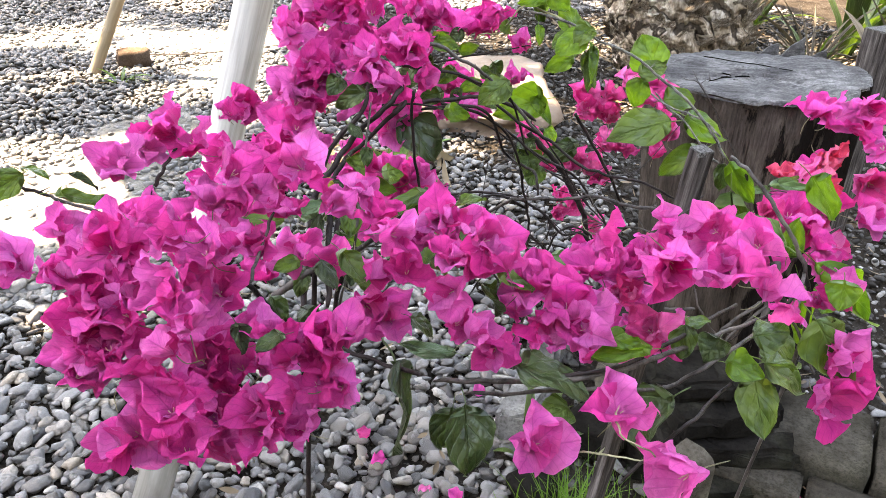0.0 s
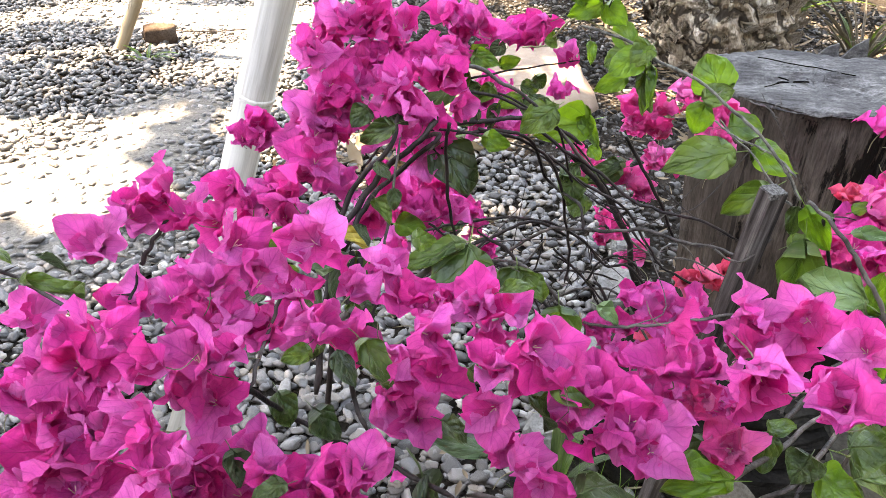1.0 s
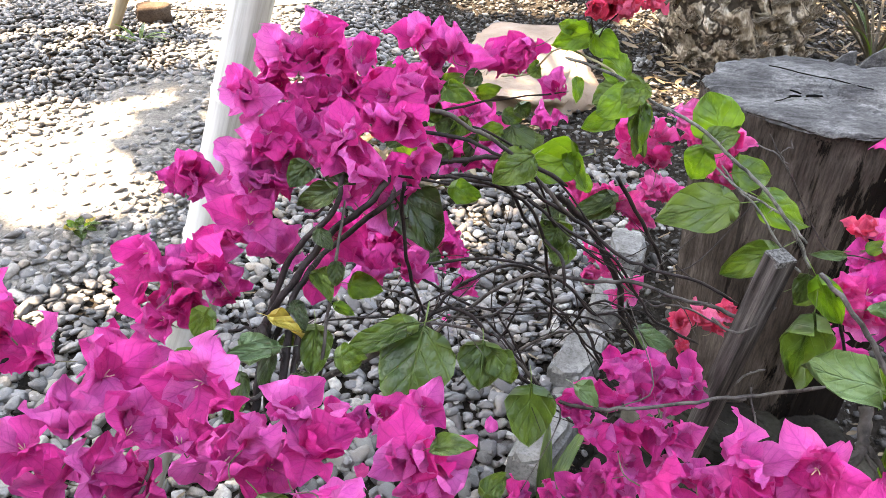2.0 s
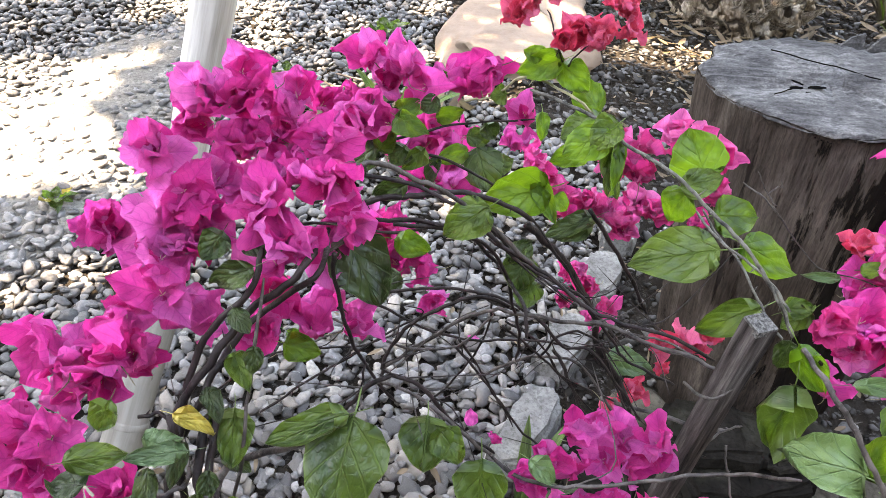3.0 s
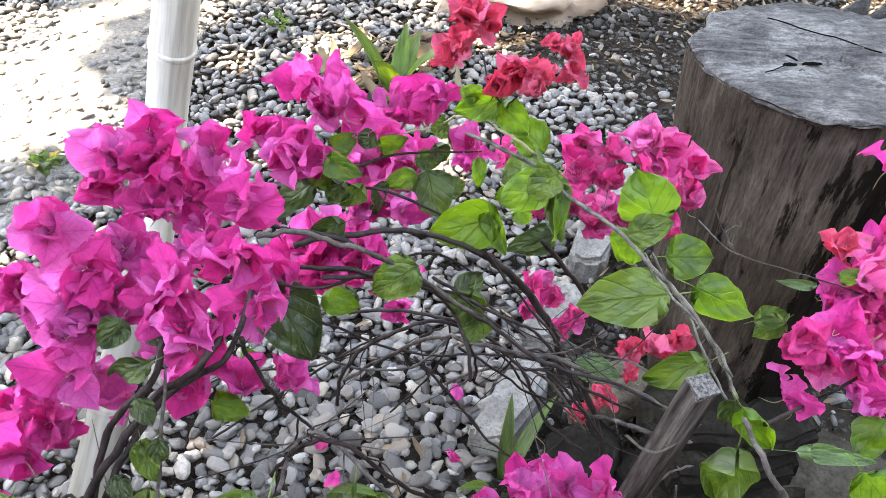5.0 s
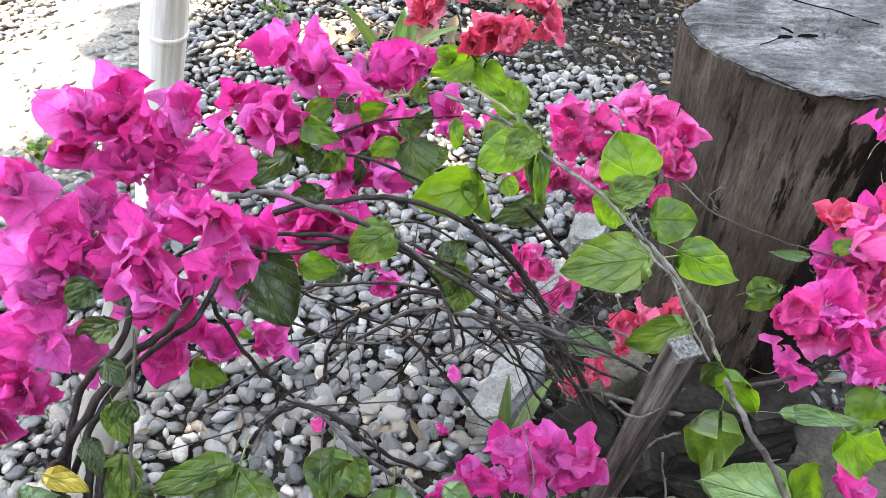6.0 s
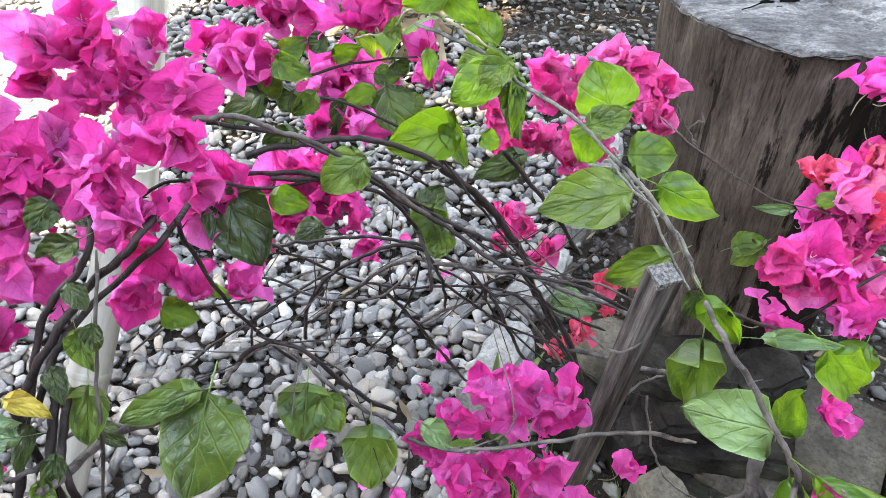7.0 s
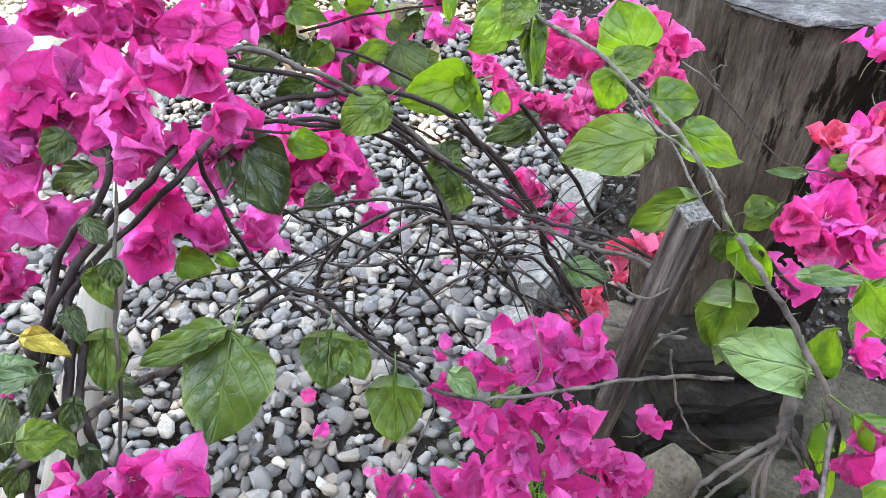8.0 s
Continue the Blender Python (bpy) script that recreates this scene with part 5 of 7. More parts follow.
br("vine", "root", 0.0062, 0.0034, (0.351, 0.697, 0.727), (0.331, 0.689, 0.718), (0.299, 0.675, 0.703), (0.285, 0.662, 0.688))
# the bare tangle in the middle
br("front", "brown", 0.004, 0.003, (-0.001, 0.840, 0.890), (0.032, 0.858, 0.878), (0.068, 0.877, 0.853), (0.095, 0.895, 0.811), (0.110, 0.913, 0.750), (0.122, 0.932, 0.697), (0.126, 0.950, 0.639))
br("front", "brown", 0.004, 0.003, (0.056, 0.860, 0.889), (0.094, 0.853, 0.862), (0.124, 0.847, 0.846), (0.157, 0.840, 0.820), (0.183, 0.833, 0.811), (0.226, 0.827, 0.803), (0.275, 0.820, 0.784))
br("front", "brown", 0.0046, 0.004, (-0.022, 0.920, 0.619), (-0.014, 0.928, 0.663), (0.012, 0.936, 0.700), (0.051, 0.944, 0.723), (0.082, 0.952, 0.727), (0.122, 0.960, 0.704))
br("front", "grey", 0.0046, 0.004, (-0.025, 0.980, 0.584), (0.017, 0.964, 0.641), (0.061, 0.949, 0.695), (0.092, 0.933, 0.727), (0.113, 0.918, 0.737), (0.157, 0.902, 0.745), (0.198, 0.887, 0.755), (0.231, 0.871, 0.752), (0.264, 0.856, 0.753), (0.292, 0.840, 0.750))
br("front", "brown", 0.004, 0.0032, (-0.058, 0.980, 0.694), (-0.019, 0.973, 0.709), (0.034, 0.965, 0.724), (0.082, 0.958, 0.727), (0.131, 0.950, 0.711), (0.172, 0.942, 0.674), (0.198, 0.935, 0.676), (0.244, 0.928, 0.621), (0.266, 0.920, 0.589))
br("front", "brown", 0.0085, 0.0075, (0.120, 0.970, 0.809), (0.139, 0.973, 0.789), (0.163, 0.977, 0.762), (0.188, 0.980, 0.721), (0.210, 0.983, 0.680), (0.220, 0.987, 0.636), (0.265, 0.990, 0.561), (0.291, 0.993, 0.481), (0.305, 0.997, 0.409), (0.329, 1.000, 0.220))
br("front", "brown", 0.0048, 0.004, (0.175, 0.950, 0.842), (0.198, 0.960, 0.807), (0.237, 0.970, 0.745), (0.264, 0.980, 0.694))
br("front", "brown", 0.0036, 0.003, (0.079, 0.900, 0.840), (0.114, 0.900, 0.811), (0.152, 0.900, 0.790), (0.180, 0.900, 0.768), (0.214, 0.900, 0.717), (0.234, 0.900, 0.695), (0.284, 0.900, 0.669))
br("front", "brown", 0.0036, 0.0026, (0.054, 1.000, 0.612), (0.086, 0.988, 0.580), (0.115, 0.976, 0.545), (0.148, 0.964, 0.502), (0.188, 0.952, 0.478), (0.225, 0.940, 0.453))
br("front", "grey", 0.004, 0.0034, (0.092, 1.020, 0.538), (0.134, 1.010, 0.580), (0.176, 1.000, 0.600), (0.213, 0.990, 0.591), (0.268, 0.980, 0.512))
br("front", "brown", 0.0048, 0.0036, (0.175, 1.000, 0.609), (0.182, 0.988, 0.608), (0.200, 0.975, 0.574), (0.218, 0.962, 0.544), (0.265, 0.950, 0.511))
br("front", "grey", 0.0062, 0.005, (0.260, 1.000, 0.532), (0.269, 0.988, 0.534), (0.312, 0.975, 0.537), (0.350, 0.962, 0.535), (0.384, 0.950, 0.544))
br("front", "brown", 0.004, 0.0034, (-0.033, 0.740, 0.778), (-0.006, 0.744, 0.813), (0.014, 0.748, 0.816), (0.034, 0.752, 0.798), (0.059, 0.756, 0.755), (0.091, 0.760, 0.718))
br("front", "brown", 0.0036, 0.0026, (-0.031, 0.740, 0.935), (-0.031, 0.755, 0.889), (-0.026, 0.770, 0.833), (-0.016, 0.785, 0.786), (0.006, 0.800, 0.728))
br("front", "brown", 0.003, 0.0022, (-0.137, 0.860, 0.634), (-0.095, 0.885, 0.656), (-0.059, 0.910, 0.664), (-0.016, 0.935, 0.683), (0.029, 0.960, 0.694))
br("front", "grey", 0.0044, 0.0034, (-0.031, 0.800, 0.965), (-0.007, 0.810, 0.963), (0.021, 0.820, 0.944), (0.051, 0.830, 0.922), (0.084, 0.840, 0.887), (0.117, 0.850, 0.848))
br("front", "brown", 0.006, 0.0046, (-0.037, 0.900, 0.867), (-0.012, 0.906, 0.873), (0.015, 0.912, 0.872), (0.043, 0.918, 0.875), (0.081, 0.924, 0.865), (0.122, 0.930, 0.841))
br("front", "brown", 0.0034, 0.0026, (-0.053, 0.960, 0.716), (-0.008, 0.968, 0.681), (0.039, 0.976, 0.649), (0.089, 0.984, 0.635), (0.153, 0.992, 0.632), (0.207, 1.000, 0.613))
br("front", "brown", 0.003, 0.002, (0.024, 1.000, 0.499), (0.065, 0.995, 0.567), (0.089, 0.990, 0.628), (0.096, 0.985, 0.682), (0.086, 0.980, 0.704))
br("front", "brown", 0.003, 0.0022, (0.114, 1.000, 0.652), (0.154, 1.000, 0.623), (0.193, 1.000, 0.564), (0.244, 1.000, 0.500), (0.271, 1.000, 0.485))
br("front", "grey", 0.003, 0.0022, (0.207, 0.980, 0.689), (0.246, 0.970, 0.668), (0.280, 0.960, 0.674), (0.331, 0.950, 0.654))
br("front", "brown", 0.0028, 0.002, (-0.198, 0.900, 0.615), (-0.146, 0.915, 0.657), (-0.098, 0.930, 0.659), (-0.044, 0.945, 0.654), (0.001, 0.960, 0.665))
br("front", "brown", 0.003, 0.002, (0.060, 0.950, 0.667), (0.094, 0.967, 0.593), (0.119, 0.983, 0.530), (0.141, 1.000, 0.471))
br("front", "brown", 0.0034, 0.0026, (0.106, 0.950, 0.690), (0.148, 0.960, 0.643), (0.194, 0.970, 0.592), (0.256, 0.980, 0.550))
br("front", "brown", 0.0034, 0.0026, (0.156, 0.980, 0.616), (0.177, 0.972, 0.664), (0.212, 0.965, 0.664), (0.241, 0.958, 0.605), (0.263, 0.950, 0.564))
br("front", "grey", 0.003, 0.0024, (-0.076, 0.920, 0.714), (-0.036, 0.928, 0.693), (0.004, 0.935, 0.664), (0.061, 0.942, 0.666), (0.095, 0.950, 0.705))
# stems of the broad-leaved bush
br("vine", "green", 0.003, 0.002, (0.172, 0.932, 0.936), (0.146, 0.921, 0.964), (0.119, 0.934, 0.974), (0.097, 0.937, 0.978), (0.076, 0.981, 0.938), (0.048, 0.967, 0.939))
br("vine", "brown", 0.0018, 0.0014, (0.129, 0.923, 0.962), (0.130, 0.940, 0.980), (0.117, 0.911, 1.020), (0.109, 0.927, 1.038))
br("vine", "brown", 0.0018, 0.0014, (0.130, 0.940, 0.980), (0.135, 0.906, 1.014), (0.150, 0.916, 1.024))
br("vine", "grey", 0.0022, 0.0016, (0.605, 1.092, 0.655), (0.551, 1.101, 0.666), (0.503, 1.109, 0.676), (0.324, 0.906, 0.881), (0.296, 0.922, 0.899))
br("vine", "grey", 0.0014, 0.0008, (0.324, 0.906, 0.881), (0.316, 0.917, 0.893), (0.308, 0.929, 0.907))
br("vine", "grey", 0.0014, 0.0008, (0.316, 0.915, 0.892), (0.325, 0.920, 0.897), (0.331, 0.920, 0.896))
br("vine", "brown", 0.0045, 0.004, (0.329, 0.771, 0.835), (0.501, 0.971, 0.599), (0.538, 0.986, 0.615), (0.612, 1.018, 0.649))
br("vine", "root", 0.0042, 0.003, (0.357, 0.719, 0.751), (0.353, 0.697, 0.727), (0.327, 0.681, 0.709), (0.299, 0.667, 0.694), (0.280, 0.651, 0.676))
br("vine", "root", 0.0042, 0.0035, (0.355, 0.697, 0.727), (0.367, 0.684, 0.712), (0.380, 0.663, 0.688), (0.388, 0.642, 0.664))
br("vine", "root", 0.0042, 0.003, (0.351, 0.700, 0.730), (0.335, 0.676, 0.703), (0.332, 0.646, 0.670))
br("vine", "grey", 0.0025, 0.002, (0.301, 0.799, 0.699), (0.306, 0.774, 0.670), (0.318, 0.755, 0.649), (0.342, 0.743, 0.635), (0.335, 0.692, 0.721))
br("vine", "grey", 0.003, 0.002, (0.238, 0.784, 0.792), (0.264, 0.776, 0.783), (0.297, 0.793, 0.801))
br("vine", "grey", 0.003, 0.002, (0.270, 0.793, 0.691), (0.293, 0.805, 0.706), (0.317, 0.812, 0.713))
br("vine", "vine", 0.0038, 0.0032, (0.306, 0.780, 0.851), (0.294, 0.792, 0.872), (0.282, 0.805, 0.887), (0.268, 0.817, 0.902), (0.252, 0.829, 0.914), (0.232, 0.841, 0.928), (0.213, 0.854, 0.941), (0.192, 0.866, 0.949), (0.176, 0.878, 0.953), (0.163, 0.890, 0.962), (0.130, 0.903, 0.972), (0.102, 0.915, 0.977))
br("vine", "vine", 0.0028, 0.0022, (0.302, 0.785, 0.843), (0.297, 0.806, 0.845), (0.286, 0.827, 0.860), (0.278, 0.848, 0.870), (0.265, 0.869, 0.878), (0.255, 0.890, 0.890))
br("vine", "vine", 0.0028, 0.0022, (0.296, 0.780, 0.875), (0.288, 0.802, 0.882), (0.276, 0.824, 0.885), (0.264, 0.846, 0.884), (0.255, 0.868, 0.886), (0.249, 0.890, 0.889))
br("vine", "grey", 0.0046, 0.0058, (0.302, 0.755, 0.862), (0.310, 0.720, 0.858), (0.328, 0.705, 0.836), (0.344, 0.690, 0.812), (0.362, 0.685, 0.784), (0.382, 0.685, 0.741), (0.400, 0.700, 0.660), (0.405, 0.730, 0.500), (0.400, 0.800, -0.020))
# low front stems
br("vine", "grey", 0.0045, 0.004, (0.372, 0.686, 0.762), (0.330, 0.610, 0.775), (0.299, 0.575, 0.790), (0.260, 0.563, 0.783), (0.163, 0.467, 0.827), (0.095, 0.422, 0.840), (0.035, 0.421, 0.836), (-0.013, 0.445, 0.817))
br("vine", "grey", 0.0045, 0.003, (0.308, 0.577, 0.811), (0.279, 0.562, 0.783), (0.188, 0.462, 0.820), (0.151, 0.454, 0.802), (0.072, 0.418, 0.831), (0.007, 0.440, 0.809))
br("vine", "brown", 0.004, 0.003, (0.250, 0.571, 0.798), (0.163, 0.471, 0.834), (0.106, 0.424, 0.845), (0.058, 0.422, 0.838))
br("vine", "brown", 0.0035, 0.003, (0.247, 0.542, 0.734), (0.176, 0.443, 0.784), (0.151, 0.434, 0.766), (0.123, 0.422, 0.744))
br("vine", "green", 0.0015, 0.001, (0.058, 0.342, 0.850), (0.081, 0.335, 0.854), (0.100, 0.333, 0.851))
br("vine", "green", 0.0015, 0.001, (0.084, 0.346, 0.874), (0.088, 0.340, 0.863), (0.103, 0.335, 0.856), (0.119, 0.329, 0.845))
# leaves
lf("front", -0.136, 0.656, 0.822, -0.135, 0.628, 0.800, 0.0153, "dark")
lf("front", -0.116, 0.668, 0.835, -0.122, 0.646, 0.809, 0.0133, "dark")
lf("front", -0.098, 0.657, 0.822, -0.101, 0.637, 0.805, 0.0146, "dark")
lf("front", -0.128, 0.632, 0.795, -0.135, 0.616, 0.773, 0.0166, "dark")
lf("front", -0.091, 0.639, 0.802, -0.085, 0.623, 0.780, 0.0146, "dark")
lf("front", -0.090, 0.709, 0.874, -0.075, 0.685, 0.863, 0.0168, "green")
lf("front", -0.109, 0.645, 0.809, -0.090, 0.626, 0.805, 0.0133, "green")
lf("front", -0.010, 0.688, 0.845, -0.024, 0.639, 0.791, 0.0581, "green")
lf("front", -0.013, 0.688, 0.846, -0.072, 0.677, 0.822, 0.0237, "green")
lf("front", 0.036, 0.734, 0.796, 0.034, 0.701, 0.768, 0.0408, "green")
lf("front", 0.043, 0.728, 0.789, 0.062, 0.707, 0.774, 0.0272, "green")
lf("front", 0.078, 0.730, 0.756, 0.078, 0.701, 0.706, 0.0427, "green")
lf("front", -0.091, 0.698, 0.834, -0.090, 0.670, 0.804, 0.0273, "green")
lf("front", -0.115, 0.662, 0.867, -0.088, 0.660, 0.853, 0.0144, "yellow")
lf("front", -0.103, 0.648, 0.852, -0.145, 0.642, 0.846, 0.0144, "pale")
lf("front", -0.074, 0.703, 0.887, -0.073, 0.692, 0.870, 0.0137, "dark")
lf("front", -0.105, 0.693, 0.857, -0.091, 0.673, 0.847, 0.0151, "dark")
lf("front", -0.141, 0.646, 0.811, -0.139, 0.630, 0.788, 0.0160, "dark")
lf("front", -0.073, 0.722, 0.935, -0.106, 0.719, 0.919, 0.0194, "dark")
lf("front", -0.040, 0.854, 0.869, -0.005, 0.814, 0.822, 0.0521, "dark")
lf("front", -0.024, 0.951, 0.896, -0.064, 0.932, 0.867, 0.0286, "dark")
lf("front", 0.073, 0.840, 0.911, 0.036, 0.826, 0.889, 0.0344, "green")
lf("front", 0.137, 0.974, 0.849, 0.068, 0.951, 0.841, 0.0487, "bright")
lf("front", 0.208, 1.073, 0.754, 0.146, 1.058, 0.728, 0.0265, "dark")
lf("front", 0.124, 0.918, 0.781, 0.115, 0.900, 0.757, 0.0310, "green")
lf("front", 0.058, 1.021, 0.857, 0.024, 1.008, 0.850, 0.0218, "bright")
lf("front", -0.007, 0.936, 0.933, 0.019, 0.915, 0.927, 0.0226, "bright")
lf("front", 0.073, 1.041, 0.879, 0.086, 1.037, 0.862, 0.0229, "dark")
lf("front", -0.128, 0.966, 0.651, -0.100, 0.956, 0.641, 0.0154, "bright")
lf("front", 0.114, 0.732, 0.755, 0.139, 0.723, 0.737, 0.0212, "pale")
lf("front", 0.005, 0.929, 0.872, -0.029, 0.928, 0.856, 0.0231, "dark")
lf("front", 0.018, 0.951, 0.896, -0.003, 0.940, 0.876, 0.0212, "green")
lf("front", -0.096, 0.694, 0.830, -0.122, 0.694, 0.814, 0.0140, "green")
lf("front", -0.113, 0.712, 0.770, -0.088, 0.700, 0.760, 0.0156, "dark")
lf("front", 0.102, 0.926, 0.790, 0.126, 0.949, 0.805, 0.0300, "dark")
lf("front", 0.066, 1.024, 0.860, 0.081, 0.991, 0.825, 0.0455, "green")
lf("front", 0.030, 1.016, 0.851, 0.013, 0.999, 0.818, 0.0163, "dark")
lf("front", -0.008, 0.952, 0.924, 0.013, 0.973, 0.933, 0.0207, "bright")
lf("front", 0.025, 0.998, 0.903, 0.052, 0.994, 0.912, 0.0182, "bright")
lf("front", 0.018, 1.021, 0.928, 0.036, 1.018, 0.938, 0.0172, "bright")
lf("front", 0.087, 0.981, 0.938, 0.071, 0.972, 0.938, 0.0191, "green")
lf("front", 0.205, 1.068, 0.747, 0.154, 1.064, 0.727, 0.0323, "dark")
lf("front", -0.089, 0.718, 0.904, -0.076, 0.706, 0.892, 0.0153, "dark")
lf("front", 0.001, 0.952, 0.897, -0.012, 0.941, 0.880, 0.0242, "dark")
lf("front", -0.023, 0.948, 0.892, -0.009, 0.957, 0.910, 0.0217, "green")
lf("front", -0.099, 0.750, 0.940, -0.112, 0.736, 0.924, 0.0209, "dark")
lf("front", -0.088, 0.747, 0.936, -0.062, 0.739, 0.930, 0.0153, "dark")
lf("front", 0.116, 0.932, 0.797, 0.107, 0.905, 0.772, 0.0365, "green")
lf("front", 0.055, 1.031, 0.868, 0.082, 1.031, 0.864, 0.0217, "green")
lf("front", 0.121, 0.978, 0.854, 0.145, 0.950, 0.819, 0.0207, "bright")
lf("front", 0.159, 1.087, 0.769, 0.180, 1.083, 0.750, 0.0249, "bright")
lf("front", -0.008, 1.014, 0.703, -0.038, 0.999, 0.681, 0.0308, "dark")
lf("front", 0.029, 0.964, 0.937, 0.010, 0.966, 0.923, 0.0188, "dark")
lf("front", 0.084, 1.011, 0.845, 0.105, 1.027, 0.849, 0.0238, "green")
lf("front", -0.157, 0.673, 0.864, -0.170, 0.668, 0.837, 0.0214, "green")
lf("front", -0.185, 0.649, 0.831, -0.144, 0.657, 0.835, 0.0214, "green")
lf("front", -0.135, 0.655, 0.839, -0.112, 0.655, 0.852, 0.0249, "pale")
lf("front", -0.170, 0.641, 0.821, -0.199, 0.647, 0.815, 0.0249, "dark")
lf("front", -0.100, 0.695, 0.834, -0.090, 0.684, 0.801, 0.0230, "green")
lf("front", 0.004, 0.495, 0.803, -0.044, 0.508, 0.805, 0.0171, "pale")
lf("front", -0.017, 0.449, 0.910, -0.003, 0.444, 0.899, 0.0132, "green")
lf("front", -0.126, 0.482, 0.862, -0.116, 0.473, 0.838, 0.0190, "dark")
lf("front", -0.092, 0.494, 0.884, -0.078, 0.477, 0.868, 0.0170, "dark")
lf("front", -0.104, 0.471, 0.860, -0.091, 0.467, 0.837, 0.0200, "dark")
lf("front", -0.246, 0.465, 0.947, -0.210, 0.463, 0.940, 0.0095, "green")
lf("front", -0.095, 0.374, 0.906, -0.111, 0.365, 0.901, 0.0152, "dark")
lf("front", 0.001, 0.502, 0.922, 0.021, 0.496, 0.933, 0.0132, "green")
lf("front", 0.025, 0.491, 0.903, 0.037, 0.503, 0.907, 0.0119, "green")
lf("front", -0.052, 0.561, 0.921, -0.037, 0.570, 0.912, 0.0170, "green")
lf("front", -0.080, 0.788, 0.807, -0.046, 0.777, 0.808, 0.0247, "bright")
lf("front", 0.002, 0.832, 0.881, 0.031, 0.834, 0.869, 0.0225, "bright")
lf("front", -0.131, 0.409, 0.890, -0.125, 0.397, 0.874, 0.0169, "dark")
lf("front", -0.079, 0.498, 0.890, -0.057, 0.476, 0.870, 0.0204, "green")
lf("front", -0.106, 0.494, 0.883, -0.125, 0.486, 0.880, 0.0136, "green")
lf("front", -0.030, 0.474, 0.850, -0.009, 0.473, 0.834, 0.0170, "dark")
lf("front", 0.016, 0.452, 0.890, 0.033, 0.449, 0.868, 0.0155, "dark")
lf("vine", -0.040, 0.452, 0.829, -0.025, 0.427, 0.762, 0.0536, "dark")
lf("vine", 0.037, 0.426, 0.844, 0.098, 0.417, 0.831, 0.0417, "dark")
lf("vine", 0.006, 0.415, 0.822, 0.009, 0.382, 0.786, 0.0373, "dark")
lf("vine", -0.001, 0.436, 0.802, -0.009, 0.423, 0.772, 0.0276, "dark")
lf("vine", 0.262, 0.545, 0.741, 0.268, 0.508, 0.695, 0.0376, "green")
lf("vine", 0.347, 0.616, 0.750, 0.384, 0.590, 0.693, 0.0508, "green")
lf("vine", 0.269, 0.562, 0.783, 0.298, 0.543, 0.757, 0.0304, "green")
lf("vine", 0.268, 0.547, 0.755, 0.319, 0.540, 0.726, 0.0354, "green")
lf("vine", 0.156, 0.451, 0.798, 0.121, 0.445, 0.760, 0.0409, "dark")
lf("vine", 0.125, 0.429, 0.855, 0.083, 0.427, 0.849, 0.0186, "bright")
lf("vine", 0.023, 0.444, 0.903, 0.052, 0.447, 0.887, 0.0189, "green")
lf("vine", -0.266, 0.473, 0.957, -0.294, 0.460, 0.942, 0.0185, "green")
lf("vine", -0.266, 0.474, 0.960, -0.244, 0.463, 0.961, 0.0093, "green")
lf("vine", -0.238, 0.472, 0.957, -0.219, 0.470, 0.950, 0.0078, "dark")
lf("vine", 0.072, 0.412, 0.822, 0.052, 0.400, 0.821, 0.0261, "green")
lf("vine", 0.188, 0.470, 0.834, 0.173, 0.457, 0.824, 0.0245, "dark")
lf("vine", 0.374, 0.633, 0.783, 0.367, 0.616, 0.756, 0.0324, "bright")
lf("vine", 0.094, 0.434, 0.859, 0.130, 0.433, 0.852, 0.0192, "bright")
lf("vine", 0.201, 0.480, 0.805, 0.229, 0.467, 0.800, 0.0288, "bright")
lf("vine", 0.222, 0.489, 0.821, 0.247, 0.484, 0.832, 0.0288, "green")
lf("vine", 0.129, 0.477, 0.840, 0.129, 0.472, 0.815, 0.0242, "dark")
lf("vine", 0.172, 0.494, 0.829, 0.167, 0.476, 0.808, 0.0216, "green")
lf("vine", 0.230, 0.480, 0.805, 0.265, 0.490, 0.801, 0.0324, "green")
lf("vine", 0.172, 0.494, 0.829, 0.198, 0.505, 0.829, 0.0144, "bright")
lf("vine", 0.346, 0.763, 0.822, 0.409, 0.760, 0.818, 0.0141, "pale")
lf("vine", 0.177, 0.929, 0.932, 0.178, 0.888, 0.894, 0.0163, "bright")
lf("vine", 0.164, 0.895, 0.952, 0.126, 0.889, 0.929, 0.0336, "bright")
lf("vine", 0.171, 0.899, 0.957, 0.147, 0.884, 0.943, 0.0280, "green")
lf("vine", 0.128, 0.946, 0.987, 0.088, 0.938, 0.975, 0.0268, "bright")
lf("vine", 0.126, 0.940, 0.986, 0.151, 0.924, 0.968, 0.0267, "bright")
lf("vine", 0.250, 1.048, 0.564, 0.312, 1.039, 0.546, 0.0393, "pale")
lf("vine", 0.452, 1.068, 0.632, 0.496, 1.075, 0.643, 0.0312, "green")
lf("vine", 0.525, 1.100, 0.665, 0.477, 1.104, 0.664, 0.0149, "pale")
lf("vine", 0.599, 0.983, 0.571, 0.572, 0.951, 0.527, 0.0487, "bright")
lf("vine", 0.549, 1.105, 0.671, 0.579, 1.105, 0.687, 0.0217, "bright")
lf("vine", 0.112, 0.913, 0.956, 0.114, 0.899, 0.934, 0.0129, "bright")
lf("vine", 0.169, 0.920, 0.923, 0.183, 0.899, 0.882, 0.0162, "green")
lf("vine", 0.110, 0.945, 0.986, 0.096, 0.945, 0.995, 0.0173, "bright")
lf("vine", 0.253, 0.906, 0.904, 0.234, 0.926, 0.946, 0.0500, "bright")
lf("vine", 0.230, 0.896, 0.903, 0.266, 0.896, 0.917, 0.0271, "green")
lf("vine", 0.240, 0.906, 0.896, 0.228, 0.906, 0.858, 0.0340, "bright")
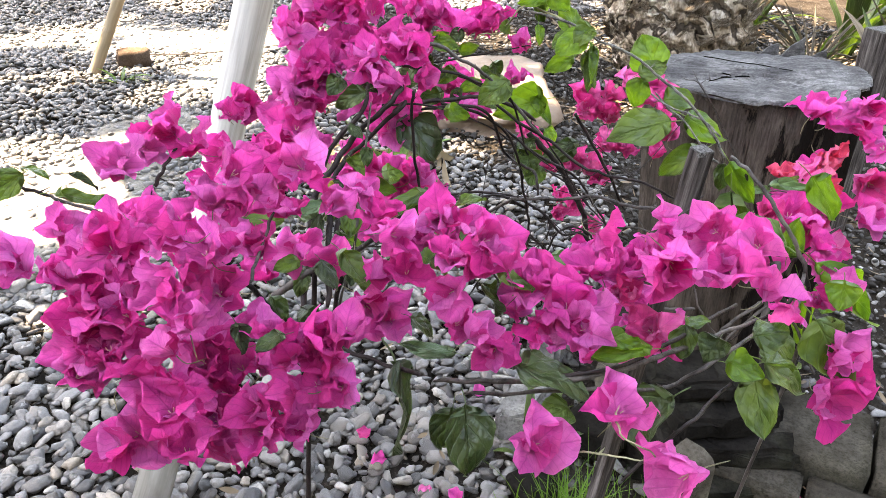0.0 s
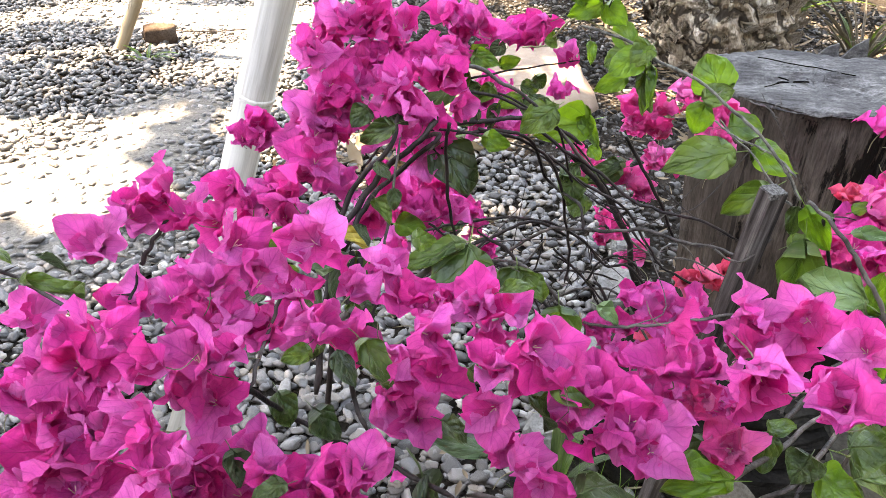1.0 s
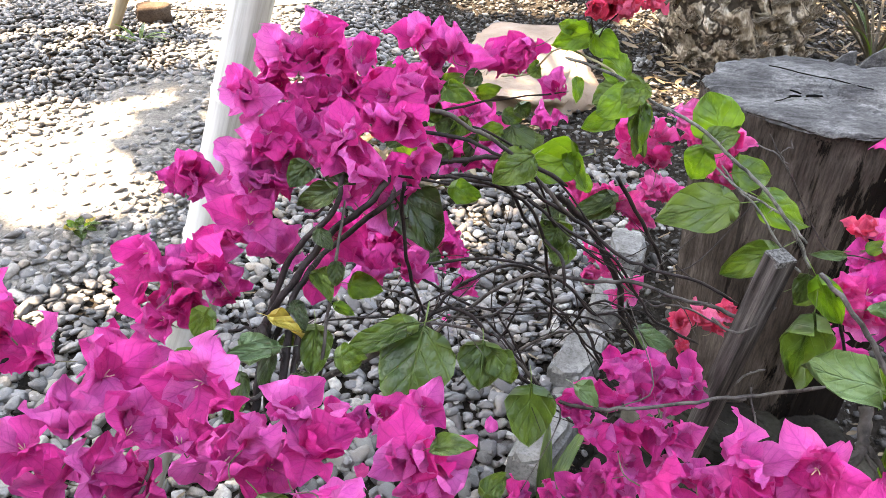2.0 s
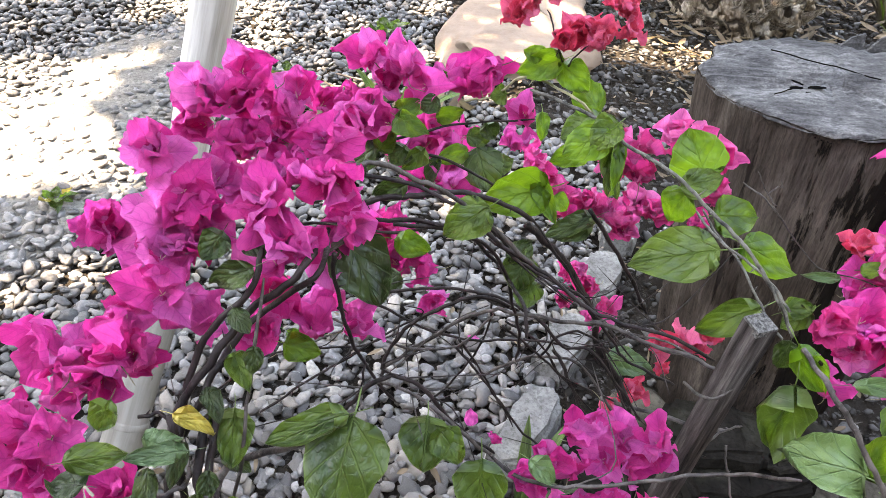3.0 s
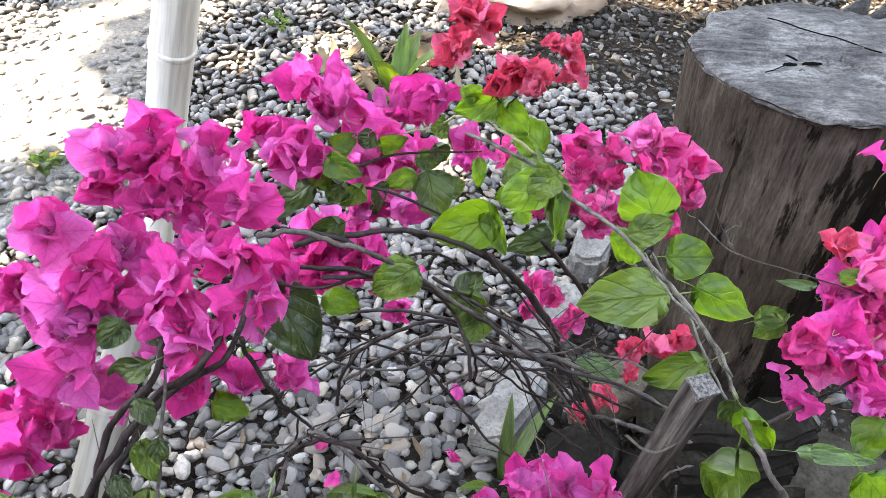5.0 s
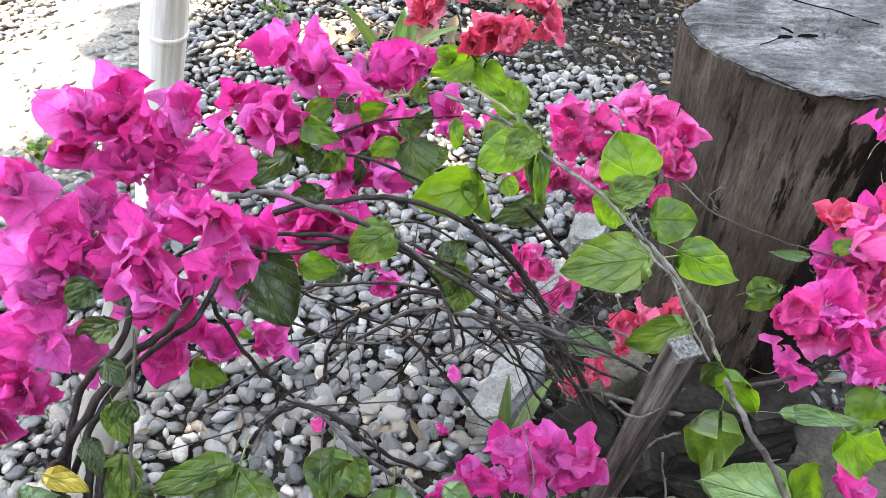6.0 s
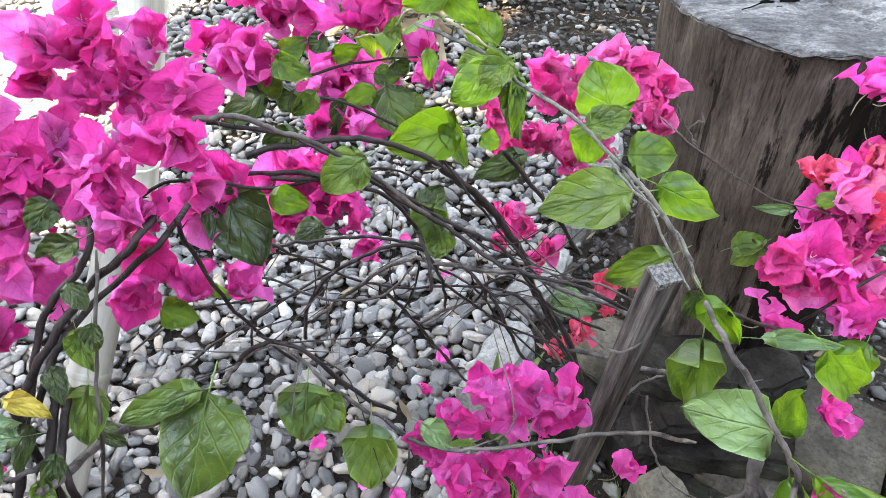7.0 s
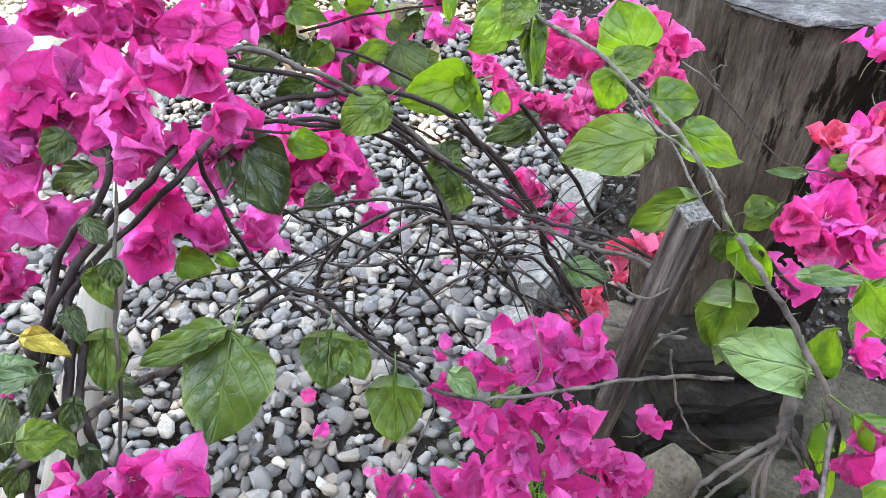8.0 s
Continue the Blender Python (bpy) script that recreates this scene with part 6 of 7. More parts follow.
lf("vine", 0.269, 0.911, 0.868, 0.314, 0.911, 0.871, 0.0401, "bright")
lf("vine", 0.292, 0.891, 0.855, 0.353, 0.891, 0.823, 0.0380, "bright")
lf("vine", 0.274, 0.886, 0.850, 0.193, 0.886, 0.832, 0.0514, "green")
lf("vine", 0.297, 0.831, 0.836, 0.246, 0.831, 0.803, 0.0324, "green")
lf("vine", 0.179, 0.921, 0.931, 0.179, 0.921, 0.867, 0.0184, "green")
lf("vine", 0.166, 0.926, 0.941, 0.128, 0.926, 0.925, 0.0421, "green")
lf("vine", 0.161, 0.936, 0.914, 0.123, 0.936, 0.895, 0.0245, "bright")
lf("vine", 0.164, 0.941, 0.945, 0.136, 0.941, 0.973, 0.0313, "bright")
lf("vine", 0.483, 1.061, 0.645, 0.453, 1.061, 0.609, 0.0321, "green")
lf("vine", 0.309, 0.786, 0.840, 0.349, 0.786, 0.786, 0.0265, "bright")
lf("vine", 0.311, 0.771, 0.811, 0.314, 0.771, 0.731, 0.0412, "green")
lf("vine", 0.358, 0.721, 0.772, 0.283, 0.721, 0.801, 0.0483, "pale")
lf("vine", 0.372, 0.736, 0.749, 0.374, 0.736, 0.801, 0.0291, "bright")
lf("vine", 0.374, 0.736, 0.845, 0.426, 0.736, 0.786, 0.0356, "bright")
lf("vine", 0.377, 0.691, 0.769, 0.470, 0.691, 0.687, 0.0392, "bright")
lf("vine", 0.379, 0.711, 0.731, 0.402, 0.711, 0.642, 0.0256, "bright")
lf("vine", 0.309, 0.796, 0.834, 0.310, 0.796, 0.795, 0.0202, "dark")
# magenta flowers of the low front branches
fl("front", -0.223, 0.394, 0.936, 0.0122, 0)
fl("front", -0.193, 0.397, 0.951, 0.0165, 0)
fl("front", -0.205, 0.386, 0.931, 0.0151, 0)
fl("front", -0.202, 0.377, 0.919, 0.0165, 0)
fl("front", -0.185, 0.385, 0.929, 0.0151, 0)
fl("front", -0.187, 0.394, 0.937, 0.0127, 0)
fl("front", -0.158, 0.368, 0.941, 0.0155, 0)
fl("front", -0.201, 0.370, 0.905, 0.0151, 0)
fl("front", -0.181, 0.376, 0.899, 0.0170, 0)
fl("front", -0.144, 0.356, 0.933, 0.0143, 0)
fl("front", -0.155, 0.402, 0.872, 0.0142, 0)
fl("front", -0.148, 0.412, 0.882, 0.0158, 0)
fl("front", -0.156, 0.381, 0.964, 0.0132, 0)
fl("front", -0.154, 0.429, 0.931, 0.0145, 0)
fl("front", -0.148, 0.426, 0.903, 0.0156, 0)
fl("front", -0.159, 0.420, 0.915, 0.0129, 0)
fl("front", -0.120, 0.406, 0.893, 0.0134, 0)
fl("front", -0.247, 0.458, 0.929, 0.0132, 0)
fl("front", -0.196, 0.468, 0.935, 0.0140, 0)
fl("front", -0.212, 0.472, 0.970, 0.0146, 0)
fl("front", -0.190, 0.502, 0.985, 0.0159, 0)
fl("front", -0.173, 0.497, 0.976, 0.0129, 0)
fl("front", -0.203, 0.504, 0.968, 0.0126, 0)
fl("front", -0.164, 0.498, 0.937, 0.0177, 0)
fl("front", -0.148, 0.514, 0.947, 0.0164, 0)
fl("front", -0.133, 0.492, 0.936, 0.0146, 0)
fl("front", -0.149, 0.484, 0.916, 0.0148, 0)
fl("front", -0.175, 0.485, 0.907, 0.0143, 0)
fl("front", -0.136, 0.488, 0.902, 0.0151, 0)
fl("front", -0.139, 0.435, 0.932, 0.0113, 0)
fl("front", -0.185, 0.487, 0.927, 0.0128, 0)
fl("front", -0.105, 0.498, 0.956, 0.0176, 0)
fl("front", -0.114, 0.492, 0.931, 0.0128, 0)
fl("front", -0.105, 0.530, 0.876, 0.0168, 0)
fl("front", -0.086, 0.535, 0.861, 0.0158, 0)
fl("front", -0.122, 0.539, 0.866, 0.0150, 0)
fl("front", -0.079, 0.496, 0.932, 0.0148, 0)
fl("front", -0.053, 0.496, 0.928, 0.0149, 0)
fl("front", -0.066, 0.512, 0.934, 0.0126, 0)
fl("front", -0.059, 0.495, 0.875, 0.0158, 0)
fl("front", -0.058, 0.484, 0.851, 0.0201, 0)
fl("front", -0.042, 0.473, 0.850, 0.0149, 0)
fl("front", -0.037, 0.460, 0.924, 0.0151, 0)
fl("front", -0.032, 0.452, 0.905, 0.0140, 0)
fl("front", -0.050, 0.459, 0.897, 0.0125, 0)
fl("front", -0.010, 0.497, 0.919, 0.0151, 0)
fl("front", 0.008, 0.497, 0.916, 0.0138, 0)
fl("front", -0.002, 0.489, 0.899, 0.0132, 0)
fl("front", -0.002, 0.439, 0.923, 0.0138, 0)
fl("front", 0.020, 0.440, 0.931, 0.0160, 0)
fl("front", 0.013, 0.442, 0.914, 0.0135, 0)
fl("front", -0.005, 0.422, 0.905, 0.0142, 0)
fl("front", 0.014, 0.408, 0.886, 0.0130, 0)
fl("front", 0.003, 0.426, 0.881, 0.0124, 0)
fl("front", 0.022, 0.415, 0.865, 0.0124, 0)
fl("front", 0.040, 0.447, 0.879, 0.0131, 0)
fl("front", 0.054, 0.447, 0.900, 0.0163, 0)
fl("front", 0.075, 0.447, 0.880, 0.0217, 0)
fl("front", 0.102, 0.485, 0.889, 0.0186, 0)
fl("front", 0.081, 0.427, 0.875, 0.0156, 0)
fl("front", 0.064, 0.437, 0.872, 0.0154, 0)
fl("front", 0.110, 0.493, 0.904, 0.0152, 0)
fl("front", 0.123, 0.480, 0.890, 0.0144, 0)
fl("front", 0.119, 0.468, 0.875, 0.0135, 1)
fl("front", 0.142, 0.450, 0.904, 0.0206, 0)
fl("front", 0.159, 0.515, 0.885, 0.0176, 0)
fl("front", 0.164, 0.522, 0.902, 0.0161, 0)
fl("front", 0.193, 0.516, 0.898, 0.0181, 0)
fl("front", 0.184, 0.515, 0.876, 0.0178, 0)
fl("front", 0.159, 0.406, 0.932, 0.0174, 0)
fl("front", 0.206, 0.477, 0.909, 0.0153, 0)
fl("front", 0.212, 0.449, 0.891, 0.0153, 0)
fl("front", 0.157, 0.418, 0.928, 0.0125, 0)
fl("front", -0.076, 0.379, 0.903, 0.0170, 0)
fl("front", -0.064, 0.385, 0.905, 0.0130, 0)
fl("front", -0.089, 0.379, 0.896, 0.0120, 0)
fl("front", -0.197, 0.412, 0.955, 0.0119, 0)
fl("front", -0.170, 0.393, 0.973, 0.0096, 0)
fl("front", -0.184, 0.372, 0.922, 0.0123, 0)
fl("front", -0.216, 0.400, 0.941, 0.0113, 0)
fl("front", 0.044, 0.441, 0.900, 0.0119, 0)
fl("front", 0.029, 0.432, 0.923, 0.0114, 0)
fl("front", -0.177, 0.357, 0.903, 0.0156, 0)
fl("front", -0.208, 0.367, 0.889, 0.0150, 0)
fl("front", -0.159, 0.356, 0.914, 0.0137, 0)
fl("front", -0.149, 0.355, 0.890, 0.0140, 0)
fl("front", -0.135, 0.402, 0.867, 0.0159, 0)
fl("front", -0.143, 0.388, 0.853, 0.0157, 0)
fl("front", -0.153, 0.338, 0.887, 0.0147, 0)
fl("front", -0.176, 0.341, 0.866, 0.0158, 0)
fl("front", -0.183, 0.332, 0.866, 0.0131, 0)
fl("front", -0.148, 0.336, 0.862, 0.0139, 0)
fl("front", -0.142, 0.375, 0.827, 0.0157, 0)
fl("front", -0.114, 0.353, 0.874, 0.0143, 0)
fl("front", -0.100, 0.362, 0.878, 0.0145, 0)
fl("front", -0.093, 0.357, 0.856, 0.0141, 0)
fl("front", -0.112, 0.346, 0.862, 0.0130, 0)
fl("front", -0.078, 0.376, 0.893, 0.0160, 0)
fl("front", -0.069, 0.368, 0.874, 0.0128, 0)
fl("front", -0.082, 0.368, 0.878, 0.0134, 0)
fl("front", -0.115, 0.405, 0.865, 0.0132, 0)
fl("front", -0.148, 0.377, 0.845, 0.0154, 0)
fl("front", -0.165, 0.349, 0.890, 0.0138, 0)
fl("front", -0.221, 0.378, 0.894, 0.0140, 0)
fl("front", -0.192, 0.366, 0.907, 0.0134, 0)
fl("front", -0.155, 0.397, 0.871, 0.0143, 0)
fl("front", -0.129, 0.372, 0.827, 0.0136, 0)
fl("front", -0.096, 0.373, 0.898, 0.0126, 0)
fl("front", -0.106, 0.377, 0.910, 0.0125, 0)
fl("vine", 0.044, 0.345, 0.853, 0.0177, 0)
fl("vine", 0.090, 0.354, 0.873, 0.0177, 0)
fl("vine", 0.114, 0.322, 0.848, 0.0188, 0)
fl("vine", 0.132, 0.446, 0.859, 0.0176, 1)
fl("vine", 0.374, 0.597, 0.729, 0.0247, 0)
fl("vine", 0.382, 0.587, 0.711, 0.0268, 0)
fl("vine", 0.365, 0.575, 0.690, 0.0246, 0)
fl("vine", 0.386, 0.637, 0.767, 0.0198, 0)
fl("vine", -0.288, 0.457, 0.907, 0.0204, 0)
fl("vine", 0.293, 0.560, 0.793, 0.0146, 0)
# magenta flowers of the upper cluster
fl("front", -0.141, 0.849, 1.000, 0.0105, 0)
fl("front", -0.109, 0.853, 1.008, 0.0164, 0)
fl("front", -0.121, 0.842, 0.995, 0.0149, 0)
fl("front", -0.091, 0.842, 0.993, 0.0142, 0)
fl("front", -0.153, 0.785, 0.981, 0.0153, 0)
fl("front", -0.142, 0.842, 0.968, 0.0178, 0)
fl("front", -0.142, 0.831, 0.990, 0.0148, 0)
fl("front", -0.108, 0.836, 0.963, 0.0185, 0)
fl("front", -0.074, 0.868, 0.987, 0.0180, 0)
fl("front", -0.084, 0.855, 0.968, 0.0165, 0)
fl("front", -0.094, 0.842, 0.967, 0.0155, 0)
fl("front", -0.211, 0.806, 0.904, 0.0184, 0)
fl("front", -0.226, 0.804, 0.894, 0.0137, 0)
fl("front", -0.139, 0.784, 0.946, 0.0204, 0)
fl("front", -0.119, 0.796, 0.954, 0.0169, 0)
fl("front", -0.144, 0.761, 0.927, 0.0202, 0)
fl("front", -0.142, 0.742, 0.924, 0.0155, 0)
fl("front", -0.077, 0.755, 0.971, 0.0168, 0)
fl("front", -0.061, 0.735, 0.950, 0.0181, 0)
fl("front", -0.073, 0.744, 0.956, 0.0155, 0)
fl("front", -0.032, 0.774, 0.964, 0.0195, 0)
fl("front", -0.019, 0.761, 0.941, 0.0148, 0)
fl("front", -0.050, 0.782, 0.972, 0.0161, 0)
fl("front", -0.080, 0.823, 0.949, 0.0154, 0)
fl("front", -0.050, 0.738, 0.943, 0.0149, 0)
fl("front", -0.156, 0.751, 0.887, 0.0173, 0)
fl("front", -0.122, 0.738, 0.875, 0.0165, 0)
fl("front", -0.136, 0.744, 0.883, 0.0150, 0)
fl("front", -0.209, 0.737, 0.847, 0.0187, 0)
fl("front", -0.174, 0.725, 0.849, 0.0175, 0)
fl("front", -0.195, 0.717, 0.825, 0.0163, 0)
fl("front", -0.168, 0.726, 0.838, 0.0147, 0)
fl("front", -0.206, 0.716, 0.838, 0.0153, 0)
fl("front", -0.178, 0.737, 0.870, 0.0151, 0)
fl("front", -0.105, 0.795, 0.951, 0.0162, 0)
fl("front", -0.120, 0.774, 0.934, 0.0161, 0)
fl("front", -0.097, 0.958, 0.897, 0.0207, 0)
fl("front", -0.075, 0.980, 0.924, 0.0186, 0)
fl("front", -0.045, 0.940, 0.928, 0.0196, 0)
fl("front", -0.018, 0.937, 0.929, 0.0157, 0)
fl("front", -0.053, 0.835, 0.966, 0.0145, 0)
fl("front", -0.039, 1.017, 0.966, 0.0157, 0)
fl("front", -0.011, 1.023, 0.954, 0.0179, 0)
fl("front", -0.022, 0.995, 0.944, 0.0157, 0)
fl("front", -0.042, 0.959, 0.941, 0.0204, 0)
fl("front", 0.010, 0.971, 0.950, 0.0205, 0)
fl("front", -0.004, 1.002, 0.952, 0.0147, 0)
fl("front", 0.043, 1.026, 0.942, 0.0168, 0)
fl("front", 0.069, 1.006, 0.952, 0.0200, 0)
fl("front", 0.105, 0.982, 0.926, 0.0137, 0)
fl("front", 0.060, 1.001, 0.944, 0.0164, 0)
fl("front", 0.012, 1.072, 0.830, 0.0284, 0)
fl("front", 0.038, 1.073, 0.824, 0.0211, 0)
fl("front", -0.007, 1.062, 0.836, 0.0221, 0)
fl("front", -0.057, 1.111, 0.661, 0.0373, 0)
fl("front", -0.027, 1.100, 0.655, 0.0300, 0)
fl("front", -0.076, 1.100, 0.650, 0.0301, 0)
fl("front", -0.049, 1.115, 0.685, 0.0297, 0)
fl("front", -0.092, 1.118, 0.670, 0.0302, 0)
fl("front", 0.024, 1.011, 0.830, 0.0197, 0)
fl("front", 0.047, 0.993, 0.836, 0.0179, 0)
fl("front", 0.004, 0.998, 0.834, 0.0180, 0)
fl("front", 0.031, 1.068, 0.617, 0.0194, 0)
fl("front", -0.083, 1.097, 0.643, 0.0267, 0)
fl("front", -0.028, 1.114, 0.679, 0.0263, 0)
fl("front", -0.113, 0.841, 0.992, 0.0195, 0)
fl("front", -0.140, 0.842, 0.992, 0.0210, 0)
fl("front", -0.145, 0.773, 0.985, 0.0193, 0)
fl("front", -0.036, 0.988, 0.971, 0.0212, 0)
fl("front", -0.115, 0.845, 0.954, 0.0195, 0)
fl("front", -0.082, 0.839, 0.946, 0.0195, 0)
fl("front", -0.131, 0.768, 0.957, 0.0195, 0)
fl("front", -0.045, 0.840, 0.957, 0.0204, 0)
fl("front", -0.103, 0.824, 0.917, 0.0195, 0)
fl("front", -0.128, 0.765, 0.922, 0.0195, 0)
fl("front", -0.156, 0.762, 0.933, 0.0208, 0)
fl("front", -0.204, 0.802, 0.894, 0.0195, 0)
fl("front", -0.164, 0.760, 0.901, 0.0203, 0)
fl("front", -0.143, 0.728, 0.905, 0.0194, 0)
fl("front", -0.076, 0.747, 0.925, 0.0205, 0)
fl("front", -0.060, 0.827, 0.870, 0.0195, 0)
fl("front", -0.038, 0.844, 0.882, 0.0205, 0)
fl("front", -0.092, 0.803, 0.843, 0.0201, 0)
fl("front", -0.058, 0.792, 0.825, 0.0195, 0)
fl("front", -0.025, 0.804, 0.820, 0.0195, 0)
fl("front", -0.103, 0.795, 0.815, 0.0191, 0)
fl("front", -0.187, 0.682, 0.894, 0.0193, 0)
fl("front", -0.211, 0.689, 0.895, 0.0176, 0)
fl("front", -0.163, 0.680, 0.901, 0.0182, 0)
fl("front", -0.005, 0.980, 0.967, 0.0188, 0)
fl("front", 0.039, 0.998, 0.945, 0.0157, 0)
fl("front", 0.070, 1.002, 0.954, 0.0181, 0)
fl("front", -0.258, 0.704, 0.798, 0.0195, 0)
fl("front", -0.228, 0.688, 0.798, 0.0190, 0)
fl("front", -0.251, 0.679, 0.773, 0.0209, 0)
fl("front", -0.224, 0.672, 0.773, 0.0183, 0)
fl("front", -0.219, 0.712, 0.822, 0.0168, 0)
fl("front", -0.179, 0.669, 0.774, 0.0158, 0)
fl("front", -0.240, 0.718, 0.842, 0.0173, 0)
fl("front", -0.203, 0.717, 0.846, 0.0156, 0)
fl("front", -0.043, 1.130, 0.691, 0.0290, 0)
fl("front", -0.009, 1.107, 0.667, 0.0290, 0)
fl("front", -0.061, 1.085, 0.650, 0.0271, 0)
fl("front", 0.011, 1.094, 0.653, 0.0238, 0)
fl("front", -0.101, 1.061, 0.618, 0.0255, 0)
fl("front", 0.002, 1.086, 0.840, 0.0217, 0)
fl("front", 0.032, 1.056, 0.825, 0.0214, 0)
fl("front", 0.058, 1.091, 0.839, 0.0189, 0)
fl("front", 0.025, 1.088, 0.852, 0.0201, 0)
fl("front", 0.160, 1.274, 0.712, 0.0288, 1)
fl("front", 0.183, 1.253, 0.692, 0.0253, 1)
fl("front", 0.213, 1.240, 0.666, 0.0255, 1)
fl("front", 0.246, 1.238, 0.664, 0.0289, 1)
fl("front", 0.105, 1.037, 0.870, 0.0174, 0)
# pink flowers by the stump
fl("vine", 0.195, 1.063, 0.678, 0.0226, 1)
fl("vine", 0.213, 1.058, 0.665, 0.0212, 1)
fl("vine", 0.243, 1.065, 0.625, 0.0219, 1)
fl("vine", 0.184, 1.041, 0.657, 0.0150, 1)
fl("vine", 0.230, 1.055, 0.617, 0.0156, 1)
fl("vine", 0.239, 1.163, 0.802, 0.0298, 1)
fl("vine", 0.265, 1.134, 0.785, 0.0280, 1)
fl("vine", 0.235, 1.135, 0.794, 0.0249, 1)
fl("vine", 0.271, 1.150, 0.809, 0.0249, 1)
fl("vine", 0.294, 1.132, 0.837, 0.0253, 1)
fl("vine", 0.322, 1.126, 0.830, 0.0281, 1)
fl("vine", 0.350, 1.118, 0.812, 0.0255, 1)
fl("vine", 0.370, 1.150, 0.749, 0.0291, 1)
fl("vine", 0.342, 1.115, 0.728, 0.0196, 1)
fl("vine", 0.305, 1.105, 0.821, 0.0250, 1)
fl("vine", 0.345, 1.150, 0.767, 0.0272, 1)
fl("vine", 0.212, 1.222, 0.666, 0.0276, 1)
fl("vine", 0.271, 1.230, 0.658, 0.0279, 1)
fl("vine", 0.271, 1.138, 0.737, 0.0276, 1)
fl("vine", 0.188, 1.231, 0.655, 0.0228, 1)
fl("vine", 0.234, 1.234, 0.676, 0.0207, 1)
fl("vine", 0.284, 1.221, 0.642, 0.0262, 1)
fl("vine", 0.296, 1.122, 0.735, 0.0227, 1)
# coral flowers
fl("vine", 0.099, 0.945, 1.058, 0.0198, 2)
fl("vine", 0.085, 0.932, 1.034, 0.0153, 2)
fl("vine", 0.115, 0.935, 1.056, 0.0133, 2)
fl("vine", 0.095, 0.927, 1.047, 0.0141, 2)
fl("vine", 0.135, 0.926, 1.023, 0.0177, 2)
fl("vine", 0.122, 0.910, 1.022, 0.0118, 2)
fl("vine", 0.153, 0.919, 1.029, 0.0150, 2)
fl("vine", 0.171, 0.935, 1.040, 0.0144, 2)
fl("vine", 0.176, 0.926, 1.027, 0.0128, 2)
fl("vine", 0.147, 0.905, 1.024, 0.0117, 2)
fl("vine", 0.160, 0.932, 1.045, 0.0103, 2)
fl("coral", 0.353, 1.060, 0.590, 0.0264, 2)
fl("coral", 0.382, 1.066, 0.594, 0.0195, 2)
fl("coral", 0.317, 1.049, 0.586, 0.0194, 2)
fl("coral", 0.321, 1.035, 0.558, 0.0139, 2)
fl("coral", 0.370, 1.059, 0.573, 0.0183, 2)
fl("coral", 0.290, 1.020, 0.531, 0.0197, 2)
fl("coral", 0.263, 1.006, 0.512, 0.0197, 2)
fl("coral", 0.275, 1.006, 0.525, 0.0154, 2)
fl("coral", 0.587, 1.170, 0.672, 0.0300, 2)
fl("coral", 0.624, 1.171, 0.660, 0.0331,0, 6, 0.85)
fl("coral", 0.576, 1.148, 0.653, 0.0185, 2)
fl("coral", 0.650, 1.188, 0.672, 0.0332, 1)
fl("coral", 0.557, 1.098, 0.647, 0.0268,0, 6, 0.85)
fl("coral", 0.482, 1.000, 0.676, 0.0298, 1)
fl("coral", 0.527, 1.020, 0.672, 0.0347,0, 6, 0.85)
fl("coral", 0.595, 1.068, 0.629, 0.0358, 1)
fl("coral", 0.547, 0.991, 0.644, 0.0360,0, 6, 0.85)
fl("coral", 0.509, 0.993, 0.648, 0.0302, 1)
fl("coral", 0.493, 0.980, 0.612, 0.0293,0, 6, 0.85)
fl("coral", 0.627, 1.051, 0.600, 0.0392, 1)
fl("coral", 0.580, 0.985, 0.605, 0.0325,0, 6, 0.85)
fl("coral", 0.577, 1.091, 0.642, 0.0267, 1)
fl("coral", 0.625, 1.086, 0.652, 0.0342,0, 6, 0.85)
fl("coral", 0.646, 1.233, 0.767, 0.0323, 0)
fl("coral", 0.682, 1.227, 0.750, 0.0343, 0)
fl("coral", 0.717, 1.213, 0.740, 0.0342, 0)
fl("coral", 0.748, 1.194, 0.712, 0.0284, 0)
fl("coral", 0.724, 1.214, 0.764, 0.0282, 0)
fl("coral", 0.667, 1.182, 0.686, 0.0379, 2)
fl("coral", 0.590, 1.105, 0.683, 0.0432, 1)
fl("coral", 0.630, 1.102, 0.665, 0.0378, 2)
fl("coral", 0.566, 1.101, 0.661, 0.0311,0, 6, 0.85)
fl("coral", 0.734, 1.161, 0.649, 0.0436, 1)
fl("coral", 0.686, 1.072, 0.635, 0.0370,0, 6, 0.85)
fl("coral", 0.606, 1.084, 0.634, 0.0310, 1)
fl("coral", 0.778, 1.152, 0.633, 0.0379, 2)
# magenta flowers of the low inner cluster
fl("front", 0.159, 0.767, 0.746, 0.0173, 0, 6, 0.97)
fl("front", 0.182, 0.782, 0.741, 0.0160, 0, 6, 0.97)
fl("front", 0.203, 0.775, 0.728, 0.0178, 0, 6, 0.97)
fl("front", 0.225, 0.770, 0.738, 0.0166, 0, 6, 0.97)
fl("front", 0.235, 0.772, 0.716, 0.0135, 0, 6, 0.97)
fl("front", 0.137, 0.752, 0.731, 0.0147, 0, 6, 0.97)
fl("front", 0.155, 0.751, 0.723, 0.0174, 0, 6, 0.97)
fl("front", 0.184, 0.759, 0.720, 0.0194, 0, 6, 0.97)
fl("front", 0.212, 0.760, 0.712, 0.0169, 0, 6, 0.97)
fl("front", 0.114, 0.723, 0.740, 0.0115, 0, 6, 0.97)
fl("front", 0.126, 0.716, 0.730, 0.0124, 0, 6, 0.97)
fl("front", 0.141, 0.703, 0.721, 0.0172, 0, 6, 0.97)
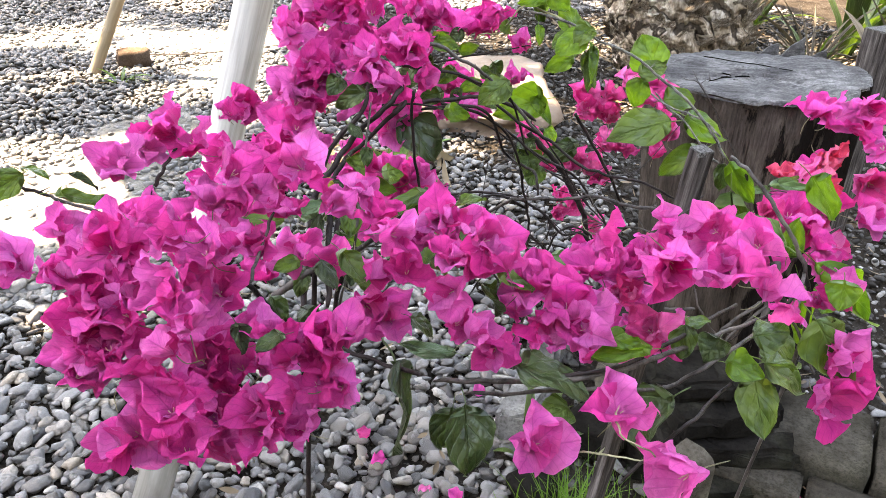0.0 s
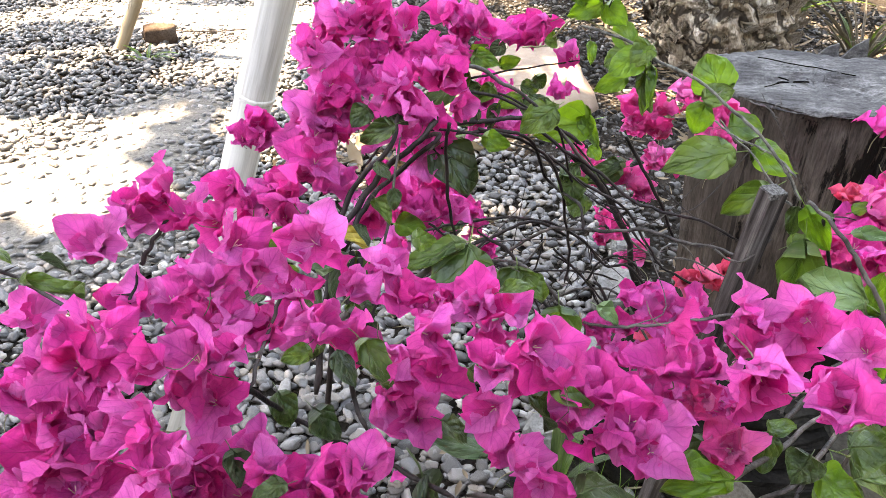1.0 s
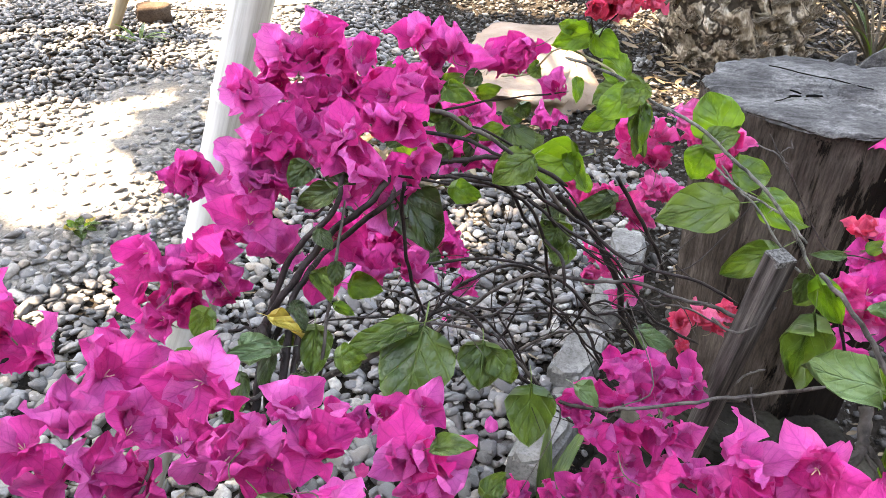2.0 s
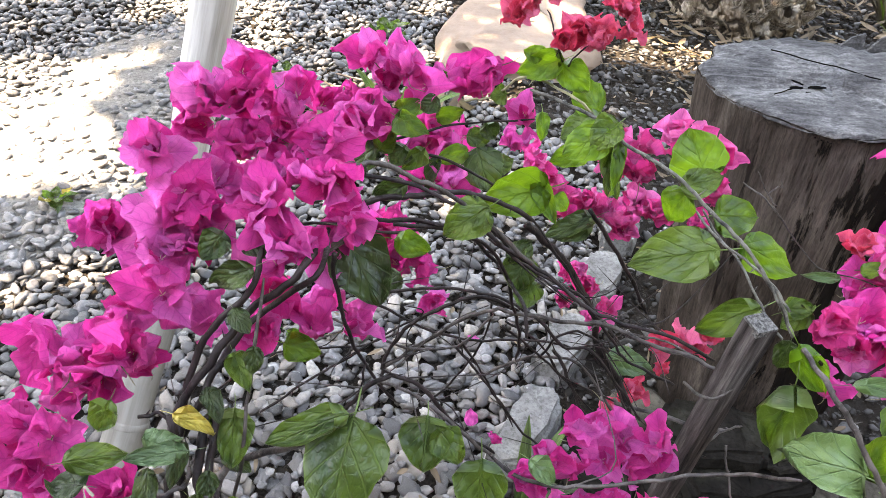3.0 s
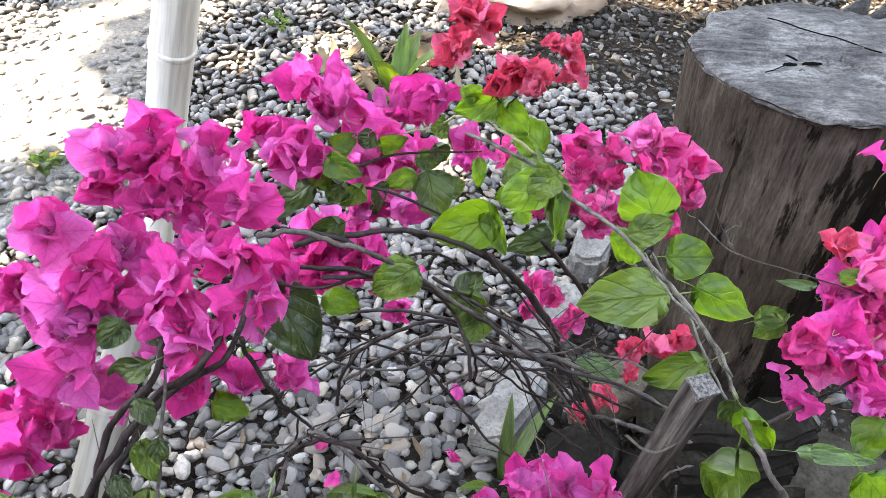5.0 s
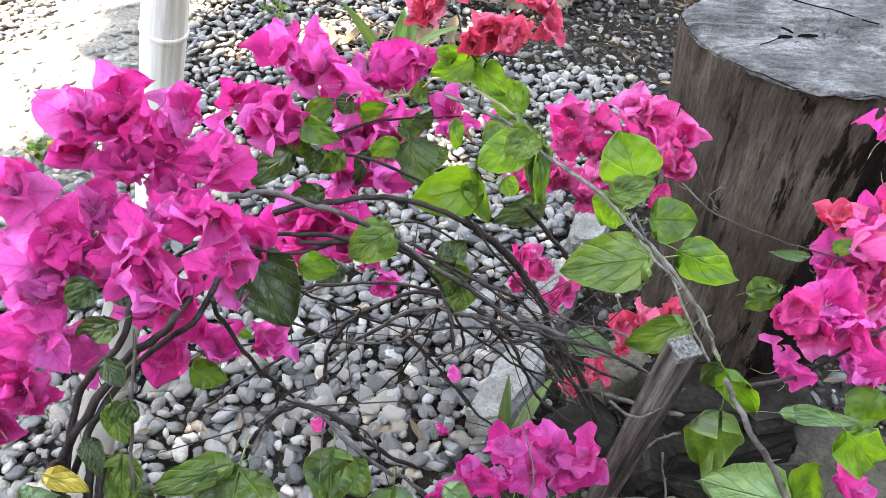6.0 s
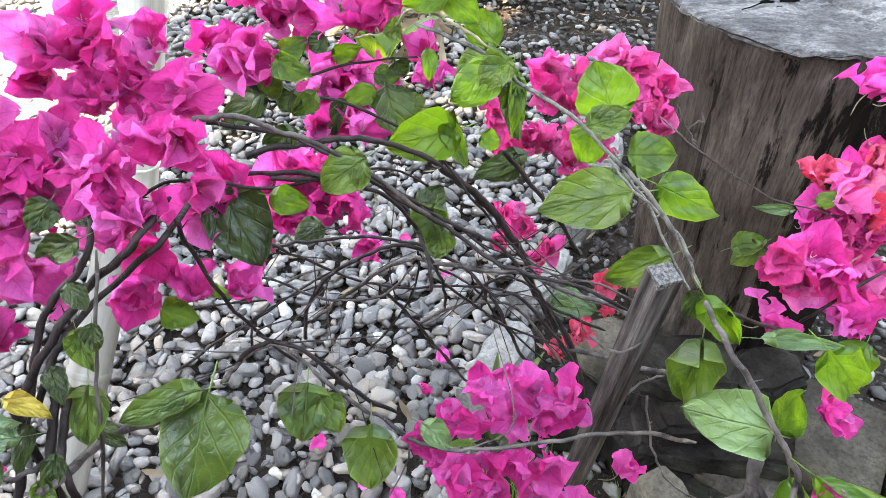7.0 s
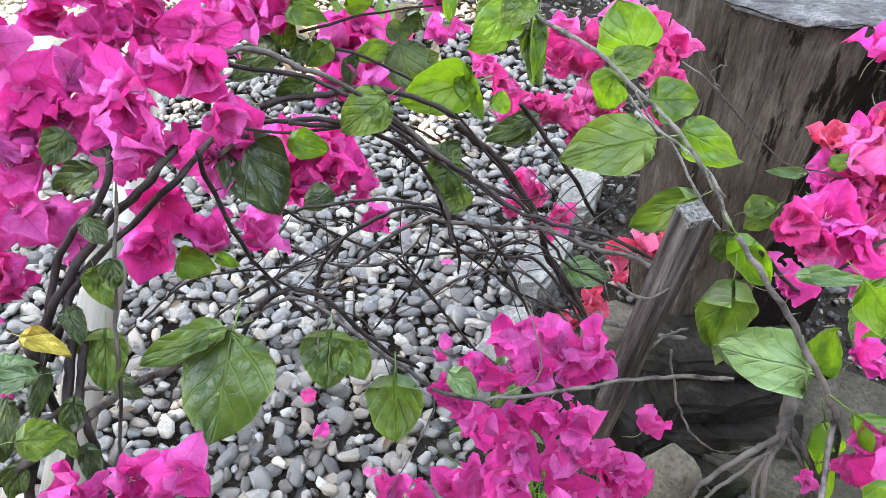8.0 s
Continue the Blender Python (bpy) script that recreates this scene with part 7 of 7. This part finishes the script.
fl("front", 0.161, 0.720, 0.708, 0.0178, 0, 6, 0.97)
fl("front", 0.186, 0.722, 0.713, 0.0195, 0, 6, 0.97)
fl("front", 0.211, 0.718, 0.712, 0.0177, 0, 6, 0.97)
fl("front", 0.170, 0.708, 0.682, 0.0181, 0, 6, 0.97)
fl("front", 0.201, 0.707, 0.679, 0.0181, 0, 6, 0.97)
fl("front", 0.226, 0.705, 0.683, 0.0171, 0, 6, 0.97)
fl("front", 0.244, 0.703, 0.663, 0.0184, 0, 6, 0.97)
fl("front", 0.257, 0.694, 0.663, 0.0147, 0, 6, 0.97)
fl("front", 0.139, 0.677, 0.697, 0.0171, 0, 6, 0.97)
fl("front", 0.119, 0.674, 0.690, 0.0147, 0, 6, 0.97)
fl("front", 0.073, 0.676, 0.679, 0.0141, 0, 6, 0.97)
fl("front", 0.095, 0.668, 0.694, 0.0105, 0, 6, 0.97)
fl("front", 0.165, 0.694, 0.660, 0.0174, 0, 6, 0.97)
fl("front", 0.205, 0.689, 0.662, 0.0181, 0, 6, 0.97)
fl("front", 0.289, 0.764, 0.648, 0.0163, 0, 6, 0.97)
fl("front", 0.416, 0.740, 0.770, 0.0177, 0, 6, 0.97)
fl("front", 0.389, 0.668, 0.762, 0.0139, 0, 6, 0.97)
fl("front", 0.381, 0.658, 0.748, 0.0125, 0, 6, 0.97)
fl("front", 0.351, 0.653, 0.739, 0.0074, 0, 6, 0.97)
fl("front", -0.028, 0.570, 0.870, 0.0119, 0, 6, 0.97)
fl("front", -0.004, 0.568, 0.881, 0.0116, 0, 6, 0.97)
fl("front", -0.018, 0.567, 0.865, 0.0114, 0, 6, 0.97)
fl("front", -0.056, 0.559, 0.878, 0.0114, 0, 6, 0.97)
fl("front", -0.044, 0.560, 0.874, 0.0090, 0, 6, 0.97)
fl("front", 0.488, 0.968, 0.605, 0.0148, 0, 6, 0.97)
fl("front", 0.107, 0.893, 0.576, 0.0083, 0, 6, 0.97)


# ---- weeds in the gravel ----
def small_weed(x, y, size, count, kinds, seed):
    """A low rosette of rounded leaves on short stalks."""
    wd = thing("small_weed", (x, y, 0), "small green weed growing in the gravel", "weed", "weeds in the gravel")
    rr = random.Random(seed)
    for k in range(count):
        a = k * 2.4 + rr.uniform(-0.4, 0.4)
        rise = rr.uniform(0.15, 0.9)
        way = Vector((math.cos(a), math.sin(a), rise))
        base = Vector((x, y, 0.012)) + way * size * 0.30
        l = size * rr.uniform(0.5, 0.9)
        put("leaf", LEAVES[kinds[k % len(kinds)], k % 8], wd, frame_of(base, way, (-math.cos(a) * rise, -math.sin(a) * rise, 1)) @ Matrix.Diagonal((l * 0.8, l, l, 1)))
    return wd


small_weed(-1.09, 2.12, 0.055, 11, ("green", "bright", "green", "yellow"), 4)
small_weed(-0.28, 3.56, 0.09, 9, ("green", "bright"), 6)
small_weed(-0.62, 3.05, 0.06, 7, ("green", "bright"), 9)


# ---- fallen petals ----
def fallen_petal(x, y, s, turn, k):
    ob = put("fallen_petal", BRACTS[k % 16][k % 2], None, pose(x, y, 0.030, 6 + k * 5 % 17, -8, turn) @ Matrix.Diagonal((s, s, s, 1)))
    return tagged(ob, "fallen magenta bract lying on the pebbles", "petal", "fallen petals")


for k, (x, y, s) in enumerate(((0.111, 1.37, 0.035), (-0.135, 1.245, 0.03), (-0.10, 1.18, 0.034), (-0.02, 1.10, 0.03), (0.10, 1.62, 0.028), (0.70, 1.03, 0.03), (0.05, 1.06, 0.03), (0.02, 1.75, 0.028))):
    fallen_petal(x, y, s, k * 67, k)

# ---- pebbles nearest the path, one by one ----
PEBBLE_MESHES = [mesh_from("pebble", s, [tuple(int(i) for i in q) for q in PEBBLE_FACES], M_PEBBLE) for s in PEBBLE_SHAPES]
for s in near:
    x, y, z, a, b, c, rx, ry, rz = stone_pose(s)
    ob = new("pebble", PEBBLE_MESHES[rng.randrange(12)])
    ob.parent = ground
    ob.matrix_basis = Matrix.Translation((x, y, z)) @ Euler((rx, ry, rz)).to_matrix().to_4x4() @ Matrix.Diagonal((a, b, c, 1))
